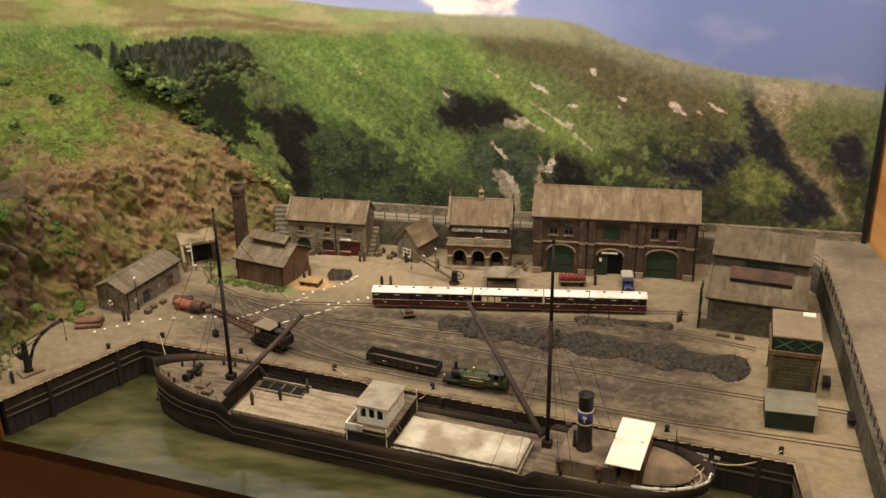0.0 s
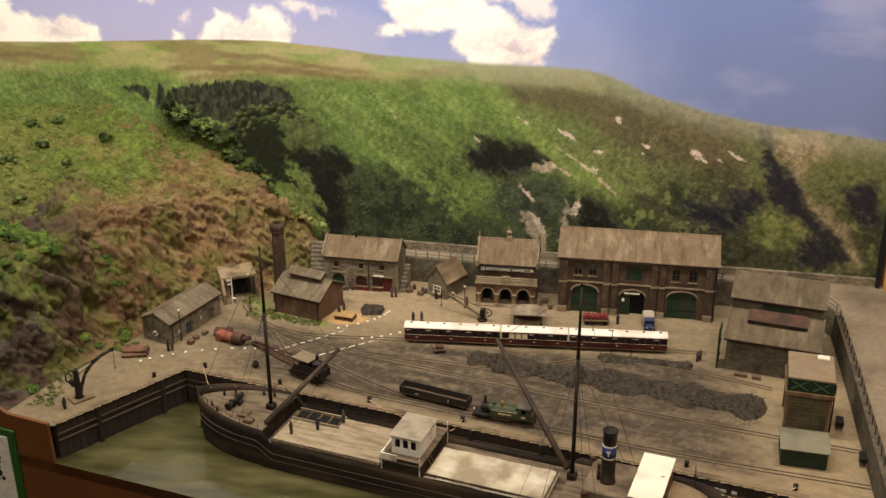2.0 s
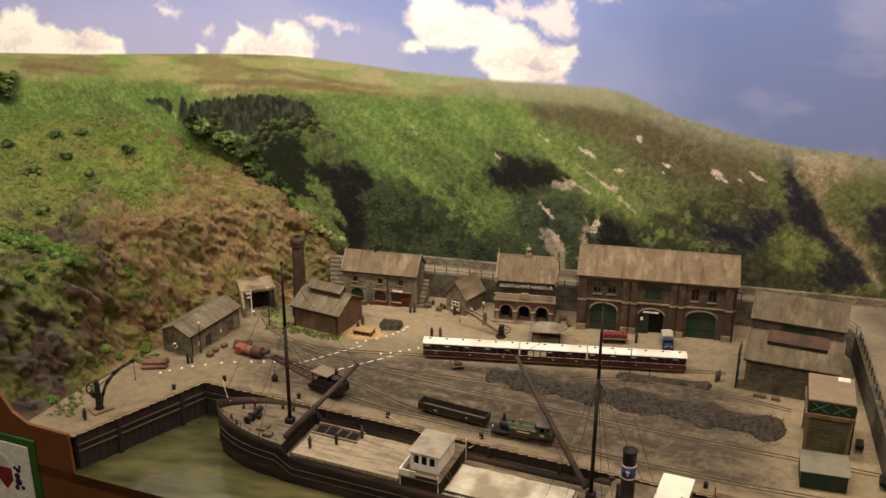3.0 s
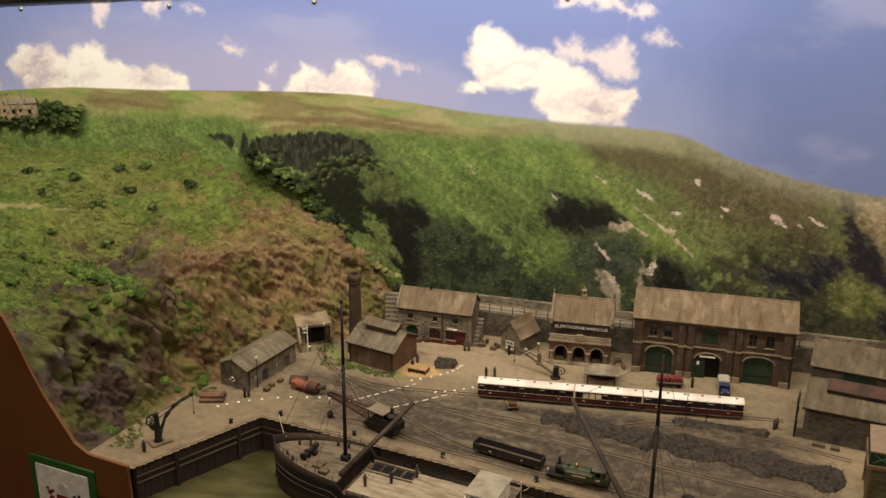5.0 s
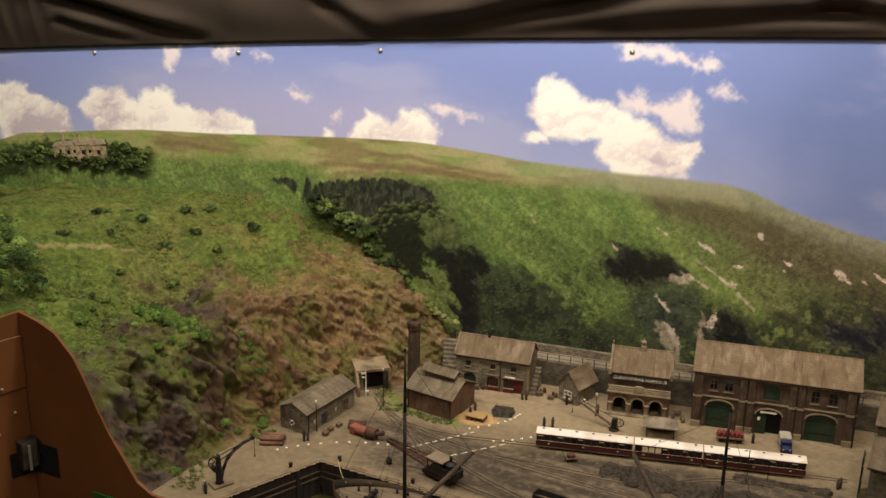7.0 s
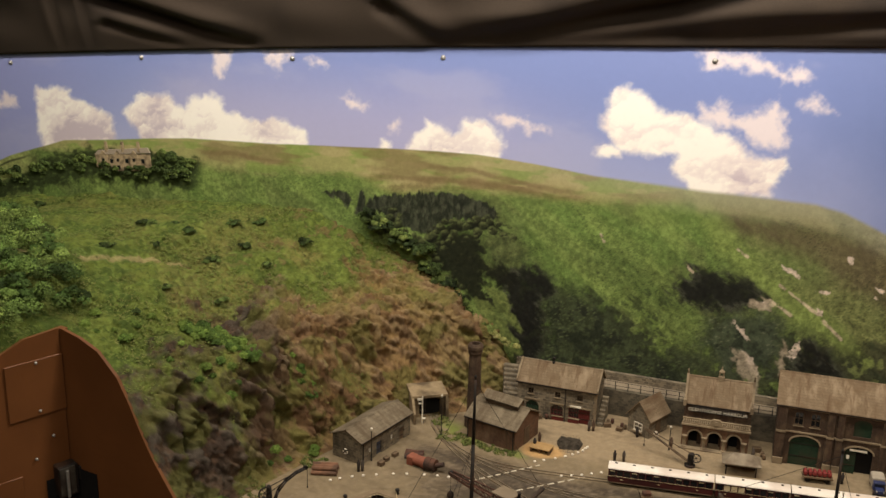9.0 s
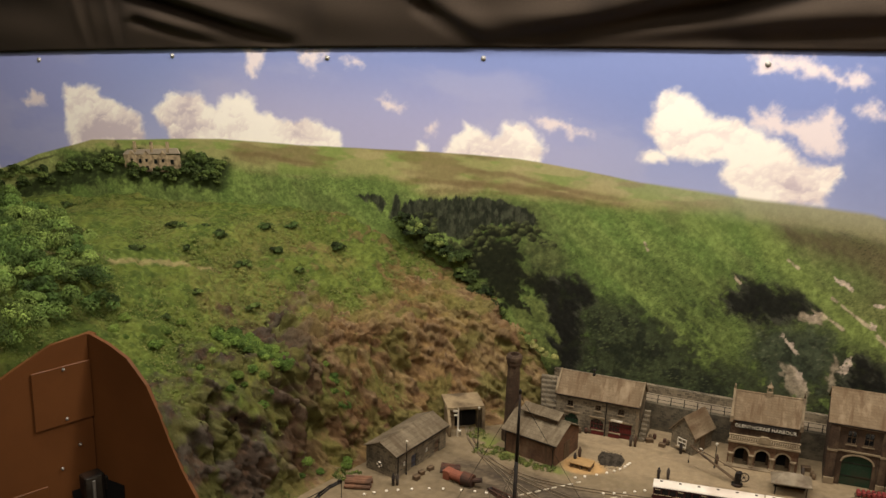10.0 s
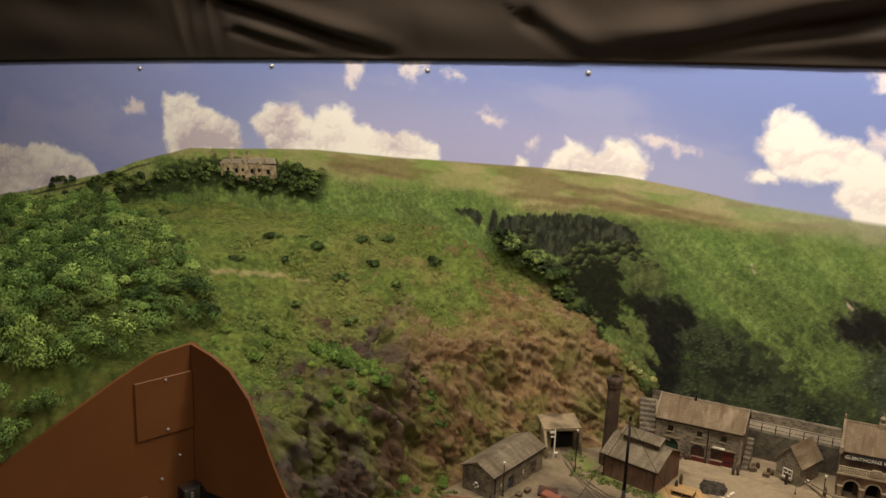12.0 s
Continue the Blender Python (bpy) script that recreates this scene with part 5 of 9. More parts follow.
def make_roads():
    ob = thing("road", "pale dusty road raised on a dark stone retaining wall", "road", kind="structure")
    edge = [(x + 0.012, y) for x, y in WALL_X] + [(0.76, 1.405)]
    part("surface", Shape().prism([(0.98, 0.45)] + edge[:1] + edge[1:] + [(0.62, 1.425), (0.25, 1.440), (-0.05, 1.466), (-0.24, 1.475), (-0.24, back_y(-0.24) - 0.002), (0.904, back_y(0.904) - 0.002), (0.98, 1.44)], 0.030, 0.050, "z"), ROAD, ob)
    for (ax, ay), (bx, by) in zip(WALL_X, WALL_X[1:]):
        part("wall", Shape().prism([(ax, ay), (bx, by), (bx + 0.012, by), (ax + 0.012, ay)], -0.002, 0.054, "z"), DARK_STONE, ob)
    back = [(0.800, 1.30), (0.76, 1.395), (0.62, 1.415), (0.25, 1.430), (-0.05, 1.456), (-0.24, 1.465)]
    for (ax, ay), (bx, by) in zip(back, back[1:]):
        part("wall", Shape().prism([(ax, ay), (ax + 0.002, ay + 0.010), (bx + 0.002, by + 0.010), (bx, by)], -0.002, 0.054, "z"), DARK_STONE, ob)
    part("parapet", Shape().prism([(-0.24, back_y(-0.24) - 0.012), (0.904, back_y(0.904) - 0.012), (0.904, back_y(0.904) - 0.003), (-0.24, back_y(-0.24) - 0.003)], 0.049, 0.066, "z"), STONE, ob)


make_roads()


def railing(name, pts, z, gap, height=0.017):
    ob = thing(name, "thin dark iron railing along the road's edge", "railing")
    post = Shape().rod((0, 0, 0), (0, 0, height), 0.0008, 6).mesh("post", IRON)
    for (ax, ay), (bx, by) in zip(pts, pts[1:]):
        n = max(1, round(math.hypot(bx - ax, by - ay) / gap))
        for k in range(n):
            o = new("post", post)
            o.parent, o.location = ob, (ax + (bx - ax) * k / n, ay + (by - ay) * k / n, z)
    for h in (0.5, 1.0):
        part("rail", Shape().tube([(x, y, z + height * h) for x, y in pts], 0.0005, 5), IRON, ob)
    return ob


railing("railing", [(x + 0.006, y) for x, y in WALL_X], 0.054, 0.030)
railing("railing", [(0.604, 1.418), (0.25, 1.435), (-0.05, 1.460), (-0.21, 1.468)], 0.054, 0.026)
railing("railing", [(0.803, 1.30), (0.763, 1.397), (0.66, 1.412)], 0.054, 0.03)


def make_room():
    solid("wall_side_board", Shape().prism([(0.975, 0.30), (0.995, 0.30), (0.935, 1.47), (0.915, 1.47)], -0.75, 0.75, "z"), PLYWOOD, "varnished plywood side board", "wall", kind="structure")
    solid("trim_corner", Shape().prism([(0.902, 1.430), (0.910, 1.426), (0.913, 1.4445), (0.905, 1.4485)], 0.03, 0.80, "z"), BLACK_TRIM, "black corner strip beside the landscape board", "trim", kind="structure")
    creases = [(-1.24, 0.765, -0.84, 0.672, 0.014, 0.030), (-1.20, 0.70, -1.02, 0.662, 0.010, 0.014), (-0.54, 0.77, -0.42, 0.69, 0.016, 0.022), (-0.43, 0.688, 0.25, 0.86, 0.020, 0.032), (-0.30, 0.70, 0.5, 0.80, 0.016, 0.020), (-1.33, 0.62, -1.33, 1.0, 0.008, 0.010), (-1.25, 0.62, -1.24, 1.0, 0.008, 0.010), (0.05, 0.725, 0.55, 0.755, 0.012, 0.018), (0.45, 0.80, 0.9, 0.76, 0.016, 0.02)]

    def fold(x, z):
        total = 0.0
        for ax, az, bx, bz, w, depth in creases:
            dx, dz = bx - ax, bz - az
            t = max(0.0, min(1.0, ((x - ax) * dx + (z - az) * dz) / (dx * dx + dz * dz)))
            ex, ez = x - ax - t * dx, z - az - t * dz
            d = math.hypot(ex, ez)
            side = 1.0 if ex * -dz + ez * dx > 0 else -1.0
            total += depth * math.exp(-(d / w) ** 2) - 0.7 * depth * math.exp(-((d * side - 2.0 * w) / (1.6 * w)) ** 2) * math.sin(math.pi * (0.15 + 0.7 * t))
        return total

    f = lambda x: 0.7255 + 0.060 * x - 0.010 * x * x
    rows, cols = 60, 320
    v, q = [], []
    for j in range(rows):
        for i in range(cols):
            x = -2.3 + 3.6 * i / (cols - 1)
            h = j / (rows - 1)
            u = 1 - h
            sag = 0.020 * math.sin(9 * x + 5 * h) * math.sin(4 * x + 9 * h + 1) + 0.018 * math.sin(14 * h + 3 * x + 2 * math.sin(3 * x)) + 0.006 * math.sin(31 * x + 11 * h)
            zz = f(x) + 0.34 * h
            v.append((x, back_y(x) - 0.007 - 0.11 * h + 0.6 * sag * h * (0.5 + u) + fold(x, zz) * min(1.0, 0.06 + 5 * h), zz))
    for j in range(rows - 1):
        for i in range(cols - 1):
            k = j * cols + i
            q.append((k, k + 1, k + cols + 1, k + cols))
    s = Shape()
    s.v, s.f = v, q
    cl = solid("cloth_pelmet", s, CLOTH, "dark brown cloth hung in loose folds above the landscape", "cloth", smooth=True)
    md = cl.modifiers.new("thick", "SOLIDIFY")
    md.thickness = 0.003
    for name, b in (("wall_room_south", (-4.2, 4.2, -4.2, -4.1)), ("wall_room_north", (-4.2, 4.2, 2.3, 2.4)), ("wall_room_west", (-4.2, -4.1, -4.1, 2.3)), ("wall_room_east", (4.1, 4.2, -4.1, 2.3))):
        solid(name, Shape().box(*b, -1.0, 2.42), ROOM_PAINT, "plain painted room wall", "wall", kind="structure")
    solid("floor", Shape().box(-4.1, 4.1, -4.1, 2.3, -1.05, -1.0), surface("grey_carpet", (70, 66, 62), (86, 80, 76), 120, 0.95, 0.2), "plain dark floor of the room", "floor", kind="structure")
    solid("ceiling", Shape().box(-4.1, 4.1, -4.1, 2.3, 2.42, 2.47), ROOM_PAINT, "plain room ceiling", "ceiling", kind="structure")


make_room()
# screws that hold the landscape board
for sx, sz in ((-1.49, 0.598), (-1.13, 0.634), (-0.757, 0.657), (-0.422, 0.681), (0.104, 0.710)):
    s = Shape().rod((0, 0, 0), (0, -0.004, 0), 0.0038, 12, 0.0024)
    s.rod((0, 0, 0), (0, -0.0012, 0), 0.0052, 14)
    solid("screw", s, CHROME, "bright screw with washer fixing the landscape board", "screw", Matrix.Translation((sx, back_y(sx), sz - 0.004)), "board screws", smooth=True)

# ---- buildings ----


def at(x, y, turn, z=0.0):
    return Matrix.Translation((x, y, z)) @ Matrix.Rotation(radians(turn), 4, "Z")


def window(parent, x0, x1, z0, z1, y, frame_material=WHITE_PAINT, bars=1, arch=0.0):
    """A framed window set into a wall that faces -y."""
    s = Shape()
    t = 0.0011
    s.box(x0, x1, y + 0.002, y + 0.0035, z0, z0 + t).box(x0, x1, y + 0.002, y + 0.0035, z1 - t, z1)
    s.box(x0, x0 + t, y + 0.002, y + 0.0035, z0 + t, z1 - t).box(x1 - t, x1, y + 0.002, y + 0.0035, z0 + t, z1 - t)
    for k in range(bars):
        xm = x0 + (x1 - x0) * (k + 1) / (bars + 1)
        s.box(xm - 0.0004, xm + 0.0004, y + 0.0022, y + 0.0033, z0 + t, z1 - t)
    zm = (z0 + z1) / 2
    s.box(x0 + t, x1 - t, y + 0.0022, y + 0.0033, zm - 0.0004, zm + 0.0004)
    w = part("window", s, frame_material, parent)
    part("pane", Shape().box(x0 + t * 0.5, x1 - t * 0.5, y + 0.0036, y + 0.0044, z0 + t * 0.5, z1 - t * 0.5), GLASS, w)
    part("sill", Shape().box(x0 - 0.0015, x1 + 0.0015, y - 0.0015, y + 0.002, z0 - 0.0018, z0), DRESSED, w)
    return w


def door(parent, x0, x1, z1, y, material, planks=6, label=""):
    d = part("door", Shape().box(x0, x1, y + 0.003, y + 0.0045, 0.0, z1), material, parent, label)
    n = planks
    for k in range(n):
        a = x0 + (x1 - x0) * k / n
        part("plank", Shape().box(a + 0.0002, a + (x1 - x0) / n - 0.0002, y + 0.0022, y + 0.003, 0.0006, z1 - 0.0006), material, d)
    part("strap", Shape().box(x0, x1, y + 0.0016, y + 0.0022, z1 * 0.3, z1 * 0.3 + 0.0012), IRON, d)
    part("strap", Shape().box(x0, x1, y + 0.0016, y + 0.0022, z1 * 0.72, z1 * 0.72 + 0.0012), IRON, d)
    return d


def gable_roof(parent, x0, x1, y0, y1, eave, ridge, over, thick, material, cap=None, label=""):
    """Two slopes with the ridge along x."""
    ym = (y0 + y1) / 2
    k = (ridge - eave) / (ym - y0)
    r = part("roof", Shape(), material, parent, label)
    s = Shape()
    ye, ze = y0 - over, eave - over * k
    s.prism([(ye, ze), (ym, ridge), (ym, ridge + thick), (ye, ze + thick)], x0 - over, x1 + over, "x")
    ye2, ze2 = y1 + over, eave - over * k
    s.prism([(ye2, ze2), (ye2, ze2 + thick), (ym, ridge + thick), (ym, ridge)], x0 - over, x1 + over, "x")
    old = r.data
    r.data = s.mesh("roof", material)
    bpy.data.meshes.remove(old)
    part("ridge_tiles", Shape().prism([(ym - 0.002, ridge + thick - 0.0004), (ym, ridge + thick + 0.0014), (ym + 0.002, ridge + thick - 0.0004)], x0 - over, x1 + over, "x"), cap or material, r)
    part("gutter", Shape().box(x0 - over, x1 + over, ye - 0.0012, ye + 0.0006, ze - 0.0008, ze + 0.0008), IRON, r)
    return r


def shell(parent, w, d, h, ridge, material, holes=(), thick=0.004, side_holes=()):
    """Four walls; the front lies on y = 0 and the gables stand at both ends."""
    f = part("wall", Shape().wall(0, w, 0, thick, 0, h, holes), material, parent)
    part("wall", Shape().box(0, w, d - thick, d, 0, h), material, parent)
    for x in (0, w - thick):
        g = [(thick, 0), (d - thick, 0), (d - thick, h), (d / 2, ridge - (ridge - h) * 0.06), (thick, h)]
        part("wall", Shape().prism(g, x, x + thick, "x"), material, parent)
    # solid near-black block gives the openings their shade
    part("inside", Shape().box(thick, w - thick, thick + 0.006, d - thick, 0.0005, h - 0.004), SHADE_BLACK, parent)
    return f


def drainpipe(parent, x, y, h):
    part("drainpipe", Shape().rod((x, y, 0), (x, y, h), 0.0010, 8), IRON, parent)


def goods_shed():
    ob = thing("goods_shed", "long two-storey brown brick warehouse with slate roof and green arched doors", "warehouse", at(0.279, 1.353, -2.6))
    w, d, h, r = 0.305, 0.110, 0.119, 0.158
    doors = [(0.027, 0.078, 0.0, 0.060, 0.014), (0.122, 0.170, 0.0, 0.055, 0.012), (0.214, 0.270, 0.0, 0.059, 0.013)]
    wins = [(0.030, 0.046, 0.080, 0.106, 0.004), (0.058, 0.075, 0.080, 0.106, 0.004), (0.132, 0.162, 0.075, 0.108, 0.009), (0.219, 0.235, 0.080, 0.106, 0.004), (0.251, 0.268, 0.080, 0.106, 0.004)]
    shell(ob, w, d, h, r, BRICK, doors + wins)
    for x0, x1, z0, z1, a in wins[:2] + wins[3:]:
        window(ob, x0, x1, z0, z1, 0.0, TIMBER, 1)
    part("shutter", Shape().box(0.132, 0.162, 0.002, 0.004, 0.075, 0.108), GREEN_PAINT, ob, "green loading door")
    door(ob, 0.027, 0.078, 0.060, 0.0, GREEN_PAINT, 8, "green double door")
    door(ob, 0.214, 0.270, 0.059, 0.0, GREEN_PAINT, 9, "green double door")
    door(ob, 0.122, 0.142, 0.055, 0.0, GREEN_PAINT, 4, "green door leaf standing open")
    part("notice", Shape().box(0.126, 0.131, -0.0006, 0.0, 0.030, 0.037), WHITE_PAINT, ob, "small white notice")
    part("notice", Shape().box(0.130, 0.160, -0.0010, 0.0, 0.0465, 0.0500), WHITE_PAINT, ob, "white name board")
    for k, x in enumerate((0.001, 0.088, 0.104, 0.180, 0.196, 0.284)):
        wd = 0.016 if k in (0, 5) else 0.012
        p = part("pilaster", Shape().box(x, x + wd, -0.004, 0.0, 0.0, h - 0.002, c=0.0004), BRICK, ob)
        part("plinth", Shape().box(x - 0.001, x + wd + 0.001, -0.006, -0.0002, 0.0, 0.013, c=0.0006), DRESSED, p)
        part("band", Shape().box(x - 0.0006, x + wd + 0.0006, -0.005, -0.0002, 0.064, 0.068), DRESSED, p)
    part("string_course", Shape().box(0.0, w, -0.002, 0.0, 0.0655, 0.0685), DRESSED, ob)
    part("cornice", Shape().box(-0.001, w + 0.001, -0.003, 0.0, h - 0.006, h - 0.002), DRESSED, ob)
    for x0, x1, z0, z1, a in doors:
        mid, half = (x0 + x1) / 2, (x1 - x0) / 2
        arc = [(mid + (half + e) * math.cos(t), z1 - a + (a + e) * math.sin(t)) for e in (0.0, 0.003) for t in [math.pi * i / 14 for i in range(15)]]
        part("arch", Shape().prism(arc[:15] + arc[:14:-1], -0.0016, 0.0), DRESSED, ob)
    gable_roof(ob, 0, w, 0, d, h, r, 0.004, 0.002, SLATE)
    drainpipe(ob, 0.0945, -0.002, h)
    drainpipe(ob, 0.191, -0.002, h)
    drainpipe(ob, 0.302, -0.006, h)
    return ob


def stone_house():
    ob = thing("stone_house", "grey rubble stone cottage with slate roof and red shop doors", "house", at(-0.212, 1.402, -4.4))
    w, d, h, r = 0.159, 0.074, 0.073, 0.103
    holes = [(0.018, 0.045, 0.0, 0.034, 0.012), (0.069, 0.094, 0.010, 0.032, 0.008), (0.105, 0.148, 0.0, 0.032, 0.0), (0.022, 0.033, 0.049, 0.060, 0), (0.076, 0.087, 0.049, 0.060, 0), (0.120, 0.132, 0.049, 0.060, 0)]
    shell(ob, w, d, h, r, STONE, holes)
    door(ob, 0.018, 0.045, 0.034, 0.0, GREEN_PAINT, 5, "arched green plank door")
    window(ob, 0.069, 0.094, 0.010, 0.032, 0.0, RED_PAINT, 3)
    door(ob, 0.126, 0.148, 0.032, 0.0, RED_PAINT, 4, "dark red shop door")
    window(ob, 0.105, 0.126, 0.010, 0.032, 0.0, RED_PAINT, 3)
    part("stall_riser", Shape().box(0.105, 0.126, -0.001, 0.003, 0.0, 0.0085), RED_PAINT, ob)
    part("stall_riser", Shape().box(0.067, 0.096, -0.001, -0.0002, 0.0, 0.0085), RED_PAINT, ob)
    part("sign_board", Shape().box(0.108, 0.130, -0.003, -0.0005, 0.0345, 0.0375), WHITE_PAINT, ob, "white fascia board")
    for x in (0.022, 0.076, 0.120):
        window(ob, x, x + 0.011, 0.049, 0.060, 0.0, TIMBER, 1)
    for x0, x1, z in ((0.016, 0.047, 0.036), (0.067, 0.096, 0.034), (0.103, 0.150, 0.0325)):
        part("lintel", Shape().box(x0, x1, -0.0012, 0.0, z, z + 0.003), DRESSED, ob)
    gable_roof(ob, 0, w, 0, d, h, r, 0.003, 0.002, SLATE)
    for x in (-0.003, w):
        part("coping", Shape().prism([(-0.003, h - 0.001), (d / 2, r + 0.001), (d + 0.003, h - 0.001), (d + 0.003, h + 0.004), (d / 2, r + 0.006), (-0.003, h + 0.004)], x, x + 0.003, "x"), DRESSED, ob)
    part("chimney_pot", Shape().turned([(0.0030, 0), (0.0030, 0.003), (0.0016, 0.004), (0.0018, 0.009), (0.0034, 0.010), (0.0032, 0.012), (0.001, 0.013)], (0.062, d / 2, r + 0.001), 12), IRON, ob, smooth=True)
    for k in range(7):
        part("step", Shape().box(w + 0.002, w + 0.014, 0.004 + 0.008 * k, 0.012 + 0.008 * k, 0.0, 0.006 * (k + 1)), STONE, ob)
    for k in range(9):
        part("quoin", Shape().box(w - 0.0035 - 0.002 * (k % 2), w + 0.0008, -0.0008, 0.004, 0.008 * k + 0.0005, 0.008 * k + 0.0075), DRESSED, ob)
    drainpipe(ob, 0.098, -0.002, h)
    return ob


def hill_steps():
    ob = thing("hill_steps", "flight of worn stone steps from the yard to the road", "steps")
    for k in range(9):
        x, y, z = -0.222 - 0.0022 * k, 1.392 + 0.0095 * k, 0.026 + 0.0058 * k
        part("tread", Shape().box(x - 0.016, x + 0.013, y, y + 0.011, z - 0.026 if k else 0.0, z, c=0.0006), STONE, ob)


def station():
    ob = thing("station_building", "small stone station with arcaded porch, balustrade and name board", "station", at(0.113, 1.362, -1.0))
    w, d, h, r = 0.122, 0.070, 0.082, 0.122
    y0 = 0.020
    s = Shape().wall(0, w, y0, y0 + 0.004, 0, h, [(0.012, 0.028, 0.0, 0.034, 0), (0.050, 0.068, 0, 0.034, 0), (0.086, 0.102, 0.0, 0.034, 0)])
    part("wall", s, BRICK, ob)
    # near-black filling stands for the unlit rooms behind the doors
    part("inside", Shape().box(0.004, w - 0.004, y0 + 0.008, y0 + d - 0.004, 0.0005, h - 0.004), SHADE_BLACK, ob)
    part("wall", Shape().box(0, w, y0 + d - 0.004, y0 + d, 0, h), BRICK, ob)
    for x in (0, w - 0.004):
        part("wall", Shape().prism([(y0 + 0.004, 0), (y0 + d - 0.004, 0), (y0 + d - 0.004, h), (y0 + d / 2, r - 0.002), (y0 + 0.004, h)], x, x + 0.004, "x"), STONE, ob)
    roof = gable_roof(ob, 0.002, w - 0.002, y0, y0 + d, h, r, 0.002, 0.002, SLATE)
    for x in (-0.002, w - 0.002):
        part("coping", Shape().prism([(y0 - 0.004, h - 0.002), (y0 + d / 2, r), (y0 + d + 0.004, h - 0.002), (y0 + d + 0.004, h + 0.004), (y0 + d / 2, r + 0.007), (y0 - 0.004, h + 0.004)], x, x + 0.004, "x"), DRESSED, ob)
        part("kneeler", Shape().box(x - 0.001, x + 0.005, y0 - 0.006, y0 + 0.004, h - 0.004, h + 0.008, c=0.001), DRESSED, ob)
        part("finial", Shape().turned([(0.002, 0), (0.0012, 0.003), (0.002, 0.006), (0.0004, 0.009)], (x + 0.002, y0 + d / 2, r + 0.006), 10), DRESSED, ob, smooth=True)
    c = part("bellcote", Shape().box(0.0555, 0.0665, y0 + d / 2 - 0.004, y0 + d / 2 + 0.004, r - 0.002, r + 0.008, c=0.0008), DRESSED, ob)
    part("arch", Shape().wall(0.056, 0.066, y0 + d / 2 - 0.002, y0 + d / 2 + 0.002, r + 0.008, r + 0.017, [(0.0585, 0.0635, r + 0.008, r + 0.014, 0.002)]), DRESSED, c)
    part("cap", Shape().turned([(0.006, 0), (0.003, 0.003), (0.001, 0.005), (0.0016, 0.007), (0.0003, 0.010)], (0.061, y0 + d / 2, r + 0.017), 8), DRESSED, c)
    # porch
    arches = [(0.012, 0.036, 0.0, 0.037, 0.012), (0.048, 0.072, 0, 0.037, 0.012), (0.084, 0.108, 0.0, 0.037, 0.012)]
    porch = part("porch", Shape().wall(0, w, 0.0, 0.004, 0, 0.050, arches), RED_BRICK, ob, "brick arcade with three round arches")
    part("deck", Shape().box(0, w, 0.004, y0, 0.046, 0.050), DRESSED, porch)
    for x in (0, w - 0.004):
        part("end_wall", Shape().box(x, x + 0.004, 0.004, y0, 0, 0.046), BRICK, porch)
    for x0, x1, z0, z1, a in arches:
        mid, half = (x0 + x1) / 2, (x1 - x0) / 2
        arc = [(mid + (half + e) * math.cos(t), z1 - a + (a + e) * math.sin(t)) for e in (-0.0002, 0.0028) for t in [math.pi * i / 14 for i in range(15)]]
        part("arch", Shape().prism(arc[:15] + arc[:14:-1], -0.0016, -0.0002), DRESSED, porch)
    for x in (0.006, 0.042, 0.078, 0.114):
        part("column", Shape().turned([(0.0058, 0), (0.0058, 0.004), (0.0036, 0.005), (0.0034, 0.021), (0.0056, 0.023), (0.0056, 0.0255)], (x, -0.001, 0), 12), DRESSED, porch, smooth=False)
    part("cornice", Shape().box(-0.002, w + 0.002, -0.004, 0.0, 0.0465, 0.0495), DRESSED, porch)
    for z0, z1 in ((0.0500, 0.0520), (0.0588, 0.0610)):
        part("rail", Shape().box(-0.001, w + 0.001, -0.001, 0.003, z0, z1), DRESSED, porch)
    bal = Shape().turned([(0.0009, 0), (0.0013, 0.002), (0.0007, 0.0045), (0.0011, 0.0068)], (0, 0, 0), 6).mesh("baluster", DRESSED)
    for k in range(30):
        x = 0.004 + 0.114 * k / 29
        if abs(x - 0.061) > 0.011:
            o = new("baluster", bal)
            o.parent, o.location = porch, (x, 0.001, 0.052)
    part("crest", Shape().prism([(0.050, 0.050), (0.072, 0.050), (0.072, 0.0595), (0.067, 0.064), (0.055, 0.064), (0.050, 0.0595)], -0.0025, 0.003), DRESSED, porch)
    part("crest_boss", Shape().rod((0.061, -0.0025, 0.0565), (0.061, -0.004, 0.0565), 0.004, 12), DRESSED, porch)
    part("step", Shape().box(-0.004, w + 0.004, -0.010, 0.0, 0.0, 0.0025, c=0.0005), DRESSED, porch)
    # name board with its lettering
    board = part("name_board", Shape().box(0.013, 0.109, y0 - 0.003, y0 - 0.0005, 0.0665, 0.0775, c=0.0004), surface("dark_board", (40, 34, 28), (52, 44, 36), 60, 0.6, 0.1), ob, "dark board lettered in white")
    curve = bpy.data.curves.new("lettering", "FONT")
    curve.body, curve.size, curve.align_x, curve.extrude, curve.space_character = "GLENTHORNE HARBOUR", 0.0092, "CENTER", 0.0002, 1.02
    curve.materials.append(WHITE_PAINT)
    t = new("lettering", curve)
    t.parent = board
    t.matrix_local = Matrix.Translation((0.061, y0 - 0.0034, 0.0685)) @ Matrix.Rotation(radians(90), 4, "X")
    return ob


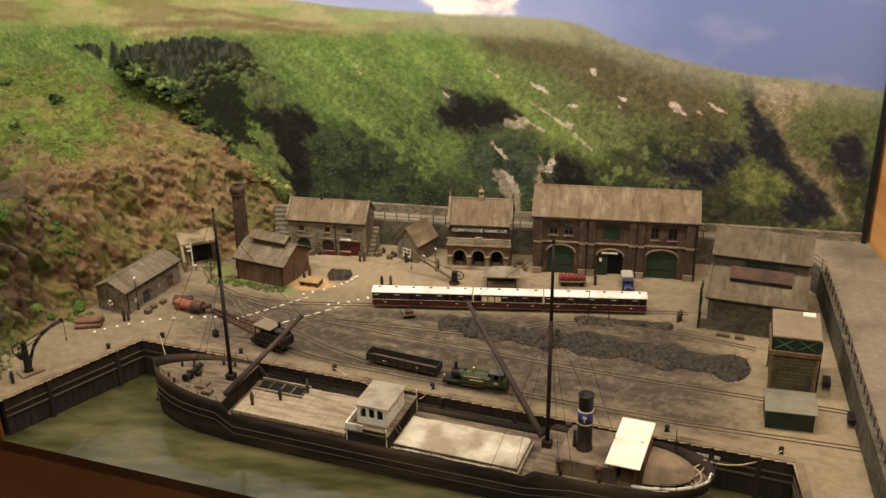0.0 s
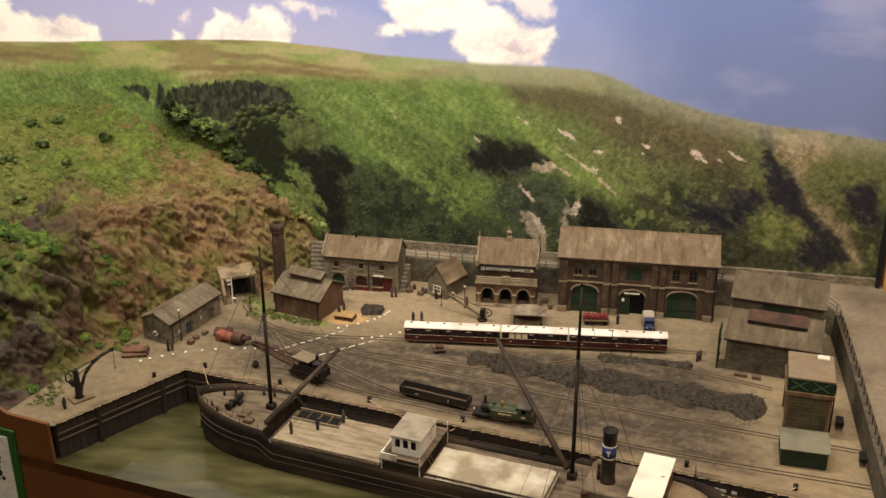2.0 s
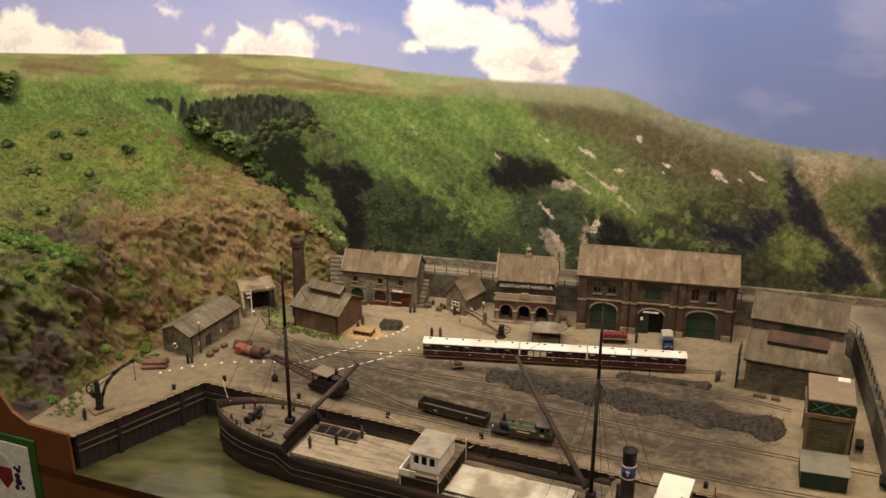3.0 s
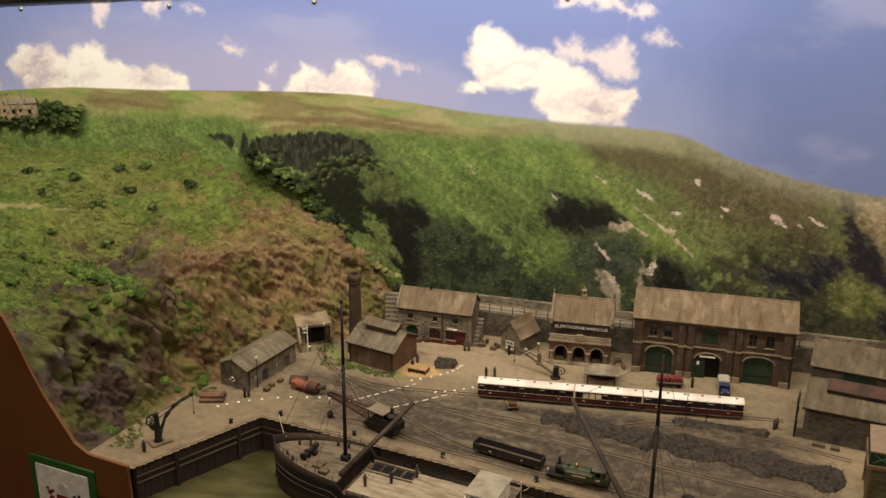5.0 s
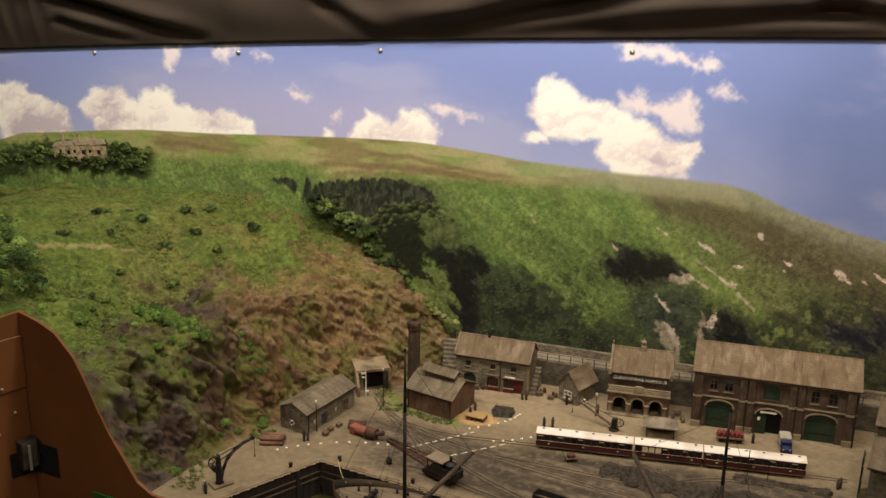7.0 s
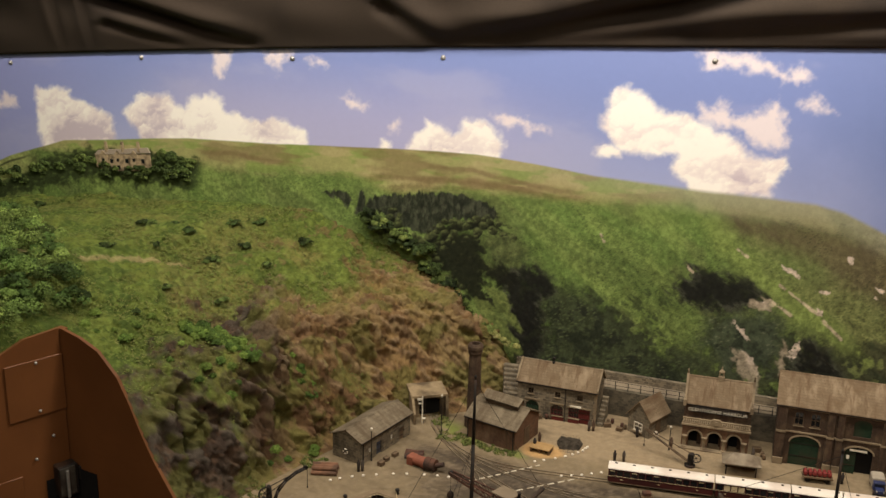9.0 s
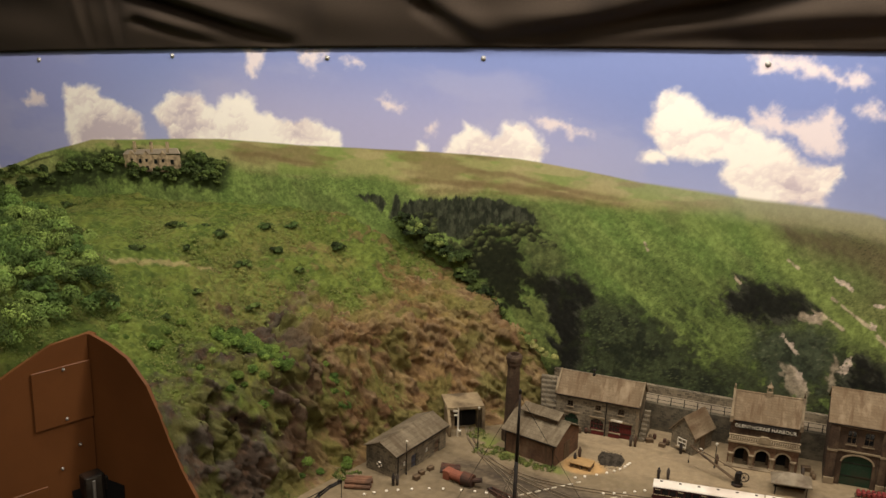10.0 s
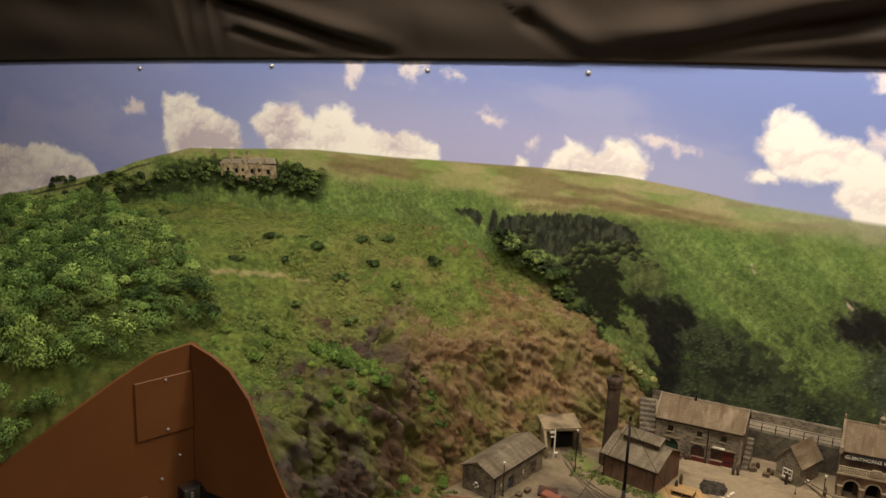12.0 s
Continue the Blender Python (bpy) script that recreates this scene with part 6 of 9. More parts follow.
def small_hut():
    ob = thing("stone_hut", "little stone weigh hut with steep slate roof", "hut", at(0.010, 1.394, -30) @ Matrix.Scale(1.2, 4))
    w, d, h, r = 0.040, 0.052, 0.034, 0.058
    # gable faces front: walls built with the ridge along y
    pts = [(0, 0), (w, 0), (w, h), (w / 2, r), (0, h)]
    part("wall", Shape().prism(pts, 0, 0.003), STONE, ob)
    part("wall", Shape().prism(pts, d - 0.003, d), STONE, ob)
    for x in (0, w - 0.003):
        part("wall", Shape().box(x, x + 0.003, 0.003, d - 0.003, 0, h), STONE, ob)
    window(ob, 0.012, 0.028, 0.008, 0.022, -0.0035, WHITE_PAINT, 1)
    k = (r - h) / (w / 2)
    o = 0.004
    roof = part("roof", Shape().prism([(-o, h - o * k), (w / 2, r), (w / 2, r + 0.002), (-o, h - o * k + 0.002)], -0.003, d + 0.003), SLATE, ob)
    part("slope", Shape().prism([(w + o, h - o * k), (w + o, h - o * k + 0.002), (w / 2, r + 0.002), (w / 2, r)], -0.003, d + 0.003), SLATE, roof)
    part("door", Shape().box(w - 0.001, w + 0.0006, 0.018, 0.032, 0.0, 0.026), TIMBER, ob)


def brick_hut():
    ob = thing("brick_hut", "red-brown brick shed with a raised roof ventilator", "shed", at(-0.281, 1.274, -18.6))
    w, d, h, r = 0.103, 0.090, 0.047, 0.070
    shell(ob, w, d, h, r, RED_BRICK)
    gable_roof(ob, 0, w, 0, d, h, r, 0.006, 0.002, GREY_SLATE)
    v = part("ventilator", Shape().box(0.018, 0.088, d / 2 - 0.012, d / 2 + 0.012, r - 0.006, r + 0.008), TIMBER, ob)
    part("vent_roof", Shape().prism([(d / 2 - 0.018, r + 0.006), (d / 2, r + 0.016), (d / 2 + 0.018, r + 0.006), (d / 2 + 0.018, r + 0.008), (d / 2, r + 0.018), (d / 2 - 0.018, r + 0.008)], 0.013, 0.093, "x"), GREY_SLATE, v)
    for k in range(3):
        part("louvre", Shape().box(0.02, 0.086, d / 2 - 0.0135, d / 2 - 0.012, r - 0.003 + 0.003 * k, r - 0.0016 + 0.003 * k), TIMBER, v)
    part("door", Shape().box(w - 0.0005, w + 0.0010, 0.035, 0.055, 0.0, 0.034), TIMBER, ob, "dark plank door")
    drainpipe(ob, 0.002, -0.003, h)
    drainpipe(ob, w - 0.002, -0.003, h)
    ch = thing("chimney_stack", "tall tapering brick boiler chimney with corbelled cap", "chimney", at(-0.282, 1.322, -18.6))
    part("shaft", Shape().turned([(0.0175, 0), (0.0175, 0.02), (0.0142, 0.024), (0.0118, 0.152)], (0, 0, 0), 8), BRICK, ch)
    part("cap", Shape().turned([(0.0120, 0.152), (0.0142, 0.155), (0.0142, 0.161), (0.0158, 0.163), (0.0158, 0.169), (0.0122, 0.173), (0.0085, 0.173), (0.0085, 0.164)], (0, 0, 0), 8), BRICK, ch)


def long_shed():
    ob = thing("long_shed", "low grey stone store shed with slate roof against the cliff", "shed", at(-0.437, 1.108, 71.0))
    w, d, h, r = 0.150, 0.066, 0.045, 0.060
    shell(ob, w, d, h, r, STONE, [(0.045, 0.060, 0.0, 0.026, 0), (0.022, 0.030, 0.014, 0.024, 0), (0.088, 0.096, 0.014, 0.024, 0), (0.115, 0.130, 0, 0.026, 0)])
    door(ob, 0.045, 0.060, 0.026, 0.0, surface("blue_grey_door", (52, 54, 62), (66, 68, 76), 60, 0.7, 0.1), 3)
    door(ob, 0.115, 0.130, 0.026, 0.0, TIMBER, 3)
    window(ob, 0.022, 0.030, 0.014, 0.024, 0.0, WHITE_PAINT, 1)
    window(ob, 0.088, 0.096, 0.014, 0.024, 0.0, WHITE_PAINT, 1)
    gable_roof(ob, 0, w, 0, d, h, r, 0.004, 0.002, GREY_SLATE)
    drainpipe(ob, 0.004, -0.002, h)


def tunnel():
    ob = thing("tunnel_portal", "pale concrete tunnel mouth with a flat projecting roof", "tunnel", at(-0.404, 1.316, 29))
    con = surface("pale_concrete", (128, 110, 82), (150, 131, 100), 70, 0.9, 0.6, (84, 70, 52), 26, 0.50)
    part("face", Shape().wall(0, 0.066, 0, 0.012, 0, 0.047, [(0.014, 0.058, 0.0, 0.041, 0.006)]), con, ob)
    part("lintel", Shape().box(0.010, 0.062, -0.003, 0.0, 0.041, 0.047, c=0.001), con, ob)
    part("roof_slab", Shape().prism([(-0.010, 0.046), (0.045, 0.049), (0.045, 0.054), (-0.010, 0.051)], -0.003, 0.069, "x"), con, ob)
    for x, reach in ((-0.004, -0.030), (0.065, -0.014)):
        part("side_wall", Shape().prism([(reach, 0.0), (0.012, 0.0), (0.012, 0.048), (-0.010, 0.048), (reach, 0.022)], x, x + 0.005, "x"), con, ob)
    for k, (x, z, w) in enumerate(((0.001, 0.006, 0.010), (0.003, 0.017, 0.008), (0.001, 0.028, 0.010), (0.060, 0.010, 0.005), (0.059, 0.026, 0.006))):
        part("stone", Shape().box(x, x + w, -0.0015, 0.0, z, z + 0.008, c=0.001), con, ob)
    # near-black block in place of the shade within the tunnel
    part("bore_shade", Shape().box(0.010, 0.062, 0.013, 0.060, 0.0005, 0.045), SHADE_BLACK, ob, "near-black block standing for the tunnel's shade")
    sg = thing("signal", "white railway signal post with two short arms", "signal", at(-0.379, 1.300, 20))
    part("post", Shape().rod((0, 0, 0), (0, 0, 0.058), 0.0017, 8, 0.0011), WHITE_PAINT, sg)
    part("arm", Shape().box(-0.010, 0.001, -0.0022, -0.0010, 0.050, 0.0545), WHITE_PAINT, sg)
    part("arm", Shape().box(-0.008, 0.001, -0.0022, -0.0010, 0.042, 0.045), WHITE_PAINT, sg)
    part("counterweight", Shape().rod((0.0, -0.003, 0.012), (0.006, -0.003, 0.012), 0.0022, 8), WHITE_PAINT, sg)
    part("ladder", Shape().tube([(0.003, 0.003, 0.0), (0.003, 0.002, 0.05)], 0.0005).tube([(0.006, 0.003, 0.0), (0.006, 0.002, 0.05)], 0.0005), IRON, sg)


def double_building():
    ob = thing("store_building", "dark stone store with a lean-to under two stepped roofs", "warehouse", at(0.585, 1.150, -13.0))
    w = 0.155
    part("wall", Shape().box(0, w, 0, 0.004, 0, 0.064), DARK_STONE, ob)
    part("wall", Shape().box(0, w, 0.056, 0.060, 0.060, 0.121), DARK_STONE, ob)
    for x in (0, w - 0.004):
        part("wall", Shape().prism([(0.004, 0), (0.150, 0), (0.150, 0.119), (0.105, 0.146), (0.060, 0.119), (0.056, 0.098), (0.004, 0.064)], x, x + 0.004, "x"), DARK_STONE, ob)
    part("wall", Shape().box(0.004, w - 0.004, 0.146, 0.150, 0, 0.119), DARK_STONE, ob)
    low = part("roof", Shape().prism([(-0.006, 0.0620), (0.0558, 0.096), (0.0558, 0.0985), (-0.006, 0.0645)], -0.004, w + 0.004, "x"), DARK_SLATE, ob)
    top = part("roof", Shape().prism([(0.052, 0.117), (0.105, 0.149), (0.158, 0.117), (0.158, 0.1195), (0.105, 0.1515), (0.052, 0.1195)], -0.004, w + 0.004, "x"), DARK_SLATE, ob)
    part("gutter", Shape().box(-0.004, w + 0.004, 0.0505, 0.052, 0.1165, 0.1185), IRON, top)
    part("gutter", Shape().box(-0.004, w + 0.004, -0.0075, -0.006, 0.0615, 0.0635), IRON, low)
    for x in (-0.005, w + 0.002):
        part("verge", Shape().prism([(-0.008, 0.062), (0.056, 0.0975), (0.056, 0.1015), (-0.008, 0.066)], x, x + 0.003, "x"), DARK_SLATE, low)
        part("verge", Shape().prism([(0.05, 0.1165), (0.105, 0.150), (0.16, 0.1165), (0.16, 0.1205), (0.105, 0.154), (0.05, 0.1205)], x, x + 0.003, "x"), DARK_SLATE, top)
    part("window", Shape().box(0.052, 0.108, 0.0535, 0.056, 0.103, 0.111), GREEN_PAINT, ob, "long low green-framed window")
    part("canopy", Shape().prism([(0.028, 0.089), (0.052, 0.101), (0.052, 0.1028), (0.028, 0.0908)], 0.030, 0.132, "x"), surface("rusty_tin", (74, 52, 40), (88, 62, 48), 60, 0.85, 0.2, (60, 46, 37), 40, 0.5), ob, "rusty red tin canopy")
    part("canopy_edge", Shape().box(0.030, 0.132, 0.0268, 0.028, 0.0855, 0.0908), IRON, ob)
    g = thing("green_gate", "tall dark green plank gate standing open", "gate", at(0.572, 1.150, 78))
    for k in range(5):
        part("plank", Shape().box(0.007 * k, 0.007 * k + 0.0067, 0, 0.002, 0.0005, 0.078), GREEN_PAINT, g)
    for z in (0.012, 0.040, 0.068):
        part("ledge", Shape().box(0, 0.035, -0.0015, 0.0, z, z + 0.004), GREEN_PAINT, g)


def water_tower():
    ob = thing("water_tower", "weathered brick water tower carrying a green panelled iron tank", "water tower", at(0.656, 0.950, -9.0))
    w, d = 0.070, 0.086
    b = part("base", Shape().box(0.003, w - 0.003, 0.003, d - 0.003, 0, 0.070), masonry("mossy_boards", (104, 96, 70), (88, 82, 60), (66, 60, 45), 0.03, 0.006, stain=(58, 54, 40)), ob)
    for x in (0.0, w - 0.005):
        for y in (0.0, d - 0.005):
            part("corner_post", Shape().box(x, x + 0.005, y, y + 0.005, 0.0, 0.070, c=0.0005), surface("cream_rusty", (122, 104, 74), (98, 76, 50), 90, 0.8, 0.3, (92, 60, 36), 40), ob)
    band = bpy.data.materials["cream_rusty"]
    part("girder", Shape().box(-0.003, w + 0.003, -0.003, d + 0.003, 0.070, 0.0775, c=0.0006), band, ob, "rust-streaked cream girder")
    t = part("tank", Shape().box(0.0, w, 0.0, d, 0.0775, 0.100), GREEN_PAINT, ob, "dark green iron tank")
    for k in range(2):
        x0, x1 = 0.002 + k * 0.0335, 0.0335 + k * 0.0335
        part("rib", Shape().box(x0 - 0.002, x0 + 0.001, -0.0015, 0, 0.0785, 0.0995), GREEN_PAINT, t)
        for a, c in (((x0 + 0.003, 0.081), (x1 - 0.003, 0.097)), ((x0 + 0.003, 0.097), (x1 - 0.003, 0.081))):
            part("brace", Shape().rod((a[0], -0.0006, a[1]), (c[0], -0.0006, c[1]), 0.0009, 6), surface("faded_green", (60, 92, 60), (72, 104, 70), 60, 0.7, 0.1) if "faded_green" not in bpy.data.materials else bpy.data.materials["faded_green"], t)
    part("rib", Shape().box(w - 0.002, w + 0.001, -0.0015, 0, 0.0785, 0.0995), GREEN_PAINT, t)
    part("lid", Shape().box(-0.001, w + 0.001, -0.002, d + 0.002, 0.100, 0.1030, c=0.0006), surface("pale_lid", (118, 102, 80), (134, 117, 93), 80, 0.9, 0.2, (118, 100, 78), 18), ob)
    part("hatch", Shape().box(0.045, 0.064, 0.070, 0.084, 0.103, 0.1045, c=0.0004), WHITE_PAINT, ob)
    part("pipe", Shape().tube([(w + 0.004, 0.02, 0.0), (w + 0.004, 0.02, 0.085), (w, 0.02, 0.09)], 0.0014), IRON, ob)
    g = thing("green_hut", "small dark green hut with a grey felt roof", "hut", at(0.639, 0.853, -6.5))
    part("wall", Shape().box(0, 0.068, 0, 0.058, 0, 0.030), GREEN_PAINT, g)
    for k in range(9):
        part("batten", Shape().box(0.0072 * k + 0.004, 0.0072 * k + 0.0050, -0.0006, 0, 0.001, 0.029), GREEN_PAINT, g)
    part("roof", Shape().prism([(-0.003, 0.0295), (0.029, 0.038), (0.061, 0.0295), (0.061, 0.031), (0.029, 0.0398), (-0.003, 0.031)], -0.003, 0.071, "x"), surface("grey_felt", (112, 108, 88), (128, 122, 100), 70, 0.9, 0.2, (96, 92, 76), 18), g)


goods_shed()
stone_house()
hill_steps()
station()
small_hut()
brick_hut()
long_shed()
tunnel()
double_building()
water_tower()

# ---- the steamer ----
SHIP = at(-0.325, 0.940, -13.87)
HULL = surface("black_hull_paint", (34, 30, 25), (52, 45, 37), 50, 0.85, 0.2, (78, 62, 47), 18, 0.56, stretch=(0.3, 1, 1.6), spec=0.12)
DECK = surface("worn_deck", (98, 84, 64), (120, 104, 81), 60, 0.85, 0.25, (76, 63, 48), 22, 0.54, stretch=(1, 5, 1))
HATCH = surface("pale_hatch_boards", (142, 126, 100), (160, 143, 115), 40, 0.85, 0.2, (116, 99, 76), 16, vary=0.08, stretch=(1, 6, 1))
TARP = surface("bleached_tarpaulin", (178, 164, 136), (208, 197, 172), 26, 0.8, 0.3, (144, 128, 102), 20, 0.50)
CANVAS = surface("clean_canvas", (222, 212, 188), (236, 228, 206), 40, 0.8, 0.15, (214, 204, 176), 14)
HULL_LINE = surface("rubbed_edge", (76, 67, 55), (98, 86, 70), 60, 0.7, 0.1)
# lighter than WHITE_PAINT to make up for weak light on the wheelhouse faces
LIFTED_WHITE = surface("wheelhouse_white", (226, 220, 204), (238, 233, 218), 70, 0.6, 0.1, (176, 162, 134), 60, 0.62)
BOOM = surface("dark_spar", (58, 46, 36), (74, 60, 46), 60, 0.8, 0.2, (44, 36, 30), 20)
L_SHIP = 0.905


def half_beam(s):
    if s < 0.15:
        return 0.0615 * (1 - (1 - s / 0.15) ** 2.1) ** 0.75 + 0.0006
    if s > 0.80:
        return 0.0615 * math.sqrt(max(0.0, 1 - ((s - 0.80) / (L_SHIP - 0.80)) ** 2.3)) + 0.0006
    return 0.0621


def sheer(s):
    """Height of the hull's upper edge."""
    bow = 0.014 * (1 - s / 0.16) + 0.001 if s < 0.16 else None
    if bow is not None:
        return bow
    if s < 0.176:
        return 0.001 - (s - 0.16) / 0.016 * 0.020
    if s < 0.648:
        return -0.019
    if s < 0.664:
        return -0.019 + (s - 0.648) / 0.016 * 0.013
    return -0.006 + 0.010 * ((s - 0.664) / 0.24) ** 2


def steamer():
    ob = thing("steamer", "black-hulled coasting steamer moored at the quay with two masts", "ship", SHIP)
    st = [0.0, 0.004, 0.010, 0.02, 0.035, 0.055, 0.08, 0.11, 0.145, 0.16, 0.168, 0.176, 0.25, 0.35, 0.45, 0.55, 0.648, 0.656, 0.664, 0.72, 0.78, 0.82, 0.85, 0.87, 0.885, 0.896, 0.902, 0.905]
    v, f = [], []
    n = 7
    for s in st:
        b, top = half_beam(s), sheer(s)
        for side in (-1, 1):
            for k in range(n):
                t = k / (n - 1)
                z = -0.078 + (top + 0.078) * t
                wl = 0.90 + 0.10 * t ** 0.6 if s < 0.15 else (0.45 + 0.55 * t ** 0.8 if s > 0.84 else 0.97 + 0.03 * t)
                shift = 0.004 * (1 - t) if s < 0.02 else (-0.035 * (1 - t) ** 1.4 * max(0, (s - 0.8) / 0.105) if s > 0.8 else 0)
                v.append((s + shift, side * b * wl, z))
    m = 2 * n
    for i in range(len(st) - 1):
        for side in (0, 1):
            for k in range(n - 1):
                a = i * m + side * n + k
                q = (a, a + m, a + m + 1, a + 1)
                f.append(q if side == 0 else q[::-1])
    for k in range(n - 1):
        f.append((k, k + 1, n + k + 1, n + k))
        e = (len(st) - 1) * m
        f.append((e + k, e + n + k, e + n + k + 1, e + k + 1))
    s = Shape()
    s.v, s.f = v, f
    hull = part("hull", s, HULL, ob, smooth=True)
    md = hull.modifiers.new("plating", "SOLIDIFY")
    md.thickness, md.offset = 0.0016, -1
    for drop, r in ((0.020, 0.0011), (0.032, 0.0009)):
        for side in (-1, 1):
            pts = [(x, side * (half_beam(x) + 0.0004) * (0.985 if x < 0.15 else 1), min(sheer(x), 0.0) - drop) for x in [0.02, 0.035, 0.055, 0.08, 0.11, 0.15, 0.18, 0.3, 0.5, 0.65, 0.72, 0.80, 0.84]]
            part("rubbing_strake", Shape().tube(pts, r * 0.7, 6), HULL_LINE, ob)

    def deck(name, a, b, drop, material, k=14):
        xs = [a + (b - a) * i / k for i in range(k + 1)]
        up = [(x, half_beam(x) - 0.0022) for x in xs]
        zs = min(sheer(x) for x in xs) - drop
        pts = [(x, -w) for x, w in up] + [(x, w) for x, w in up[::-1]]
        return part(name, Shape().prism(pts, zs - 0.002, zs, "z"), material, ob), zs

    _, zf = deck("forecastle_deck", 0.006, 0.160, 0.003, DECK)
    part("bulkhead", Shape().box(0.157, 0.160, -0.058, 0.058, -0.030, zf - 0.001), HULL, ob)
    _, zm = deck("main_deck", 0.158, 0.664, 0.010, DECK)
    _, zp = deck("poop_deck", 0.656, 0.900, 0.004, DECK)
    part("bulkhead", Shape().box(0.656, 0.659, -0.058, 0.058, -0.030, zp - 0.001), HULL, ob)
    # hold covers
    c1 = part("coaming", Shape().box(0.172, 0.368, -0.052, 0.050, zm, -0.0205, c=0.0008), TIMBER, ob)
    for i in range(9):
        for j in range(3):
            if i < 4 and j == 2:
                continue
            a, w = 0.174 + 0.0214 * i, -0.050 + 0.033 * j
            part("hatch_board", Shape().box(a + 0.00008, a + 0.02132, w + 0.0002, w + 0.0328, -0.0205, -0.0180 - 0.00025 * ((i * 7 + j * 3) % 3), c=0.0001), HATCH, c1)
    # flat near-black plate stands for the shade down in the hold
    part("hold_shade", Shape().box(0.178, 0.256, 0.019, 0.047, -0.0204, -0.0199), SHADE_BLACK, c1, "near-black plate standing for the open hold's shade")
    for a in (0.176, 0.196, 0.216, 0.236, 0.256):
        part("hatch_beam", Shape().box(a, a + 0.003, 0.016, 0.050, -0.0200, -0.0170), TIMBER, c1)
    for w in (0.0165, 0.0475):
        part("hatch_beam", Shape().box(0.174, 0.262, w, w + 0.0025, -0.0199, -0.0150), HATCH, c1)
    s = Shape()
    nx, ny = 36, 16
    for j in range(ny + 1):
        for i in range(nx + 1):
            x, w = 0.444 + 0.196 * i / nx, -0.054 + 0.084 * j / ny
            edge = min(i, nx - i, j, ny - j)
            z = -0.0145 + 0.0009 * math.sin(21 * x * 6.28 / 1.3 + 9 * w * 20) * math.sin(w * 190 + x * 40) - (0.0075 if edge == 0 else 0)
            s.v.append((x, w, z))
    s.f = [(j * (nx + 1) + i, j * (nx + 1) + i + 1, (j + 1) * (nx + 1) + i + 1, (j + 1) * (nx + 1) + i) for j in range(ny) for i in range(nx)]
    part("coaming", Shape().box(0.446, 0.638, -0.052, 0.028, zm, -0.0165), TIMBER, ob)
    part("tarpaulin", s, TARP, ob, "bleached stained tarpaulin hatch cover", True)
    # bridge
    part("bridge_base", Shape().box(0.374, 0.440, -0.060, 0.060, zm, -0.003, c=0.001), HULL, ob)
    part("bridge_deck", Shape().box(0.372, 0.442, -0.061, 0.061, -0.003, -0.001), DECK, ob)
    wh = part("wheelhouse", Shape().wall(-0.038, 0.030, 0, 0.002, -0.001, 0.030, [(-0.034, -0.025, 0.014, 0.025, 0), (-0.021, -0.012, 0.014, 0.025, 0), (-0.006, 0.004, 0.014, 0.025, 0), (0.010, 0.020, 0.014, 0.025, 0)]), WHITE_PAINT, ob, "white wheelhouse")
    wh.matrix_local = Matrix.Translation((0.384, 0, 0)) @ Matrix(((0, 1, 0, 0), (1, 0, 0, 0), (0, 0, 1, 0), (0, 0, 0, 1)))
    part("side", Shape().wall(0.386, 0.432, -0.038, -0.036, -0.001, 0.030, [(0.3895, 0.3985, 0.010, 0.0255, 0), (0.4030, 0.4120, 0.010, 0.0255, 0), (0.4165, 0.4255, 0.010, 0.0255, 0)]), LIFTED_WHITE, ob, "white wheelhouse side")
    part("side", Shape().box(0.386, 0.432, 0.028, 0.030, -0.001, 0.030), LIFTED_WHITE, ob, "white wheelhouse side")
    part("side", Shape().box(0.430, 0.432, -0.036, 0.028, -0.001, 0.030), LIFTED_WHITE, ob, "white wheelhouse back")
    # near-black block puts shade behind the wheelhouse windows
    part("inside", Shape().box(0.390, 0.428, -0.033, 0.026, -0.0005, 0.028), SHADE_BLACK, ob)
    part("roof", Shape().box(0.380, 0.436, -0.041, 0.033, 0.030, 0.0318, c=0.0008), surface("grey_canvas_roof", (136, 126, 106), (158, 146, 124), 50, 0.85, 0.2, (116, 102, 80), 26), ob, "weathered grey canvas roof")
    part("dodger", Shape().box(0.374, 0.3765, -0.060, 0.060, -0.001, 0.010), WHITE_PAINT, ob, "white bridge dodger")
    for w in (-0.060, 0.0585):
        part("dodger", Shape().box(0.3765, 0.402, w, w + 0.0015, -0.001, 0.010), WHITE_PAINT, ob, "white bridge dodger")
        part("bridge_side", Shape().box(0.402, 0.440, w, w + 0.0015, -0.001, 0.004), HULL, ob)
    for x in (0.376, 0.440):
        for w in (-0.0595, 0.0595):
            part("stanchion", Shape().rod((x, w, -0.028), (x, w, 0.010), 0.0012, 6), WHITE_PAINT, ob)
    part("ladder", Shape().tube([(0.441, -0.030, -0.001), (0.455, -0.030, -0.027)], 0.0007).tube([(0.441, -0.020, -0.001), (0.455, -0.020, -0.027)], 0.0007), TIMBER, ob)
    # masts, derricks, rigging
    for x, w, z0, z1 in ((0.139, 0.010, zf, 0.290), (0.662, 0.019, zp, 0.310)):
        mast = part("mast", Shape().rod((x, w, z0), (x, w, z1 * 0.62), 0.0034, 12, 0.0028).rod((x, w, z1 * 0.62), (x, w, z1), 0.0028, 12, 0.0016), IRON, ob, smooth=True)
        part("crosstree", Shape().rod((x, w - 0.010, z1 * 0.40), (x, w + 0.010, z1 * 0.40), 0.0010, 6), IRON, mast)
        part("masthead_lamp", Shape().turned([(0.0016, 0), (0.0022, 0.002), (0.0022, 0.005), (0.0008, 0.007)], (x, w, z1 - 0.002), 8), IRON, mast)
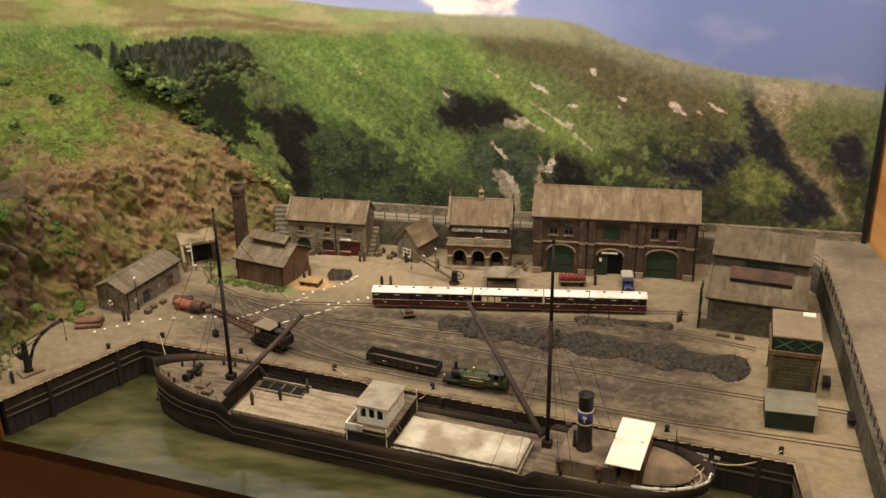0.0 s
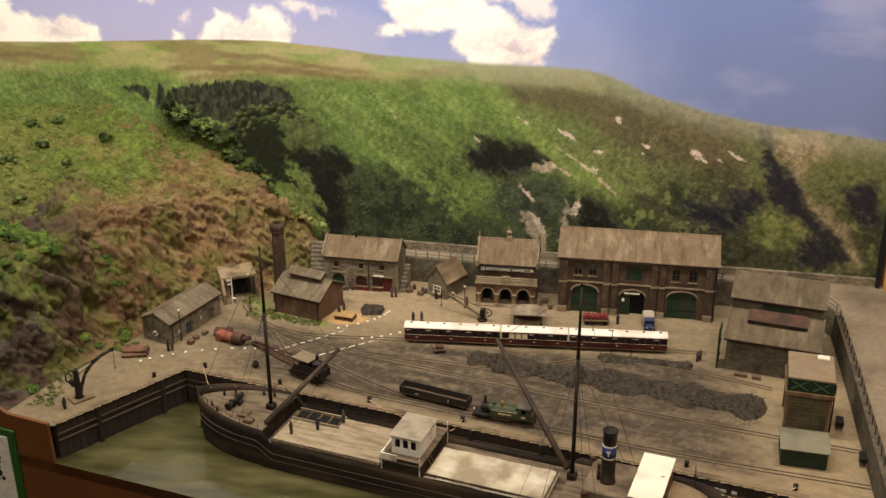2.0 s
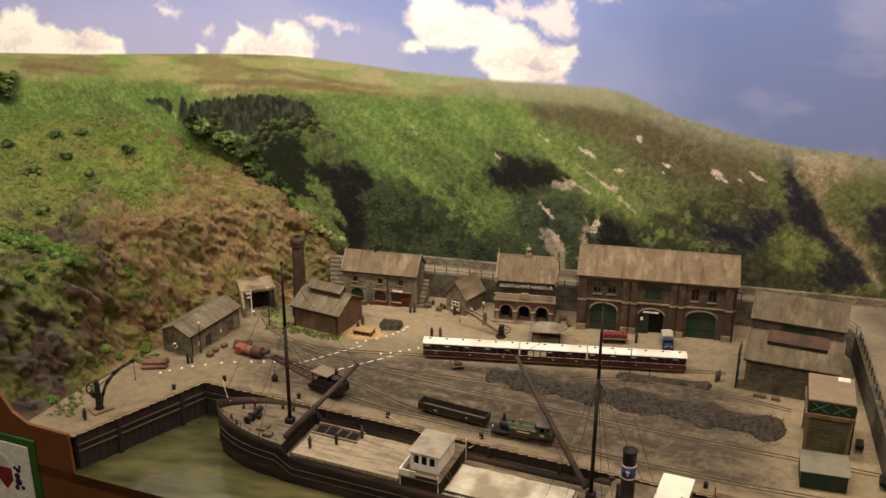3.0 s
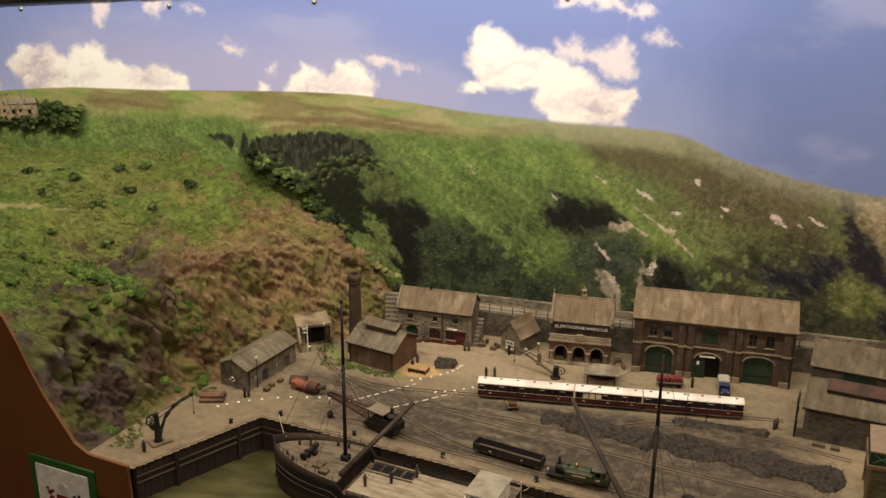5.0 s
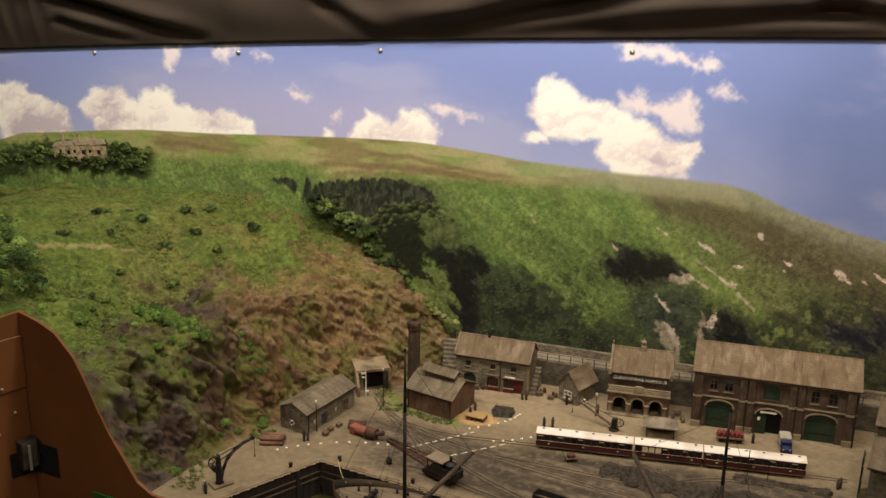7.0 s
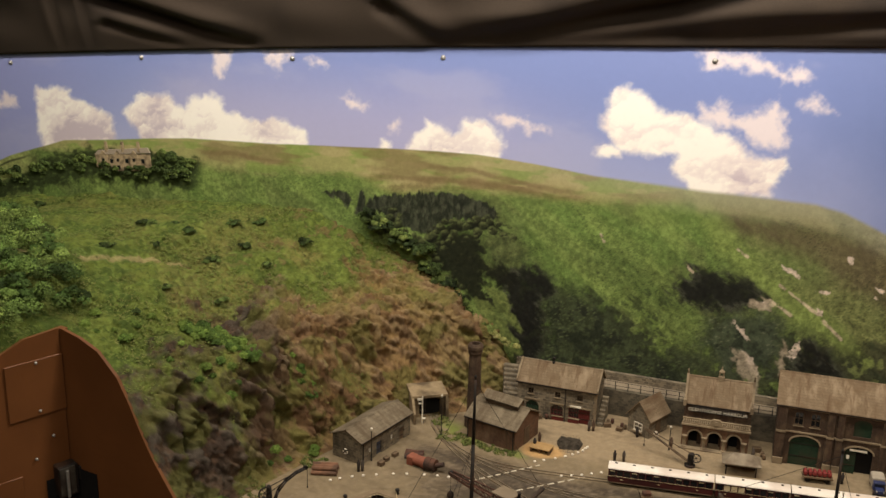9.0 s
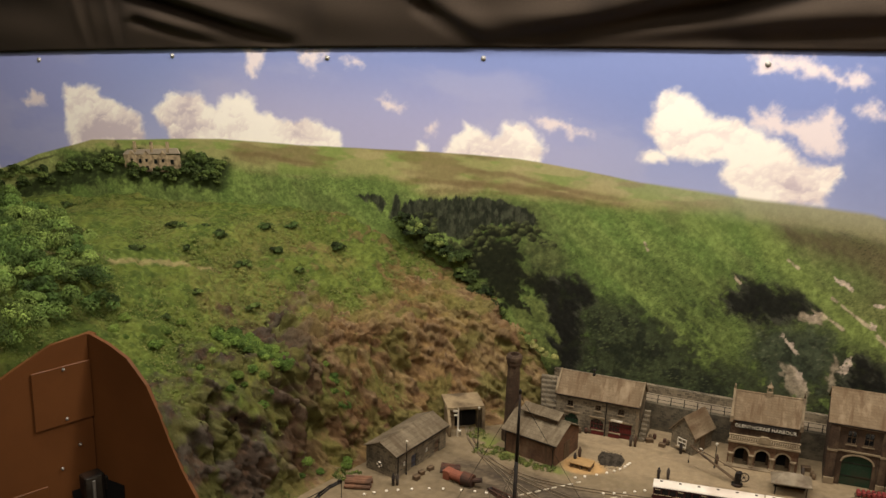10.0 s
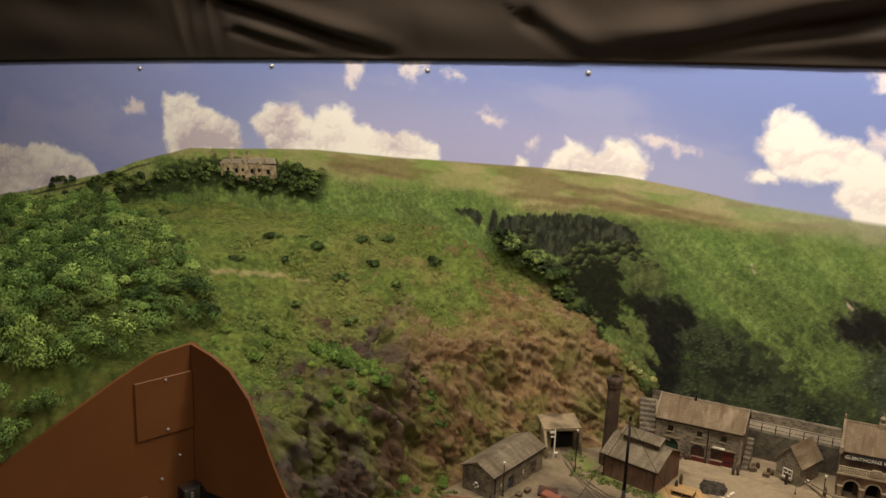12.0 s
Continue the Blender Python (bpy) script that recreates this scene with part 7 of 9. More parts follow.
        part("tabernacle", Shape().box(x - 0.007, x + 0.007, w - 0.007, w + 0.007, z0, z0 + 0.010, c=0.001), IRON, mast)
    inv = SHIP.inverted()
    tip1, tip2 = inv @ Vector((-0.094, 1.022, 0.060)), inv @ Vector((0.185, 1.021, 0.100))
    for foot, tip in (((0.158, -0.040, 0.002), tip1), ((0.655, 0.012, 0.004), tip2)):
        d = part("derrick", Shape().rod(foot, tip, 0.0050, 10, 0.0036), BOOM, ob, "dark timber derrick boom", True)
        part("block", Shape().rod(Vector(tip) + Vector((-0.003, 0, 0)), Vector(tip) + Vector((0.003, 0, -0.001)), 0.0034, 10), IRON, d)
    stays = [((0.139, 0.010, 0.285), (0.010, 0.0, 0.014)), ((0.139, 0.010, 0.18), (0.115, -0.050, 0.0)), ((0.139, 0.010, 0.18), (0.095, -0.045, 0.002)), ((0.139, 0.010, 0.18), (0.115, 0.052, 0.0)), ((0.139, 0.010, 0.285), tuple(tip1)), ((0.662, 0.019, 0.305), tuple(tip2)), ((0.662, 0.019, 0.190), (0.70, -0.058, -0.004)), ((0.662, 0.019, 0.190), (0.72, -0.058, -0.004)), ((0.662, 0.019, 0.190), (0.74, 0.055, -0.004)), ((0.662, 0.019, 0.300), (0.765, 0.0, 0.03)), ((0.662, 0.019, 0.19), (0.60, -0.058, -0.018)), ((0.662, 0.019, 0.19), (0.635, -0.058, -0.018)), ((0.662, 0.019, 0.190), (0.655, 0.058, -0.010)), (tuple(tip2), (0.655, -0.02, 0.0)), (tuple(tip1), (0.19, -0.02, -0.018))]
    for a, b in stays:
        part("stay", Shape().rod(a, b, 0.00035, 4), IRON, ob)
    # rails
    def rails(pts, h, name="rail"):
        for a in pts:
            part("stanchion", Shape().rod(a, (a[0], a[1], a[2] + h), 0.0005, 5), WHITE_PAINT if h > 0.0125 else IRON, ob)
        for k in (0.55, 1.0):
            part(name, Shape().tube([(x, y, z + h * k) for x, y, z in pts], 0.0004, 4), IRON, ob)
    rails([(0.18 + 0.0155 * i, -0.0605, -0.0185) for i in range(13)], 0.009)
    rails([(0.45 + 0.0152 * i, -0.0605, -0.0185) for i in range(14)], 0.009)
    rails([(0.18 + 0.0155 * i, 0.0605, -0.0185) for i in range(13)], 0.009)
    rails([(x, -(half_beam(x) - 0.0015), sheer(x)) for x in (0.03, 0.045, 0.06, 0.08, 0.10, 0.12, 0.14, 0.155)], 0.010)
    rails([(x, (half_beam(x) - 0.0015), sheer(x)) for x in (0.03, 0.045, 0.06, 0.08, 0.10, 0.12, 0.14, 0.155)], 0.010)
    back = [(x, half_beam(x) - 0.002) for x in (0.84, 0.86, 0.88, 0.893, 0.901)]
    rails([(x, -w, sheer(x)) for x, w in back] + [(0.9045, 0, sheer(0.9))] + [(x, w, sheer(x)) for x, w in back[::-1]], 0.012)
    # forecastle gear
    g = part("windlass", Shape().rod((0.075, -0.020, zf + 0.007), (0.075, 0.022, zf + 0.007), 0.0048, 12).box(0.070, 0.080, -0.011, -0.007, zf, zf + 0.013).box(0.070, 0.080, 0.007, 0.011, zf, zf + 0.013).rod((0.075, -0.024, zf + 0.007), (0.075, -0.020, zf + 0.007), 0.0065, 12).rod((0.084, -0.004, zf + 0.004), (0.084, 0.006, zf + 0.004), 0.0036, 10), IRON, ob)
    part("hatch", Shape().box(0.098, 0.116, -0.034, -0.014, zf, zf + 0.004, c=0.0006), TIMBER, ob)
    part("skylight", Shape().box(0.118, 0.134, -0.048, -0.034, zf, zf + 0.006, c=0.001), TIMBER, ob)
    for x, w in ((0.040, -0.018), (0.042, 0.018), (0.058, -0.030), (0.105, 0.044), (0.125, 0.046)):
        part("bitts", Shape().turned([(0.003, 0), (0.002, 0.001), (0.002, 0.006), (0.003, 0.007)], (x, w, zf), 8), IRON, ob)
    part("vent_cowl", Shape().rod((0.060, 0.026, zf), (0.060, 0.026, zf + 0.014), 0.0020, 8).rod((0.063, 0.026, zf + 0.014), (0.056, 0.026, zf + 0.0165), 0.0028, 10, 0.0042), RUST, ob)
    part("anchor", Shape().rod((0.030, -0.040, -0.020), (0.032, -0.042, -0.034), 0.0012, 6).rod((0.026, -0.041, -0.034), (0.038, -0.045, -0.034), 0.0012, 6), IRON, ob)
    for x in (0.055, 0.075, 0.100, 0.120):
        b = half_beam(x)
        part("porthole", Shape().rod((x, -b - 0.0006, -0.012), (x, -b + 0.004, -0.012), 0.0018, 10), GLASS, ob)
    # machinery casing, funnel, canopy, boat
    part("casing", Shape().box(0.690, 0.775, -0.040, 0.048, zp, 0.010, c=0.002), surface("buff_casing", (112, 96, 74), (130, 112, 88), 50, 0.8, 0.2, (84, 70, 54), 24, 0.52), ob)
    fx, fw = 0.722, -0.006
    fun = part("funnel", Shape().turned([(0.0120, 0.0), (0.0120, 0.004), (0.0108, 0.005), (0.0102, 0.086), (0.0112, 0.087), (0.0112, 0.090), (0.0090, 0.090), (0.0088, 0.070)], (fx, fw, 0.009), 24), IRON, ob, "tall black funnel", True)
    part("band", Shape().turned([(0.01075, 0.0), (0.01065, 0.018)], (fx, fw, 0.055), 24), plain("funnel_blue", (44, 52, 104)), fun, "dark blue band", True)
    for z in (0.0525, 0.073):
        part("ring", Shape().turned([(0.0109, 0), (0.0109, 0.0024)], (fx, fw, z), 24), WHITE_PAINT, fun, "white ring", True)
    part("emblem", Shape().prism([(-0.0028, 0.068), (0.0028, 0.068), (0.0028, 0.065), (0.0010, 0.065), (0.0006, 0.059), (-0.0006, 0.059), (-0.0010, 0.065), (-0.0028, 0.065)], 0, 0.0012, "y", Matrix.Translation((fx + 0.001, fw - 0.0115, 0))), WHITE_PAINT, fun)
    part("steam_pipe", Shape().tube([(fx - 0.014, fw, 0.009), (fx - 0.014, fw, 0.034), (fx - 0.013, fw - 0.004, 0.038)], 0.0026, 8), RUST, ob, "brown vent pipe", True)
    for x, w in ((0.700, -0.050), (0.755, -0.050), (0.690, 0.042)):
        v = part("ventilator", Shape().rod((x, w, zp), (x, w, 0.010), 0.0022, 8).rod((x + 0.003, w, 0.010), (x - 0.006, w - 0.001, 0.013), 0.0032, 10, 0.0046), RUST, ob, smooth=True)
    part("canopy", Shape().box(0.763, 0.811, -0.061, 0.058, 0.0295, 0.0312, c=0.0006), CANVAS, ob, "clean white canvas awning")
    for x in (0.768, 0.804):
        for w in (-0.055, 0.053):
            part("stanchion", Shape().rod((x, w, zp), (x, w, 0.030), 0.0008, 6), TIMBER, ob)
    part("deckhouse", Shape().box(0.780, 0.812, -0.030, 0.034, zp, 0.022, c=0.001), surface("brown_panelling", (96, 68, 48), (114, 84, 60), 50, 0.7, 0.2, (78, 56, 40), 16), ob)
    s = Shape()
    for i in range(15):
        t = i / 14
        x = 0.812 + 0.066 * t
        for j in range(9):
            a = math.pi * j / 8
            r = math.sqrt(max(0.0, 1 - t ** 2)) * 0.020 + 0.0005
            s.v.append((x, 0.004 - math.cos(a) * r * 2.1, -0.006 + 0.013 * math.sin(a) ** 0.7 * (1 - t) ** 0.6 * (r / 0.02) ** 0.3))
    s.f = [(i * 9 + j, i * 9 + j + 1, (i + 1) * 9 + j + 1, (i + 1) * 9 + j) for i in range(14) for j in range(8)]
    part("skylight_cover", s, surface("tan_canvas", (122, 102, 76), (140, 118, 90), 50, 0.85, 0.2, (92, 76, 56), 26, 0.52), ob, "tan canvas stretched over the after deck", True)
    part("stern_bench", Shape().tube([(x, -(half_beam(x) - 0.006), sheer(x) + 0.001) for x in (0.80, 0.83, 0.86, 0.88, 0.892, 0.898)] + [(0.8995, 0, sheer(0.9) + 0.001)], 0.0022, 6), WHITE_PAINT, ob)
    part("locker", Shape().box(0.828, 0.848, -0.050, -0.036, zp, zp + 0.008, c=0.0008), TARP, ob)
    part("davit", Shape().tube([(0.845, 0.052, zp), (0.842, 0.050, 0.030)], 0.0007).tube([(0.845, 0.050, 0.0), (0.800, 0.0, 0.034)], 0.0005), IRON, ob)
    for k in range(5):
        part("rope_coil", Shape().tube([(0.875 + 0.011 * math.cos(a + k), -0.022 + (0.013 + 0.002 * k) * math.sin(a) + 0.01 * k, zp + 0.0012 + 0.0012 * k) for a in [i * 0.52 for i in range(13)]], 0.0009, 5), surface("hemp", (170, 150, 110), (186, 166, 126), 90, 0.9, 0.3) if "hemp" not in bpy.data.materials else bpy.data.materials["hemp"], ob)
    return ob


steamer()


def rope(a, b, sag, r=0.0007):
    a, b = Vector(a), Vector(b)
    pts = [a.lerp(b, t / 10) - Vector((0, 0, sag * 4 * (t / 10) * (1 - t / 10))) for t in range(11)]
    solid("mooring_rope", Shape().tube(pts, r, 5), bpy.data.materials["hemp"], "pale hemp mooring rope from ship to bollard", "rope")


rope(SHIP @ Vector((0.020, 0.012, 0.012)), (-0.345, 1.026, 0.006), 0.012)
rope(SHIP @ Vector((0.380, 0.060, -0.001)), (-0.026, 0.951, 0.006), 0.004)
rope(SHIP @ Vector((0.445, 0.058, -0.005)), (0.139, 0.910, 0.006), 0.004)
rope(SHIP @ Vector((0.885, 0.030, 0.004)), (0.652, 0.786, 0.006), 0.016, 0.0011)
for bx, by in ((-0.345, 1.034), (-0.423, 0.988), (-0.194, 0.993), (-0.026, 0.955), (0.139, 0.914), (0.496, 0.830), (0.652, 0.790)):
    b = Shape().turned([(0.0042, 0), (0.0034, 0.001), (0.0028, 0.005), (0.0040, 0.0065), (0.0036, 0.009), (0.0010, 0.0095)], (0, 0, 0), 12)
    solid("bollard", b, IRON, "black iron mooring bollard on the quay edge", "bollard", Matrix.Translation((bx, by, 0.0002)), "quay bollards", smooth=True)
# faded painted mark on the quay wall: bars in place of its wording
mk = thing("painted_slogan", "faded white painted slogan on the quay wall", "sign", Matrix.Translation((Q1.x, Q1.y, 0)) @ Matrix.Rotation(math.atan2(Q2.y - Q1.y, Q2.x - Q1.x), 4, "Z"))
for k, (a, wd) in enumerate(((0.905, 0.014), (0.926, 0.036), (0.97, 0.008))):
    part("bar", Shape().box(a, a + wd, -0.0042, -0.0031, -0.0165, -0.0115), WHITE_PAINT, mk)

# ---- railway ----
MAROON = surface("maroon_coach_paint", (64, 26, 24), (78, 33, 29), 70, 0.5, 0.1, (56, 26, 24), 40, 0.5)
CREAM = surface("cream_paint", (206, 190, 150), (222, 206, 166), 70, 0.5, 0.08, (180, 160, 120), 20)
COACH_ROOF = surface("white_coach_roof", (216, 204, 186), (234, 224, 208), 40, 0.6, 0.1, (206, 190, 172), 18)
RAIL = surface("worn_rail", (112, 99, 80), (140, 125, 102), 80, 0.5, 0.1, (118, 98, 76), 30, metal=0.2)


def smooth_line(pts, n=10):
    """A smooth line through the points."""
    out = []
    p = [Vector((x, y, 0)) for x, y in pts]
    p = [2 * p[0] - p[1]] + p + [2 * p[-1] - p[-2]]
    for i in range(1, len(p) - 2):
        for k in range(n):
            t = k / n
            out.append(0.5 * (2 * p[i] + (p[i + 1] - p[i - 1]) * t + (2 * p[i - 1] - 5 * p[i] + 4 * p[i + 1] - p[i + 2]) * t * t + (3 * p[i] - p[i - 1] - 3 * p[i + 1] + p[i + 2]) * t ** 3))
    out.append(p[-2])
    return out


def track(pts, gauge=0.009):
    line = smooth_line(pts)
    ob = thing("railway_track", "narrow-gauge rails sunk in cinder ballast", "track", kind="structure")
    for side in (-0.5, 0.5):
        s = Shape()
        k = 0
        left = []
        for i, p in enumerate(line):
            d = (line[min(i + 1, len(line) - 1)] - line[max(i - 1, 0)]).normalized()
            nrm = Vector((-d.y, d.x, 0))
            c = p + nrm * gauge * side
            left.append((c - nrm * 0.0006, c + nrm * 0.0006))
        for a, b in left:
            s.v += [(a.x, a.y, -0.001), (b.x, b.y, -0.001), (b.x, b.y, 0.0019), (a.x, a.y, 0.0019)]
        for i in range(len(left) - 1):
            o = 4 * i
            s.f += [(o + 3, o + 2, o + 6, o + 7), (o, o + 3, o + 7, o + 4), (o + 2, o + 1, o + 5, o + 6)]
        part("rail", s, RAIL, ob)


track([(-0.372, 1.345), (-0.345, 1.285), (-0.29, 1.222), (-0.20, 1.185), (-0.08, 1.183), (0.0, 1.187), (0.25, 1.197), (0.486, 1.203), (0.56, 1.204)])
track([(-0.365, 1.345), (-0.34, 1.275), (-0.26, 1.180), (-0.15, 1.095), (-0.03, 1.012), (0.08, 0.965), (0.26, 0.915), (0.513, 0.853), (0.765, 0.808)])
track([(-0.368, 1.345), (-0.343, 1.280), (-0.25, 1.195), (-0.10, 1.128), (0.10, 1.068), (0.30, 1.012), (0.548, 0.952), (0.775, 0.902)])
track([(-0.10, 1.128), (0.05, 1.110), (0.20, 1.098), (0.345, 1.150), (0.50, 1.140), (0.66, 1.085)])
track([(-0.26, 1.180), (-0.20, 1.090), (-0.13, 1.022), (-0.05, 0.985), (0.03, 0.962), (0.18, 0.925)])


def wheelset(parent, x, y0, y1, r, material=IRON):
    part("wheelset", Shape().rod((x, y0, r), (x, y0 + 0.0016, r), r, 14).rod((x, y1 - 0.0016, r), (x, y1, r), r, 14).rod((x, y0, r), (x, y1, r), 0.0008, 6), material, parent)


def coach(length, m, style):
    ob = thing("railway_coach", "maroon narrow-gauge coach with white roof and dark windows", "railway coach", m, "train of coaches")
    w, z0, zw0, zw1, zr = 0.026, 0.0062, 0.0185, 0.0285, 0.0312
    part("underframe", Shape().box(0.002, length - 0.002, 0.003, w - 0.003, 0.0045, z0), IRON, ob)
    part("body", Shape().box(0, length, 0, w, z0, zw0, c=0.0), MAROON, ob)
    part("cantrail", Shape().box(0, length, 0, w, zw1, zr), MAROON, ob)
    # near-black block stands for the coach's shaded interior
    part("inside", Shape().box(0.0015, length - 0.0015, 0.0016, w - 0.0016, zw0, zw1), SHADE_BLACK, ob)
    n = max(4, round(length / 0.0125))
    for k in range(n + 1):
        x = (length - 0.002) * k / n
        for y in (0, w - 0.0012):
            part("pillar", Shape().box(x, x + 0.002, y, y + 0.0012, zw0, zw1), MAROON, ob)
    for k in range(n):
        x0, x1 = (length - 0.002) * k / n + 0.002, (length - 0.002) * (k + 1) / n
        # three panes of the middle coach painted cream for reflections in the glass
        cream = style == 1 and k in (1, 2, 3)
        for y in (0.0003, w - 0.0011):
            part("pane", Shape().box(x0, x1, y, y + 0.0008, zw0, zw1), CREAM if cream else GLASS, ob, "pane painted cream for a reflection" if cream else "")
            if k % 3 == style % 2:
                part("ventlight", Shape().box(x0 + 0.001, x1 - 0.001, y - 0.0002, y, zw1 - 0.0022, zw1 - 0.0006), CREAM, ob)
    part("waist_line", Shape().box(0.0, length, -0.0003, 0.0, zw0 - 0.0012, zw0 - 0.0008), CREAM, ob, "thin cream lining")
    for k in range(3):
        x = length * (0.12 + 0.36 * k)
        part("lettering_bar", Shape().box(x, x + 0.004, -0.0004, 0.0, 0.0115, 0.0128), CREAM, ob)
    arc = [(w / 2 - (w / 2 + 0.0005) * math.cos(a), zr + 0.0046 * math.sin(a)) for a in [math.pi * i / 10 for i in range(11)]]
    roof = part("roof", Shape().prism(arc, -0.001, length + 0.001, "x"), COACH_ROOF, ob, "white curved roof")
    for k in range(max(3, round(length / 0.03))):
        x = 0.012 + k * (length - 0.024) / (max(3, round(length / 0.03)) - 1)
        part("torpedo_vent", Shape().rod((x - 0.0022, w / 2, zr + 0.0056), (x + 0.0022, w / 2, zr + 0.0056), 0.0011, 7).rod((x, w / 2, zr + 0.005), (x, w / 2, zr + 0.0056), 0.0005, 5), IRON, roof)
    for x in (0.022, length - 0.022):
        b = part("bogie", Shape().box(x - 0.012, x + 0.012, 0.0035, 0.0050, 0.0022, 0.0052).box(x - 0.012, x + 0.012, w - 0.0050, w - 0.0035, 0.0022, 0.0052).box(x - 0.003, x + 0.003, 0.004, w - 0.004, 0.003, 0.0050), IRON, ob)
        for dx in (-0.008, 0.008):
            wheelset(b, x + dx, 0.0078, 0.0182, 0.0036)
    part("footboard", Shape().box(0.004, length - 0.004, -0.001, 0.001, 0.0050, 0.0058), TIMBER, ob)
    for x in (-0.002, length):
        part("coupling", Shape().box(x, x + 0.002, w / 2 - 0.002, w / 2 + 0.002, 0.0055, 0.0085), IRON, ob)
    return ob


TRAIN = at(-0.002, 1.174, 1.9)
for a, b, st in ((0.0, 0.179, 0), (0.183, 0.305, 1), (0.309, 0.488, 0)):
    coach(b - a, TRAIN @ Matrix.Translation((a, 0, 0.0015)), st)


def locomotive():
    ob = thing("steam_locomotive", "green narrow-gauge tank locomotive with black smokebox and brass dome", "locomotive", at(0.154, 0.921, -9.7, 0.0018))
    w, n = 0.025, 0.104
    part("frame", Shape().box(0.004, n - 0.002, 0.003, w - 0.003, 0.005, 0.0085), IRON, ob)
    for x in (0.0, n - 0.0025):
        part("buffer_beam", Shape().box(x, x + 0.0025, 0.001, w - 0.001, 0.0045, 0.0098), RED_PAINT, ob, "red buffer beam")
    part("footplate", Shape().box(0.0, n, 0.0005, w - 0.0005, 0.0098, 0.0108), IRON, ob)
    y = w / 2
    part("smokebox", Shape().rod((0.013, y, 0.0205), (0.026, y, 0.0205), 0.0075, 20), IRON, ob, smooth=False)
    part("boiler", Shape().rod((0.026, y, 0.0205), (0.072, y, 0.0205), 0.0070, 20), GREEN_LOCO, ob)
    part("chimney", Shape().turned([(0.0036, 0), (0.0026, 0.0016), (0.0024, 0.010), (0.0034, 0.0112), (0.0032, 0.0122), (0.0018, 0.0122)], (0.019, y, 0.0272), 14), IRON, ob, smooth=True)
    part("dome", Shape().turned([(0.0042, 0), (0.0034, 0.0012), (0.0032, 0.0050), (0.0022, 0.0074), (0.0004, 0.0084)], (0.048, y, 0.0266), 14), plain("brass", (196, 170, 110), 0.3, 0.9), ob, "polished brass dome", True)
    part("sand_dome", Shape().turned([(0.0032, 0), (0.0028, 0.004), (0.0006, 0.0056)], (0.034, y, 0.0268), 12), GREEN_LOCO, ob, smooth=True)
    for y0 in (0.0005, w - 0.0062):
        t = part("side_tank", Shape().box(0.030, 0.078, y0, y0 + 0.0057, 0.0108, 0.0240, c=0.0006), GREEN_LOCO, ob)
        yy = y0 - 0.0003 if y0 < 0.01 else y0 + 0.0057
        part("lining", Shape().box(0.032, 0.076, yy, yy + 0.0003, 0.0222, 0.0227), CREAM, t)
        part("name_bar", Shape().box(0.044, 0.066, yy, yy + 0.0003, 0.0165, 0.0185), CREAM, t)
    part("cab_side", Shape().wall(0.078, 0.095, 0.0004, 0.0012, 0.0108, 0.0330, [(0.083, 0.090, 0.0225, 0.0305, 0.0)]), GREEN_LOCO, ob)
    part("cab_side", Shape().wall(0.078, 0.095, w - 0.0012, w - 0.0004, 0.0108, 0.0330, [(0.083, 0.090, 0.0225, 0.0305, 0.0)]), GREEN_LOCO, ob)
    part("cab_front", Shape().box(0.0778, 0.0788, 0.0012, w - 0.0012, 0.0108, 0.0330), GREEN_LOCO, ob)
    part("number_bar", Shape().box(0.083, 0.090, 0.0, 0.0004, 0.0150, 0.0185), CREAM, ob)
    arc = [(w / 2 - (w / 2 + 0.001) * math.cos(a), 0.0330 + 0.003 * math.sin(a)) for a in [math.pi * i / 8 for i in range(9)]]
    part("cab_roof", Shape().prism(arc, 0.0755, 0.0985, "x"), surface("sooty_roof", (78, 72, 62), (94, 86, 74), 60, 0.8, 0.1), ob)
    part("bunker", Shape().box(0.095, 0.1025, 0.0010, w - 0.0010, 0.0108, 0.0225, c=0.0005), GREEN_LOCO, ob)
    part("coal", Shape().stone((0.0985, y, 0.0225), 0.0042, 3).stone((0.0985, y - 0.005, 0.0222), 0.0035, 5).stone((0.0985, y + 0.005, 0.0222), 0.0035, 7), COAL, ob)
    for x, r in ((0.010, 0.0034), (0.032, 0.0054), (0.047, 0.0054), (0.062, 0.0054), (0.092, 0.0034)):
        wheelset(ob, x, 0.0078, 0.0178, r)
    for y0 in (0.0015, w - 0.0055):
        part("cylinder", Shape().rod((0.012, y0 + 0.002, 0.0085), (0.024, y0 + 0.002, 0.0085), 0.0034, 12), IRON, ob)
        part("coupling_rod", Shape().box(0.031, 0.063, y0 + 0.001, y0 + 0.0018, 0.0048, 0.0060), RAIL, ob)
    part("lamp", Shape().box(-0.001, 0.001, y - 0.001, y + 0.001, 0.0112, 0.0140), WHITE_PAINT, ob)


GREEN_LOCO = surface("lined_green_paint", (36, 56, 28), (48, 70, 36), 70, 0.6, 0.1, (74, 66, 48), 80, 0.50)
locomotive()


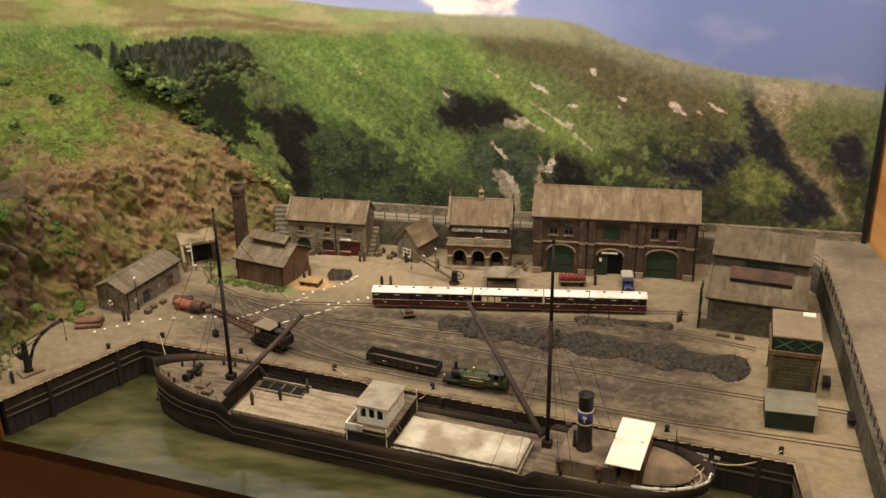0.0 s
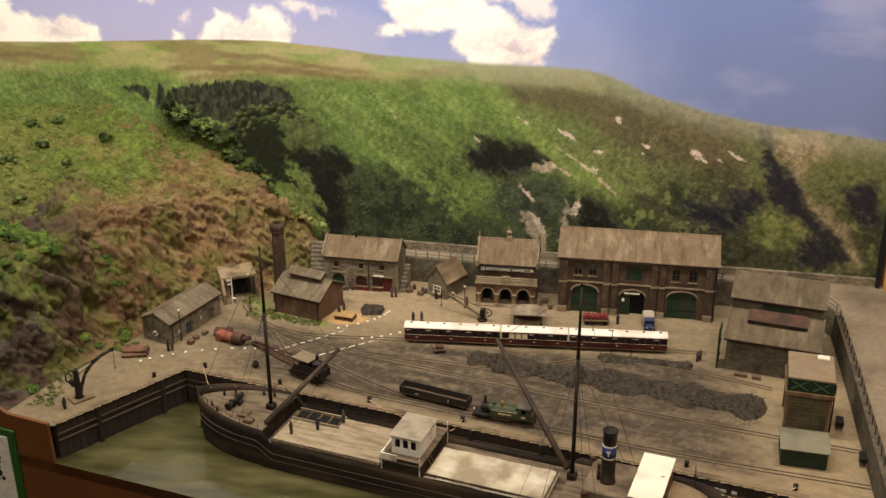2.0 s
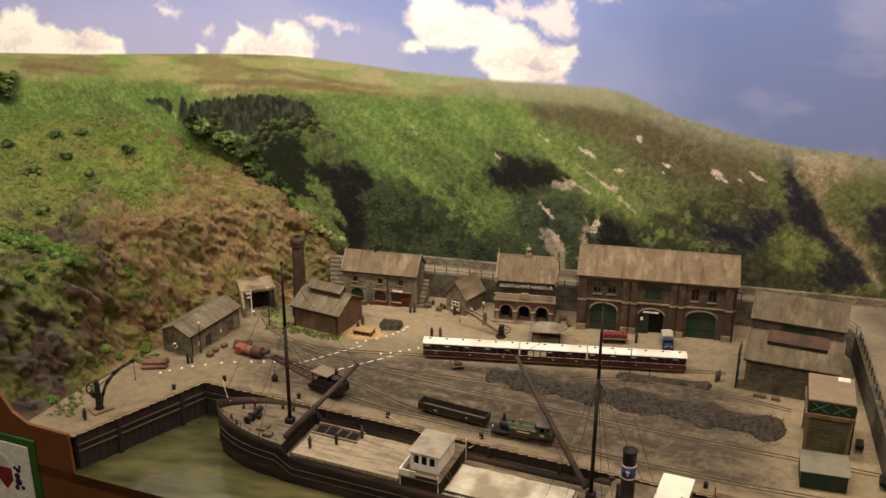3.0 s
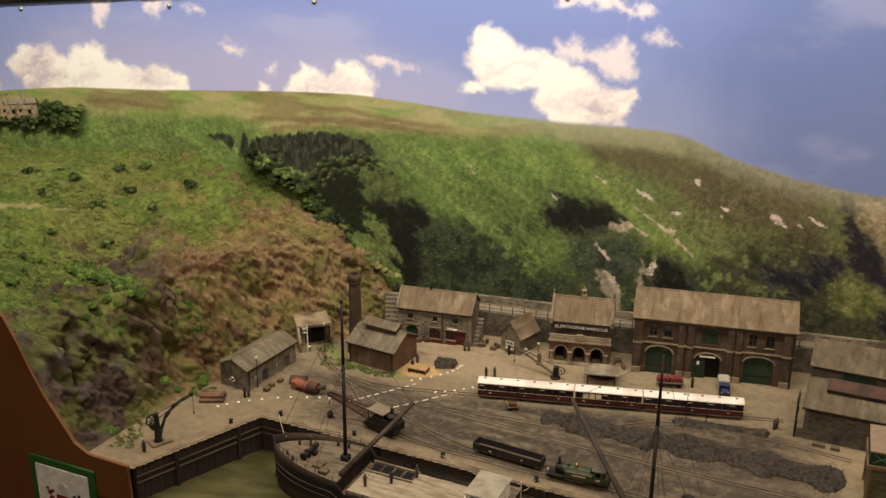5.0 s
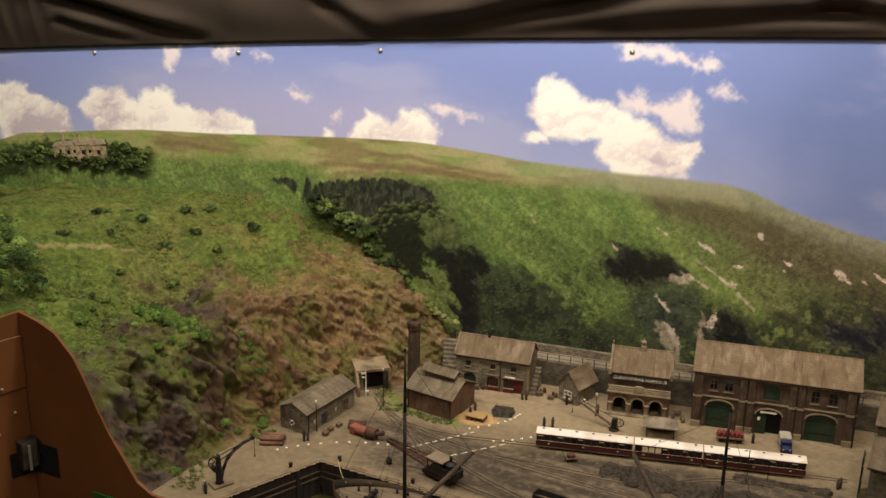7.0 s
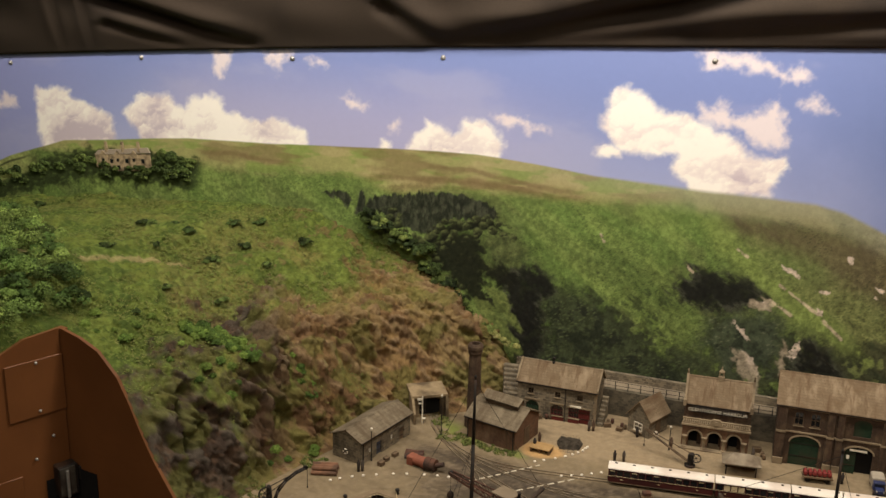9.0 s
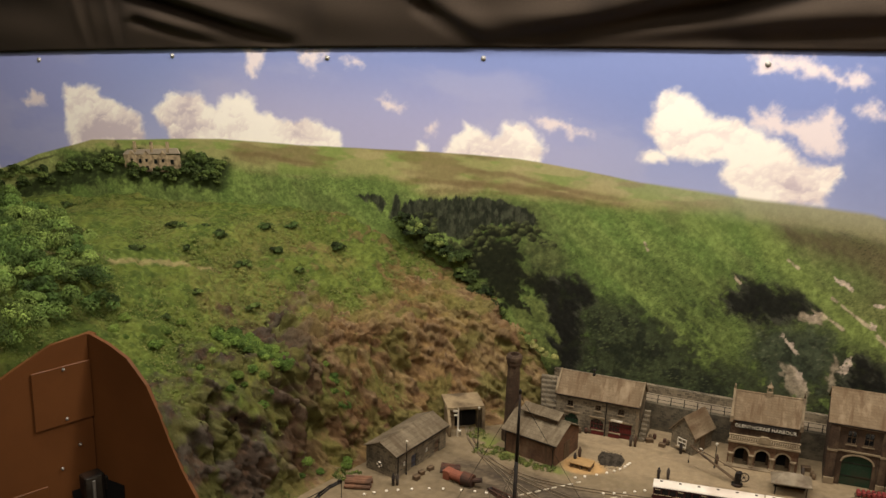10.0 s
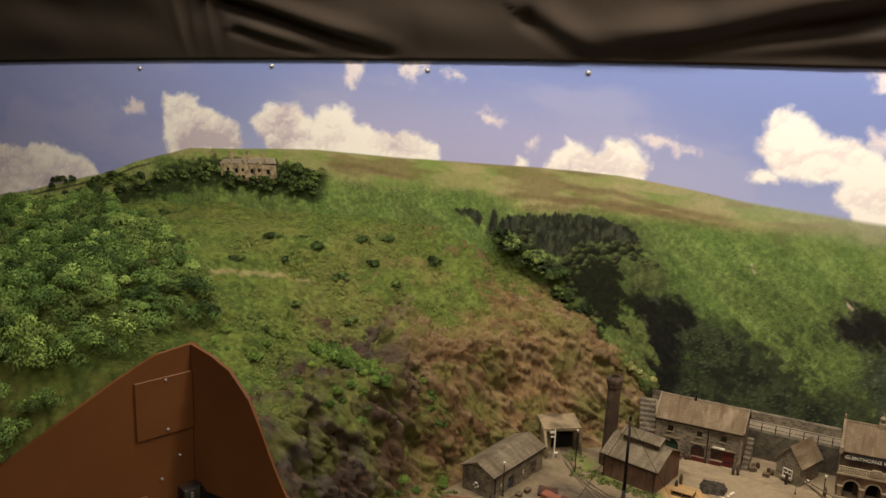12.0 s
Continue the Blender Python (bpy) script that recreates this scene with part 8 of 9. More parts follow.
def bogie_wagon():
    ob = thing("open_wagon", "long empty black bogie open wagon", "wagon", at(0.022, 0.978, -17.4, 0.0018))
    n, w = 0.126, 0.024
    part("floor", Shape().box(0, n, 0, w, 0.0065, 0.0080), TIMBER, ob)
    blk = surface("sooty_black", (34, 31, 28), (48, 44, 39), 60, 0.7, 0.2, (58, 48, 40), 20)
    for y in (0, w - 0.0012):
        side = part("side", Shape().box(0, n, y, y + 0.0012, 0.008, 0.0190), blk, ob)
        yy = -0.0008 if y == 0 else w
        for k in range(10):
            x = 0.001 + (n - 0.004) * k / 9
            part("stake", Shape().box(x, x + 0.0018, yy, yy + 0.0008, 0.0065, 0.0195), IRON, side)
    for x in (0, n - 0.0012):
        part("end", Shape().box(x, x + 0.0012, 0.0012, w - 0.0012, 0.008, 0.0205), blk, ob)
    part("top_rail", Shape().box(0, n, -0.0006, 0.0016, 0.0190, 0.0198), blk, ob)
    for x in (0.022, n - 0.022):
        b = part("bogie", Shape().box(x - 0.011, x + 0.011, 0.0032, 0.0046, 0.002, 0.0058).box(x - 0.011, x + 0.011, w - 0.0046, w - 0.0032, 0.002, 0.0058), IRON, ob)
        for dx in (-0.007, 0.007):
            wheelset(b, x + dx, 0.007, 0.0170, 0.0034)
    part("label_bar", Shape().box(0.030, 0.036, -0.0003, 0.0, 0.011, 0.0125), WHITE_PAINT, ob)
    part("label_bar", Shape().rod((0.092, -0.0004, 0.012), (0.092, 0.0, 0.012), 0.0012, 8), WHITE_PAINT, ob)


bogie_wagon()


# ---- cranes ----
def steam_crane():
    ob = thing("rail_crane", "black travelling steam crane with lattice jib and hanging grab", "crane", at(-0.152, 1.022, -28, 0.0018) @ Matrix.Scale(1.3, 4))
    part("truck", Shape().box(-0.024, 0.026, -0.011, 0.011, 0.004, 0.009, c=0.0006), IRON, ob)
    for x in (-0.016, 0.0, 0.018):
        wheelset(ob, x, -0.005, 0.005, 0.0040)
    part("turntable", Shape().turned([(0.010, 0), (0.010, 0.003)], (0, 0, 0.009), 16), IRON, ob)
    part("bed", Shape().box(-0.018, 0.030, -0.012, 0.012, 0.012, 0.0145, c=0.0005), RUST, ob)
    part("side_plate", Shape().prism([(-0.016, 0.0145), (0.028, 0.0145), (0.028, 0.024), (0.004, 0.026), (-0.010, 0.020)], -0.0122, -0.0112), IRON, ob)
    part("side_plate", Shape().prism([(-0.016, 0.0145), (0.028, 0.0145), (0.028, 0.024), (0.004, 0.026), (-0.010, 0.020)], 0.0112, 0.0122), IRON, ob)
    part("counterweight", Shape().box(0.029, 0.034, -0.011, 0.011, 0.010, 0.022, c=0.001), IRON, ob)
    part("boiler", Shape().turned([(0.0075, 0), (0.0075, 0.014), (0.0020, 0.018), (0.0020, 0.024), (0.0028, 0.025)], (0.020, 0, 0.0145), 14), IRON, ob, smooth=False)
    part("cab_roof", Shape().box(-0.016, 0.014, -0.012, 0.012, 0.0300, 0.0315, c=0.0004), surface("crane_roof", (110, 96, 76), (128, 112, 90), 60, 0.9, 0.2), ob)
    for x in (-0.014, 0.012):
        for y in (-0.010, 0.010):
            part("post", Shape().rod((x, y, 0.0145), (x, y, 0.030), 0.0007, 5), IRON, ob)
    part("winch", Shape().rod((-0.004, -0.009, 0.020), (-0.004, 0.009, 0.020), 0.0040, 12).rod((0.006, -0.0095, 0.019), (0.006, -0.0075, 0.019), 0.0060, 14), IRON, ob)
    inv = ob.matrix_world.inverted()
    tip = inv @ Vector((-0.254, 1.046, 0.048))
    a, b = Vector((-0.016, -0.0075, 0.013)), Vector((-0.016, 0.0075, 0.013))
    rise, side = Vector((0, 0, 0.0085)), Vector((0, 0.0032, 0))
    jib = part("jib", Shape().rod(a, tip - side, 0.0013, 6).rod(b, tip + side, 0.0013, 6).rod(a + rise, tip - side + 0.35 * rise, 0.0011, 6).rod(b + rise, tip + side + 0.35 * rise, 0.0011, 6), RUST, ob, "rusty brown lattice jib")
    for k in range(8):
        for foot, end in ((a, tip - side), (b, tip + side)):
            p, q = foot.lerp(end, k / 8), foot.lerp(end, (k + 1) / 8)
            u, w = rise * (1 - 0.65 * k / 8), rise * (1 - 0.65 * (k + 1) / 8)
            part("lattice", Shape().rod(p, q + w, 0.0006, 4).rod(p + u, p, 0.0006, 4), RUST, jib)
        part("lattice", Shape().rod(a.lerp(tip - side, k / 8), b.lerp(tip + side, (k + 1) / 8), 0.0006, 4), RUST, jib)
    part("pulley", Shape().rod(tip + Vector((0, -0.002, 0.001)), tip + Vector((0, 0.002, 0.001)), 0.0030, 12), IRON, jib)
    part("cable", Shape().rod(tip, Vector((0.0, 0.0, 0.0305)), 0.0003, 4).rod(tip, tip - Vector((0, 0, 0.026)), 0.0003, 4), IRON, ob)
    part("grab", Shape().turned([(0.0008, 0.0), (0.0040, 0.002), (0.0050, 0.006), (0.0030, 0.010), (0.0010, 0.012)], tuple(tip - Vector((0, 0, 0.037))), 8), IRON, ob)


def quay_crane():
    ob = thing("quay_crane", "black cast-iron quay crane with curved jib and hand wheel", "crane", at(-0.522, 0.900, 50))
    part("base", Shape().box(-0.016, 0.022, -0.014, 0.014, 0.0, 0.004, c=0.001), COPING, ob)
    part("post", Shape().turned([(0.0085, 0.004), (0.0060, 0.008), (0.0050, 0.040), (0.0040, 0.056), (0.0020, 0.060)], (0, 0, 0), 14), IRON, ob, smooth=True)
    pts = [(0.004, 0, 0.010), (0.008, 0, 0.026), (0.016, 0, 0.044), (0.030, 0, 0.058), (0.048, 0, 0.067), (0.066, 0, 0.071)]
    for y in (-0.0026, 0.0026):
        part("jib", Shape().tube([(x, y, z) for x, _, z in pts], 0.0015, 8), IRON, ob, smooth=True)
    part("tie", Shape().rod((0.0, 0, 0.056), (0.066, 0, 0.072), 0.0008, 6).rod((0.0, 0, 0.045), (0.030, 0, 0.058), 0.0008, 6), IRON, ob)
    part("pulley", Shape().rod((0.067, -0.002, 0.0715), (0.067, 0.002, 0.0715), 0.0036, 12), IRON, ob)
    part("chain", Shape().rod((0.070, 0, 0.070), (0.070, 0, 0.036), 0.0005, 5).turned([(0.001, 0), (0.0018, 0.002), (0.0006, 0.004)], (0.070, 0, 0.033), 8), IRON, ob)
    ring = [(-0.010 + 0.0105 * math.cos(a), -0.005, 0.050 + 0.0105 * math.sin(a)) for a in [2 * math.pi * i / 20 for i in range(21)]]
    wheel = part("gear_wheel", Shape().tube(ring, 0.0013, 6), IRON, ob, smooth=True)
    for k in range(6):
        a = math.pi * k / 3
        part("spoke", Shape().rod((-0.010, -0.005, 0.050), (-0.010 + 0.0105 * math.cos(a), -0.005, 0.050 + 0.0105 * math.sin(a)), 0.0006, 5), IRON, wheel)
    part("drum", Shape().rod((-0.008, -0.006, 0.034), (-0.008, 0.006, 0.034), 0.0050, 12), IRON, ob)


def yard_crane():
    ob = thing("yard_crane", "black hand crane with long timber jib beside the coaches", "crane", at(0.134, 1.288, 0))
    part("base", Shape().turned([(0.010, 0), (0.010, 0.003), (0.006, 0.004), (0.005, 0.022)], (0, 0, 0), 12), IRON, ob)
    part("frame", Shape().box(-0.004, 0.006, -0.005, 0.005, 0.008, 0.026, c=0.0008), IRON, ob)
    ring = [(0.010 + 0.0085 * math.cos(a), -0.006, 0.020 + 0.0085 * math.sin(a)) for a in [2 * math.pi * i / 18 for i in range(19)]]
    wheel = part("gear_wheel", Shape().tube(ring, 0.0010, 5), IRON, ob, smooth=True)
    for k in range(3):
        a = math.pi * k / 3
        part("spoke", Shape().rod((0.010 - 0.0085 * math.cos(a), -0.006, 0.020 - 0.0085 * math.sin(a)), (0.010 + 0.0085 * math.cos(a), -0.006, 0.020 + 0.0085 * math.sin(a)), 0.0005, 4), IRON, wheel)
    tip = Vector((0.047, 1.327, 0.042)) - Vector((0.134, 1.288, 0))
    part("jib", Shape().rod((-0.002, -0.003, 0.008), tip, 0.0015, 8).rod((-0.002, 0.003, 0.008), tip, 0.0015, 8), TIMBER, ob, "dark timber jib")
    part("tie", Shape().rod((0, 0, 0.026), tip + Vector((0, 0, 0.002)), 0.0009, 5), TIMBER, ob)
    part("cable", Shape().rod(tip, tip - Vector((0, 0, 0.030)), 0.0004, 4).turned([(0.0014, 0), (0.0014, 0.004)], tuple(tip - Vector((0, 0, 0.034))), 8), IRON, ob)


steam_crane()
quay_crane()
yard_crane()


# ---- goods and clutter in the yard ----
def heap(name, label, pts, width, height, n, seed, size):
    """Loose coal: an uneven mound under a skin of separate lumps that thins out at its foot."""
    rnd = random.Random(seed)
    line = [Vector((x, y, 0)) for x, y in pts]
    total = sum((b - a).length for a, b in zip(line, line[1:]))

    def spot(u, t):
        d = u * total
        for a, b in zip(line, line[1:]):
            if d <= (b - a).length + 1e-9:
                break
            d -= (b - a).length
        k = (b - a).normalized()
        wave = 1 + 0.22 * math.sin(u * total * 55 + seed) + 0.12 * math.sin(u * total * 131 + 2 * seed)
        end = min(1.0, 6 * min(u, 1 - u) * total / (2 * width) + 0.25)
        p = a + k * d + Vector((-k.y, k.x, 0)) * t * width * wave * end
        crest = height * end * (0.85 + 0.25 * math.sin(u * total * 83 + seed) + 0.15 * math.sin(u * total * 37))
        return p.x, p.y, crest * max(0.0, 1 - abs(t) ** 1.6)

    s = Shape()
    nu, nt = max(16, int(total / 0.006)), 14
    for i in range(nu + 1):
        for j in range(nt + 1):
            x, y, z = spot(i / nu, 2 * j / nt - 1)
            s.v.append((x, y, z + rnd.uniform(-0.0006, 0.0006) - (0.002 if j in (0, nt) else 0)))
    s.f = [(i * (nt + 1) + j, (i + 1) * (nt + 1) + j, (i + 1) * (nt + 1) + j + 1, i * (nt + 1) + j + 1) for i in range(nu) for j in range(nt)]
    for _ in range(n):
        t = max(-1.35, min(1.35, rnd.gauss(0, 0.62)))
        x, y, z = spot(rnd.random(), t)
        r = size * rnd.uniform(0.4, 1.2) * (0.55 if abs(t) > 1 else 1)
        s.stone((x, y, z + r * 0.25), r, rnd.random())
    return solid(name, s, COAL, label, "coal", kind="stuff")


heap("coal_heap", "long heap of dull grey-brown coal beside the tracks", [(0.125, 1.132), (0.24, 1.103), (0.335, 1.080)], 0.032, 0.014, 4200, 3, 0.0016)
heap("coal_heap", "long heap of dull grey-brown coal beside the tracks", [(0.330, 1.088), (0.48, 1.055), (0.640, 1.012)], 0.036, 0.016, 6000, 4, 0.0016)
heap("coal_heap", "low strip of spilt coal beside the siding", [(0.36, 1.163), (0.53, 1.150)], 0.014, 0.006, 1100, 6, 0.0015)
heap("coal_heap", "small round heap of coal in the sandy yard", [(-0.112, 1.302), (-0.066, 1.306)], 0.024, 0.009, 900, 8, 0.0015)

white_stone = surface("whitewashed_stone", (214, 202, 178), (234, 224, 204), 60, 0.9, 0.3, (176, 160, 132), 40)
meshes = [Shape().stone((0, 0, 0.0016), 0.0030, k, 0.75).mesh("white_stone", white_stone) for k in range(4)]


def stones(pts, count):
    line = smooth_line(pts, 12)
    for k in range(count):
        p = line[round(k * (len(line) - 1) / max(1, count - 1))]
        o = new("white_stone", meshes[k % 4])
        o.matrix_world = Matrix.Translation((p.x, p.y, 0)) @ Matrix.Rotation(k * 1.7, 4, "Z")
        tagged(o, "small whitewashed edging stone on the yard", "stone", "edging stones")


stones([(-0.470, 1.040), (-0.425, 1.070), (-0.36, 1.098), (-0.29, 1.112), (-0.235, 1.112)], 12)
stones([(-0.055, 1.300), (-0.065, 1.278), (-0.095, 1.246), (-0.140, 1.215)], 9)
stones([(-0.018, 1.212), (-0.050, 1.192), (-0.085, 1.178)], 5)
line_paint = surface("worn_white_line", (196, 184, 158), (216, 204, 178), 90, 0.9, 0.2, (140, 122, 96), 70)
for a, b in (((-0.235, 1.112), (-0.125, 1.208)), ((-0.185, 1.078), (-0.040, 1.190))):
    ob = thing("crossing_edge", "broken whitewashed edge line across the rails", "line", kind="structure")
    for k in range(9):
        p, q = Vector((*a, 0)).lerp(Vector((*b, 0)), (k + 0.1) / 9), Vector((*a, 0)).lerp(Vector((*b, 0)), (k + 0.72) / 9)
        part("dash", Shape().rod((p.x, p.y, 0.0008), (q.x, q.y, 0.0008), 0.0013, 6), line_paint, ob)


def figurine(x, y, turn, seed=0, z=0.0, coat=None):
    rnd = random.Random(seed)
    h = rnd.uniform(0.021, 0.024)
    s = Shape().turned([(0.0024, 0), (0.0027, 0.3 * h), (0.0031, 0.55 * h), (0.0033, 0.76 * h), (0.0016, 0.83 * h), (0.0020, 0.90 * h), (0.0017, 0.97 * h), (0.0004, h)], (0, 0, 0), 9)
    solid("figurine", s, coat or FIG[seed % len(FIG)], "plain dark model figure standing in the harbour", "figurine", at(x, y, turn, z), "model figures", smooth=True)


FIG = [surface("dark_coat", (44, 38, 34), (58, 50, 44), 80, 0.8, 0.2), surface("grey_coat", (70, 62, 54), (86, 76, 66), 80, 0.8, 0.2), surface("brown_coat", (74, 56, 42), (90, 70, 54), 80, 0.8, 0.2)]
for k, (x, y) in enumerate(((-0.434, 1.086), (-0.428, 1.090), (-0.145, 1.290), (-0.150, 1.268), (-0.062, 1.370), (-0.054, 1.372), (0.000, 1.262), (0.016, 1.268), (0.096, 1.350), (0.398, 1.305), (0.540, 1.170), (0.545, 1.176), (0.030, 1.372), (0.245, 1.352))):
    figurine(x, y, 30 * k, k)
figurine(0.592, 1.432, 0, 31, 0.050)
for k, (s, w) in enumerate(((0.196, -0.025), (0.231, 0.002), (0.262, 0.036))):
    p = SHIP @ Vector((s, w, -0.0178))
    figurine(p.x, p.y, 0, 20 + k, p.z)
figurine(-0.538, 0.872, 0, 41, 0, surface("pale_coat", (150, 140, 124), (170, 160, 142), 80, 0.8, 0.2))
figurine(-0.532, 0.866, 0, 42, 0)


def barrel(x, y, material, label, turn=0, z=0.0, r=0.0036, h=0.010, lying=False):
    m = at(x, y, turn, z)
    if lying:
        m = m @ Matrix.Translation((0, 0, r)) @ Matrix.Rotation(radians(90), 4, "X")
    ob = thing("barrel", label, "barrel", m, "barrels")
    part("body", Shape().turned([(r * 0.82, 0), (r, h * 0.35), (r, h * 0.65), (r * 0.82, h)], (0, 0, 0), 12), material, ob, smooth=True)
    for z0 in (0.15, 0.8):
        part("hoop", Shape().turned([(r * 0.93, h * z0), (r * 0.95, h * (z0 + 0.06))], (0, 0, 0), 12), IRON, ob)


def crate(x, y, turn, a, b, h, material=TIMBER):
    ob = thing("crate", "rough wooden packing crate in the yard", "crate", at(x, y, turn), "crates")
    part("box", Shape().box(0.0006, a - 0.0006, 0.0006, b - 0.0006, 0, h - 0.0006), material, ob)
    for z in (0.0, h / 2 - 0.0008, h - 0.0018):
        part("slat", Shape().box(0, a, 0, b, z, z + 0.0018), material, ob)


for k, (x, y) in enumerate(((-0.150, 1.395), (-0.143, 1.397), (-0.162, 1.393), (-0.002, 1.402), (0.004, 1.398), (-0.03, 1.410), (-0.022, 1.415), (0.265, 1.355), (0.262, 1.365))):
    barrel(x, y, TIMBER if k % 3 else RUST, "brown wooden barrel standing by a wall", k * 20)
for x, y, t, a, b, h in ((-0.035, 1.392, 20, 0.014, 0.010, 0.008), (-0.012, 1.385, -12, 0.012, 0.009, 0.007), (-0.170, 1.388, 5, 0.012, 0.008, 0.008), (0.245, 1.378, 8, 0.016, 0.010, 0.008), (-0.400, 1.112, 70, 0.012, 0.010, 0.008), (-0.398, 1.132, 60, 0.010, 0.009, 0.007), (-0.388, 1.152, 66, 0.012, 0.008, 0.007), (0.60, 1.125, -13, 0.022, 0.008, 0.006), (0.63, 1.117, -13, 0.015, 0.008, 0.006)):
    crate(x, y, t, a, b, h)


def old_boiler():
    ob = thing("scrap_boiler", "orange-rusted scrap boiler lying on the gravel", "boiler", at(-0.345, 1.140, -20))
    orange = surface("orange_rust", (142, 84, 62), (120, 72, 54), 60, 0.8, 0.3, (110, 58, 40), 20)
    part("shell", Shape().rod((0.0, 0, 0.011), (0.022, 0, 0.011), 0.0095, 16).rod((0.022, 0, 0.011), (0.0245, 0, 0.011), 0.0115, 16), orange, ob)
    part("firebox", Shape().box(-0.014, 0.0, -0.009, 0.009, 0.001, 0.018, c=0.0015), orange, ob)
    part("drum", Shape().rod((0.0245, 0, 0.012), (0.044, 0.002, 0.012), 0.0120, 16, 0.0110), RUST, ob)
    part("pipe", Shape().rod((0.044, 0.002, 0.012), (0.058, 0.008, 0.016), 0.0045, 10), RUST, ob)
    s = Shape()
    lg = thing("scrap_heap", "heap of rusty brown scrap plate and pipe", "scrap", at(-0.372, 1.165, 10))
    for k in range(6):
        part("pipe", Shape().rod((0.0, 0.004 * k - 0.01, 0.003 + 0.002 * (k % 3)), (0.034, 0.004 * k - 0.008, 0.003 + 0.002 * ((k + 1) % 3)), 0.0028, 8), RUST, lg)
    t = thing("timber_stack", "stack of reddish sawn logs beside the cliff", "logs", at(-0.510, 1.050, 12))
    wood = surface("reddish_log", (112, 78, 57), (134, 97, 72), 60, 0.9, 0.4, (84, 62, 47), 40, 0.5, vary=0.18)
    for k, (y, z) in enumerate(((0, 0.004), (0.008, 0.004), (0.016, 0.004), (0.024, 0.004), (0.004, 0.011), (0.012, 0.011), (0.020, 0.011))):
        part("log", Shape().rod((0.001 * (k % 3), y, z), (0.045 + 0.001 * (k % 2), y, z), 0.0039, 9), wood, t)
    b = thing("timber_pallet", "yellow planks stacked on low bearers", "planks", at(-0.158, 1.252, -10))
    yel = surface("yellow_plank", (150, 120, 76), (170, 137, 90), 60, 0.8, 0.2, (160, 118, 66), 20, vary=0.08)
    for k in range(6):
        part("plank", Shape().box(0.0, 0.040, 0.0044 * k, 0.0044 * k + 0.0041, 0.0085, 0.0105, c=0.0003), yel, b)
    for x in (0.002, 0.019, 0.036):
        part("bearer", Shape().box(x, x + 0.003, 0.001, 0.025, 0.0, 0.0085), TIMBER, b)


old_boiler()


def lifebuoy(m):
    ob = thing("lifebuoy", "white lifebuoy with dark bands hung on a wall", "lifebuoy", m, "lifebuoys")
    pts = [(0.0046 * math.cos(a), 0, 0.0046 * math.sin(a)) for a in [2 * math.pi * i / 20 for i in range(21)]]
    part("ring", Shape().tube(pts, 0.0014, 8), WHITE_PAINT, ob, smooth=True)
    for k in range(4):
        a = math.pi * k / 2 + 0.7
        p = Vector((0.0046 * math.cos(a), 0, 0.0046 * math.sin(a)))
        d = Vector((-math.sin(a), 0, math.cos(a))) * 0.0011
        part("band", Shape().rod(p - d, p + d, 0.0016, 8), IRON, ob)


lifebuoy(at(-0.474, 1.117, -19, 0.020) @ Matrix.Translation((0.006, -0.002, 0)))
lifebuoy(at(0.066, 1.368, -30, 0.014))


def shelter():
    ob = thing("platform_shelter", "grey hipped roof of a small open platform shelter", "shelter", at(0.190, 1.272, 2))
    grey = surface("grey_zinc", (124, 112, 92), (146, 132, 109), 50, 0.75, 0.15, (98, 84, 66), 40, 0.5)
    s = Shape().add([(0, 0, 0.024), (0.068, 0, 0.024), (0.068, 0.040, 0.024), (0, 0.040, 0.024), (0.020, 0.020, 0.038), (0.048, 0.020, 0.038), (0, 0, 0.022), (0.068, 0, 0.022), (0.068, 0.040, 0.022), (0, 0.040, 0.022)], [(0, 1, 5, 4), (1, 2, 5), (2, 3, 4, 5), (3, 0, 4), (6, 7, 1, 0), (7, 8, 2, 1), (8, 9, 3, 2), (9, 6, 0, 3), (9, 8, 7, 6)])
    part("roof", s, grey, ob)
    for x in (0.008, 0.060):
        for y in (0.006, 0.034):
            part("post", Shape().rod((x, y, 0), (x, y, 0.022), 0.0010, 6), IRON, ob)
    part("back_wall", Shape().box(0.008, 0.060, 0.034, 0.036, 0.0, 0.022), TIMBER, ob)


shelter()


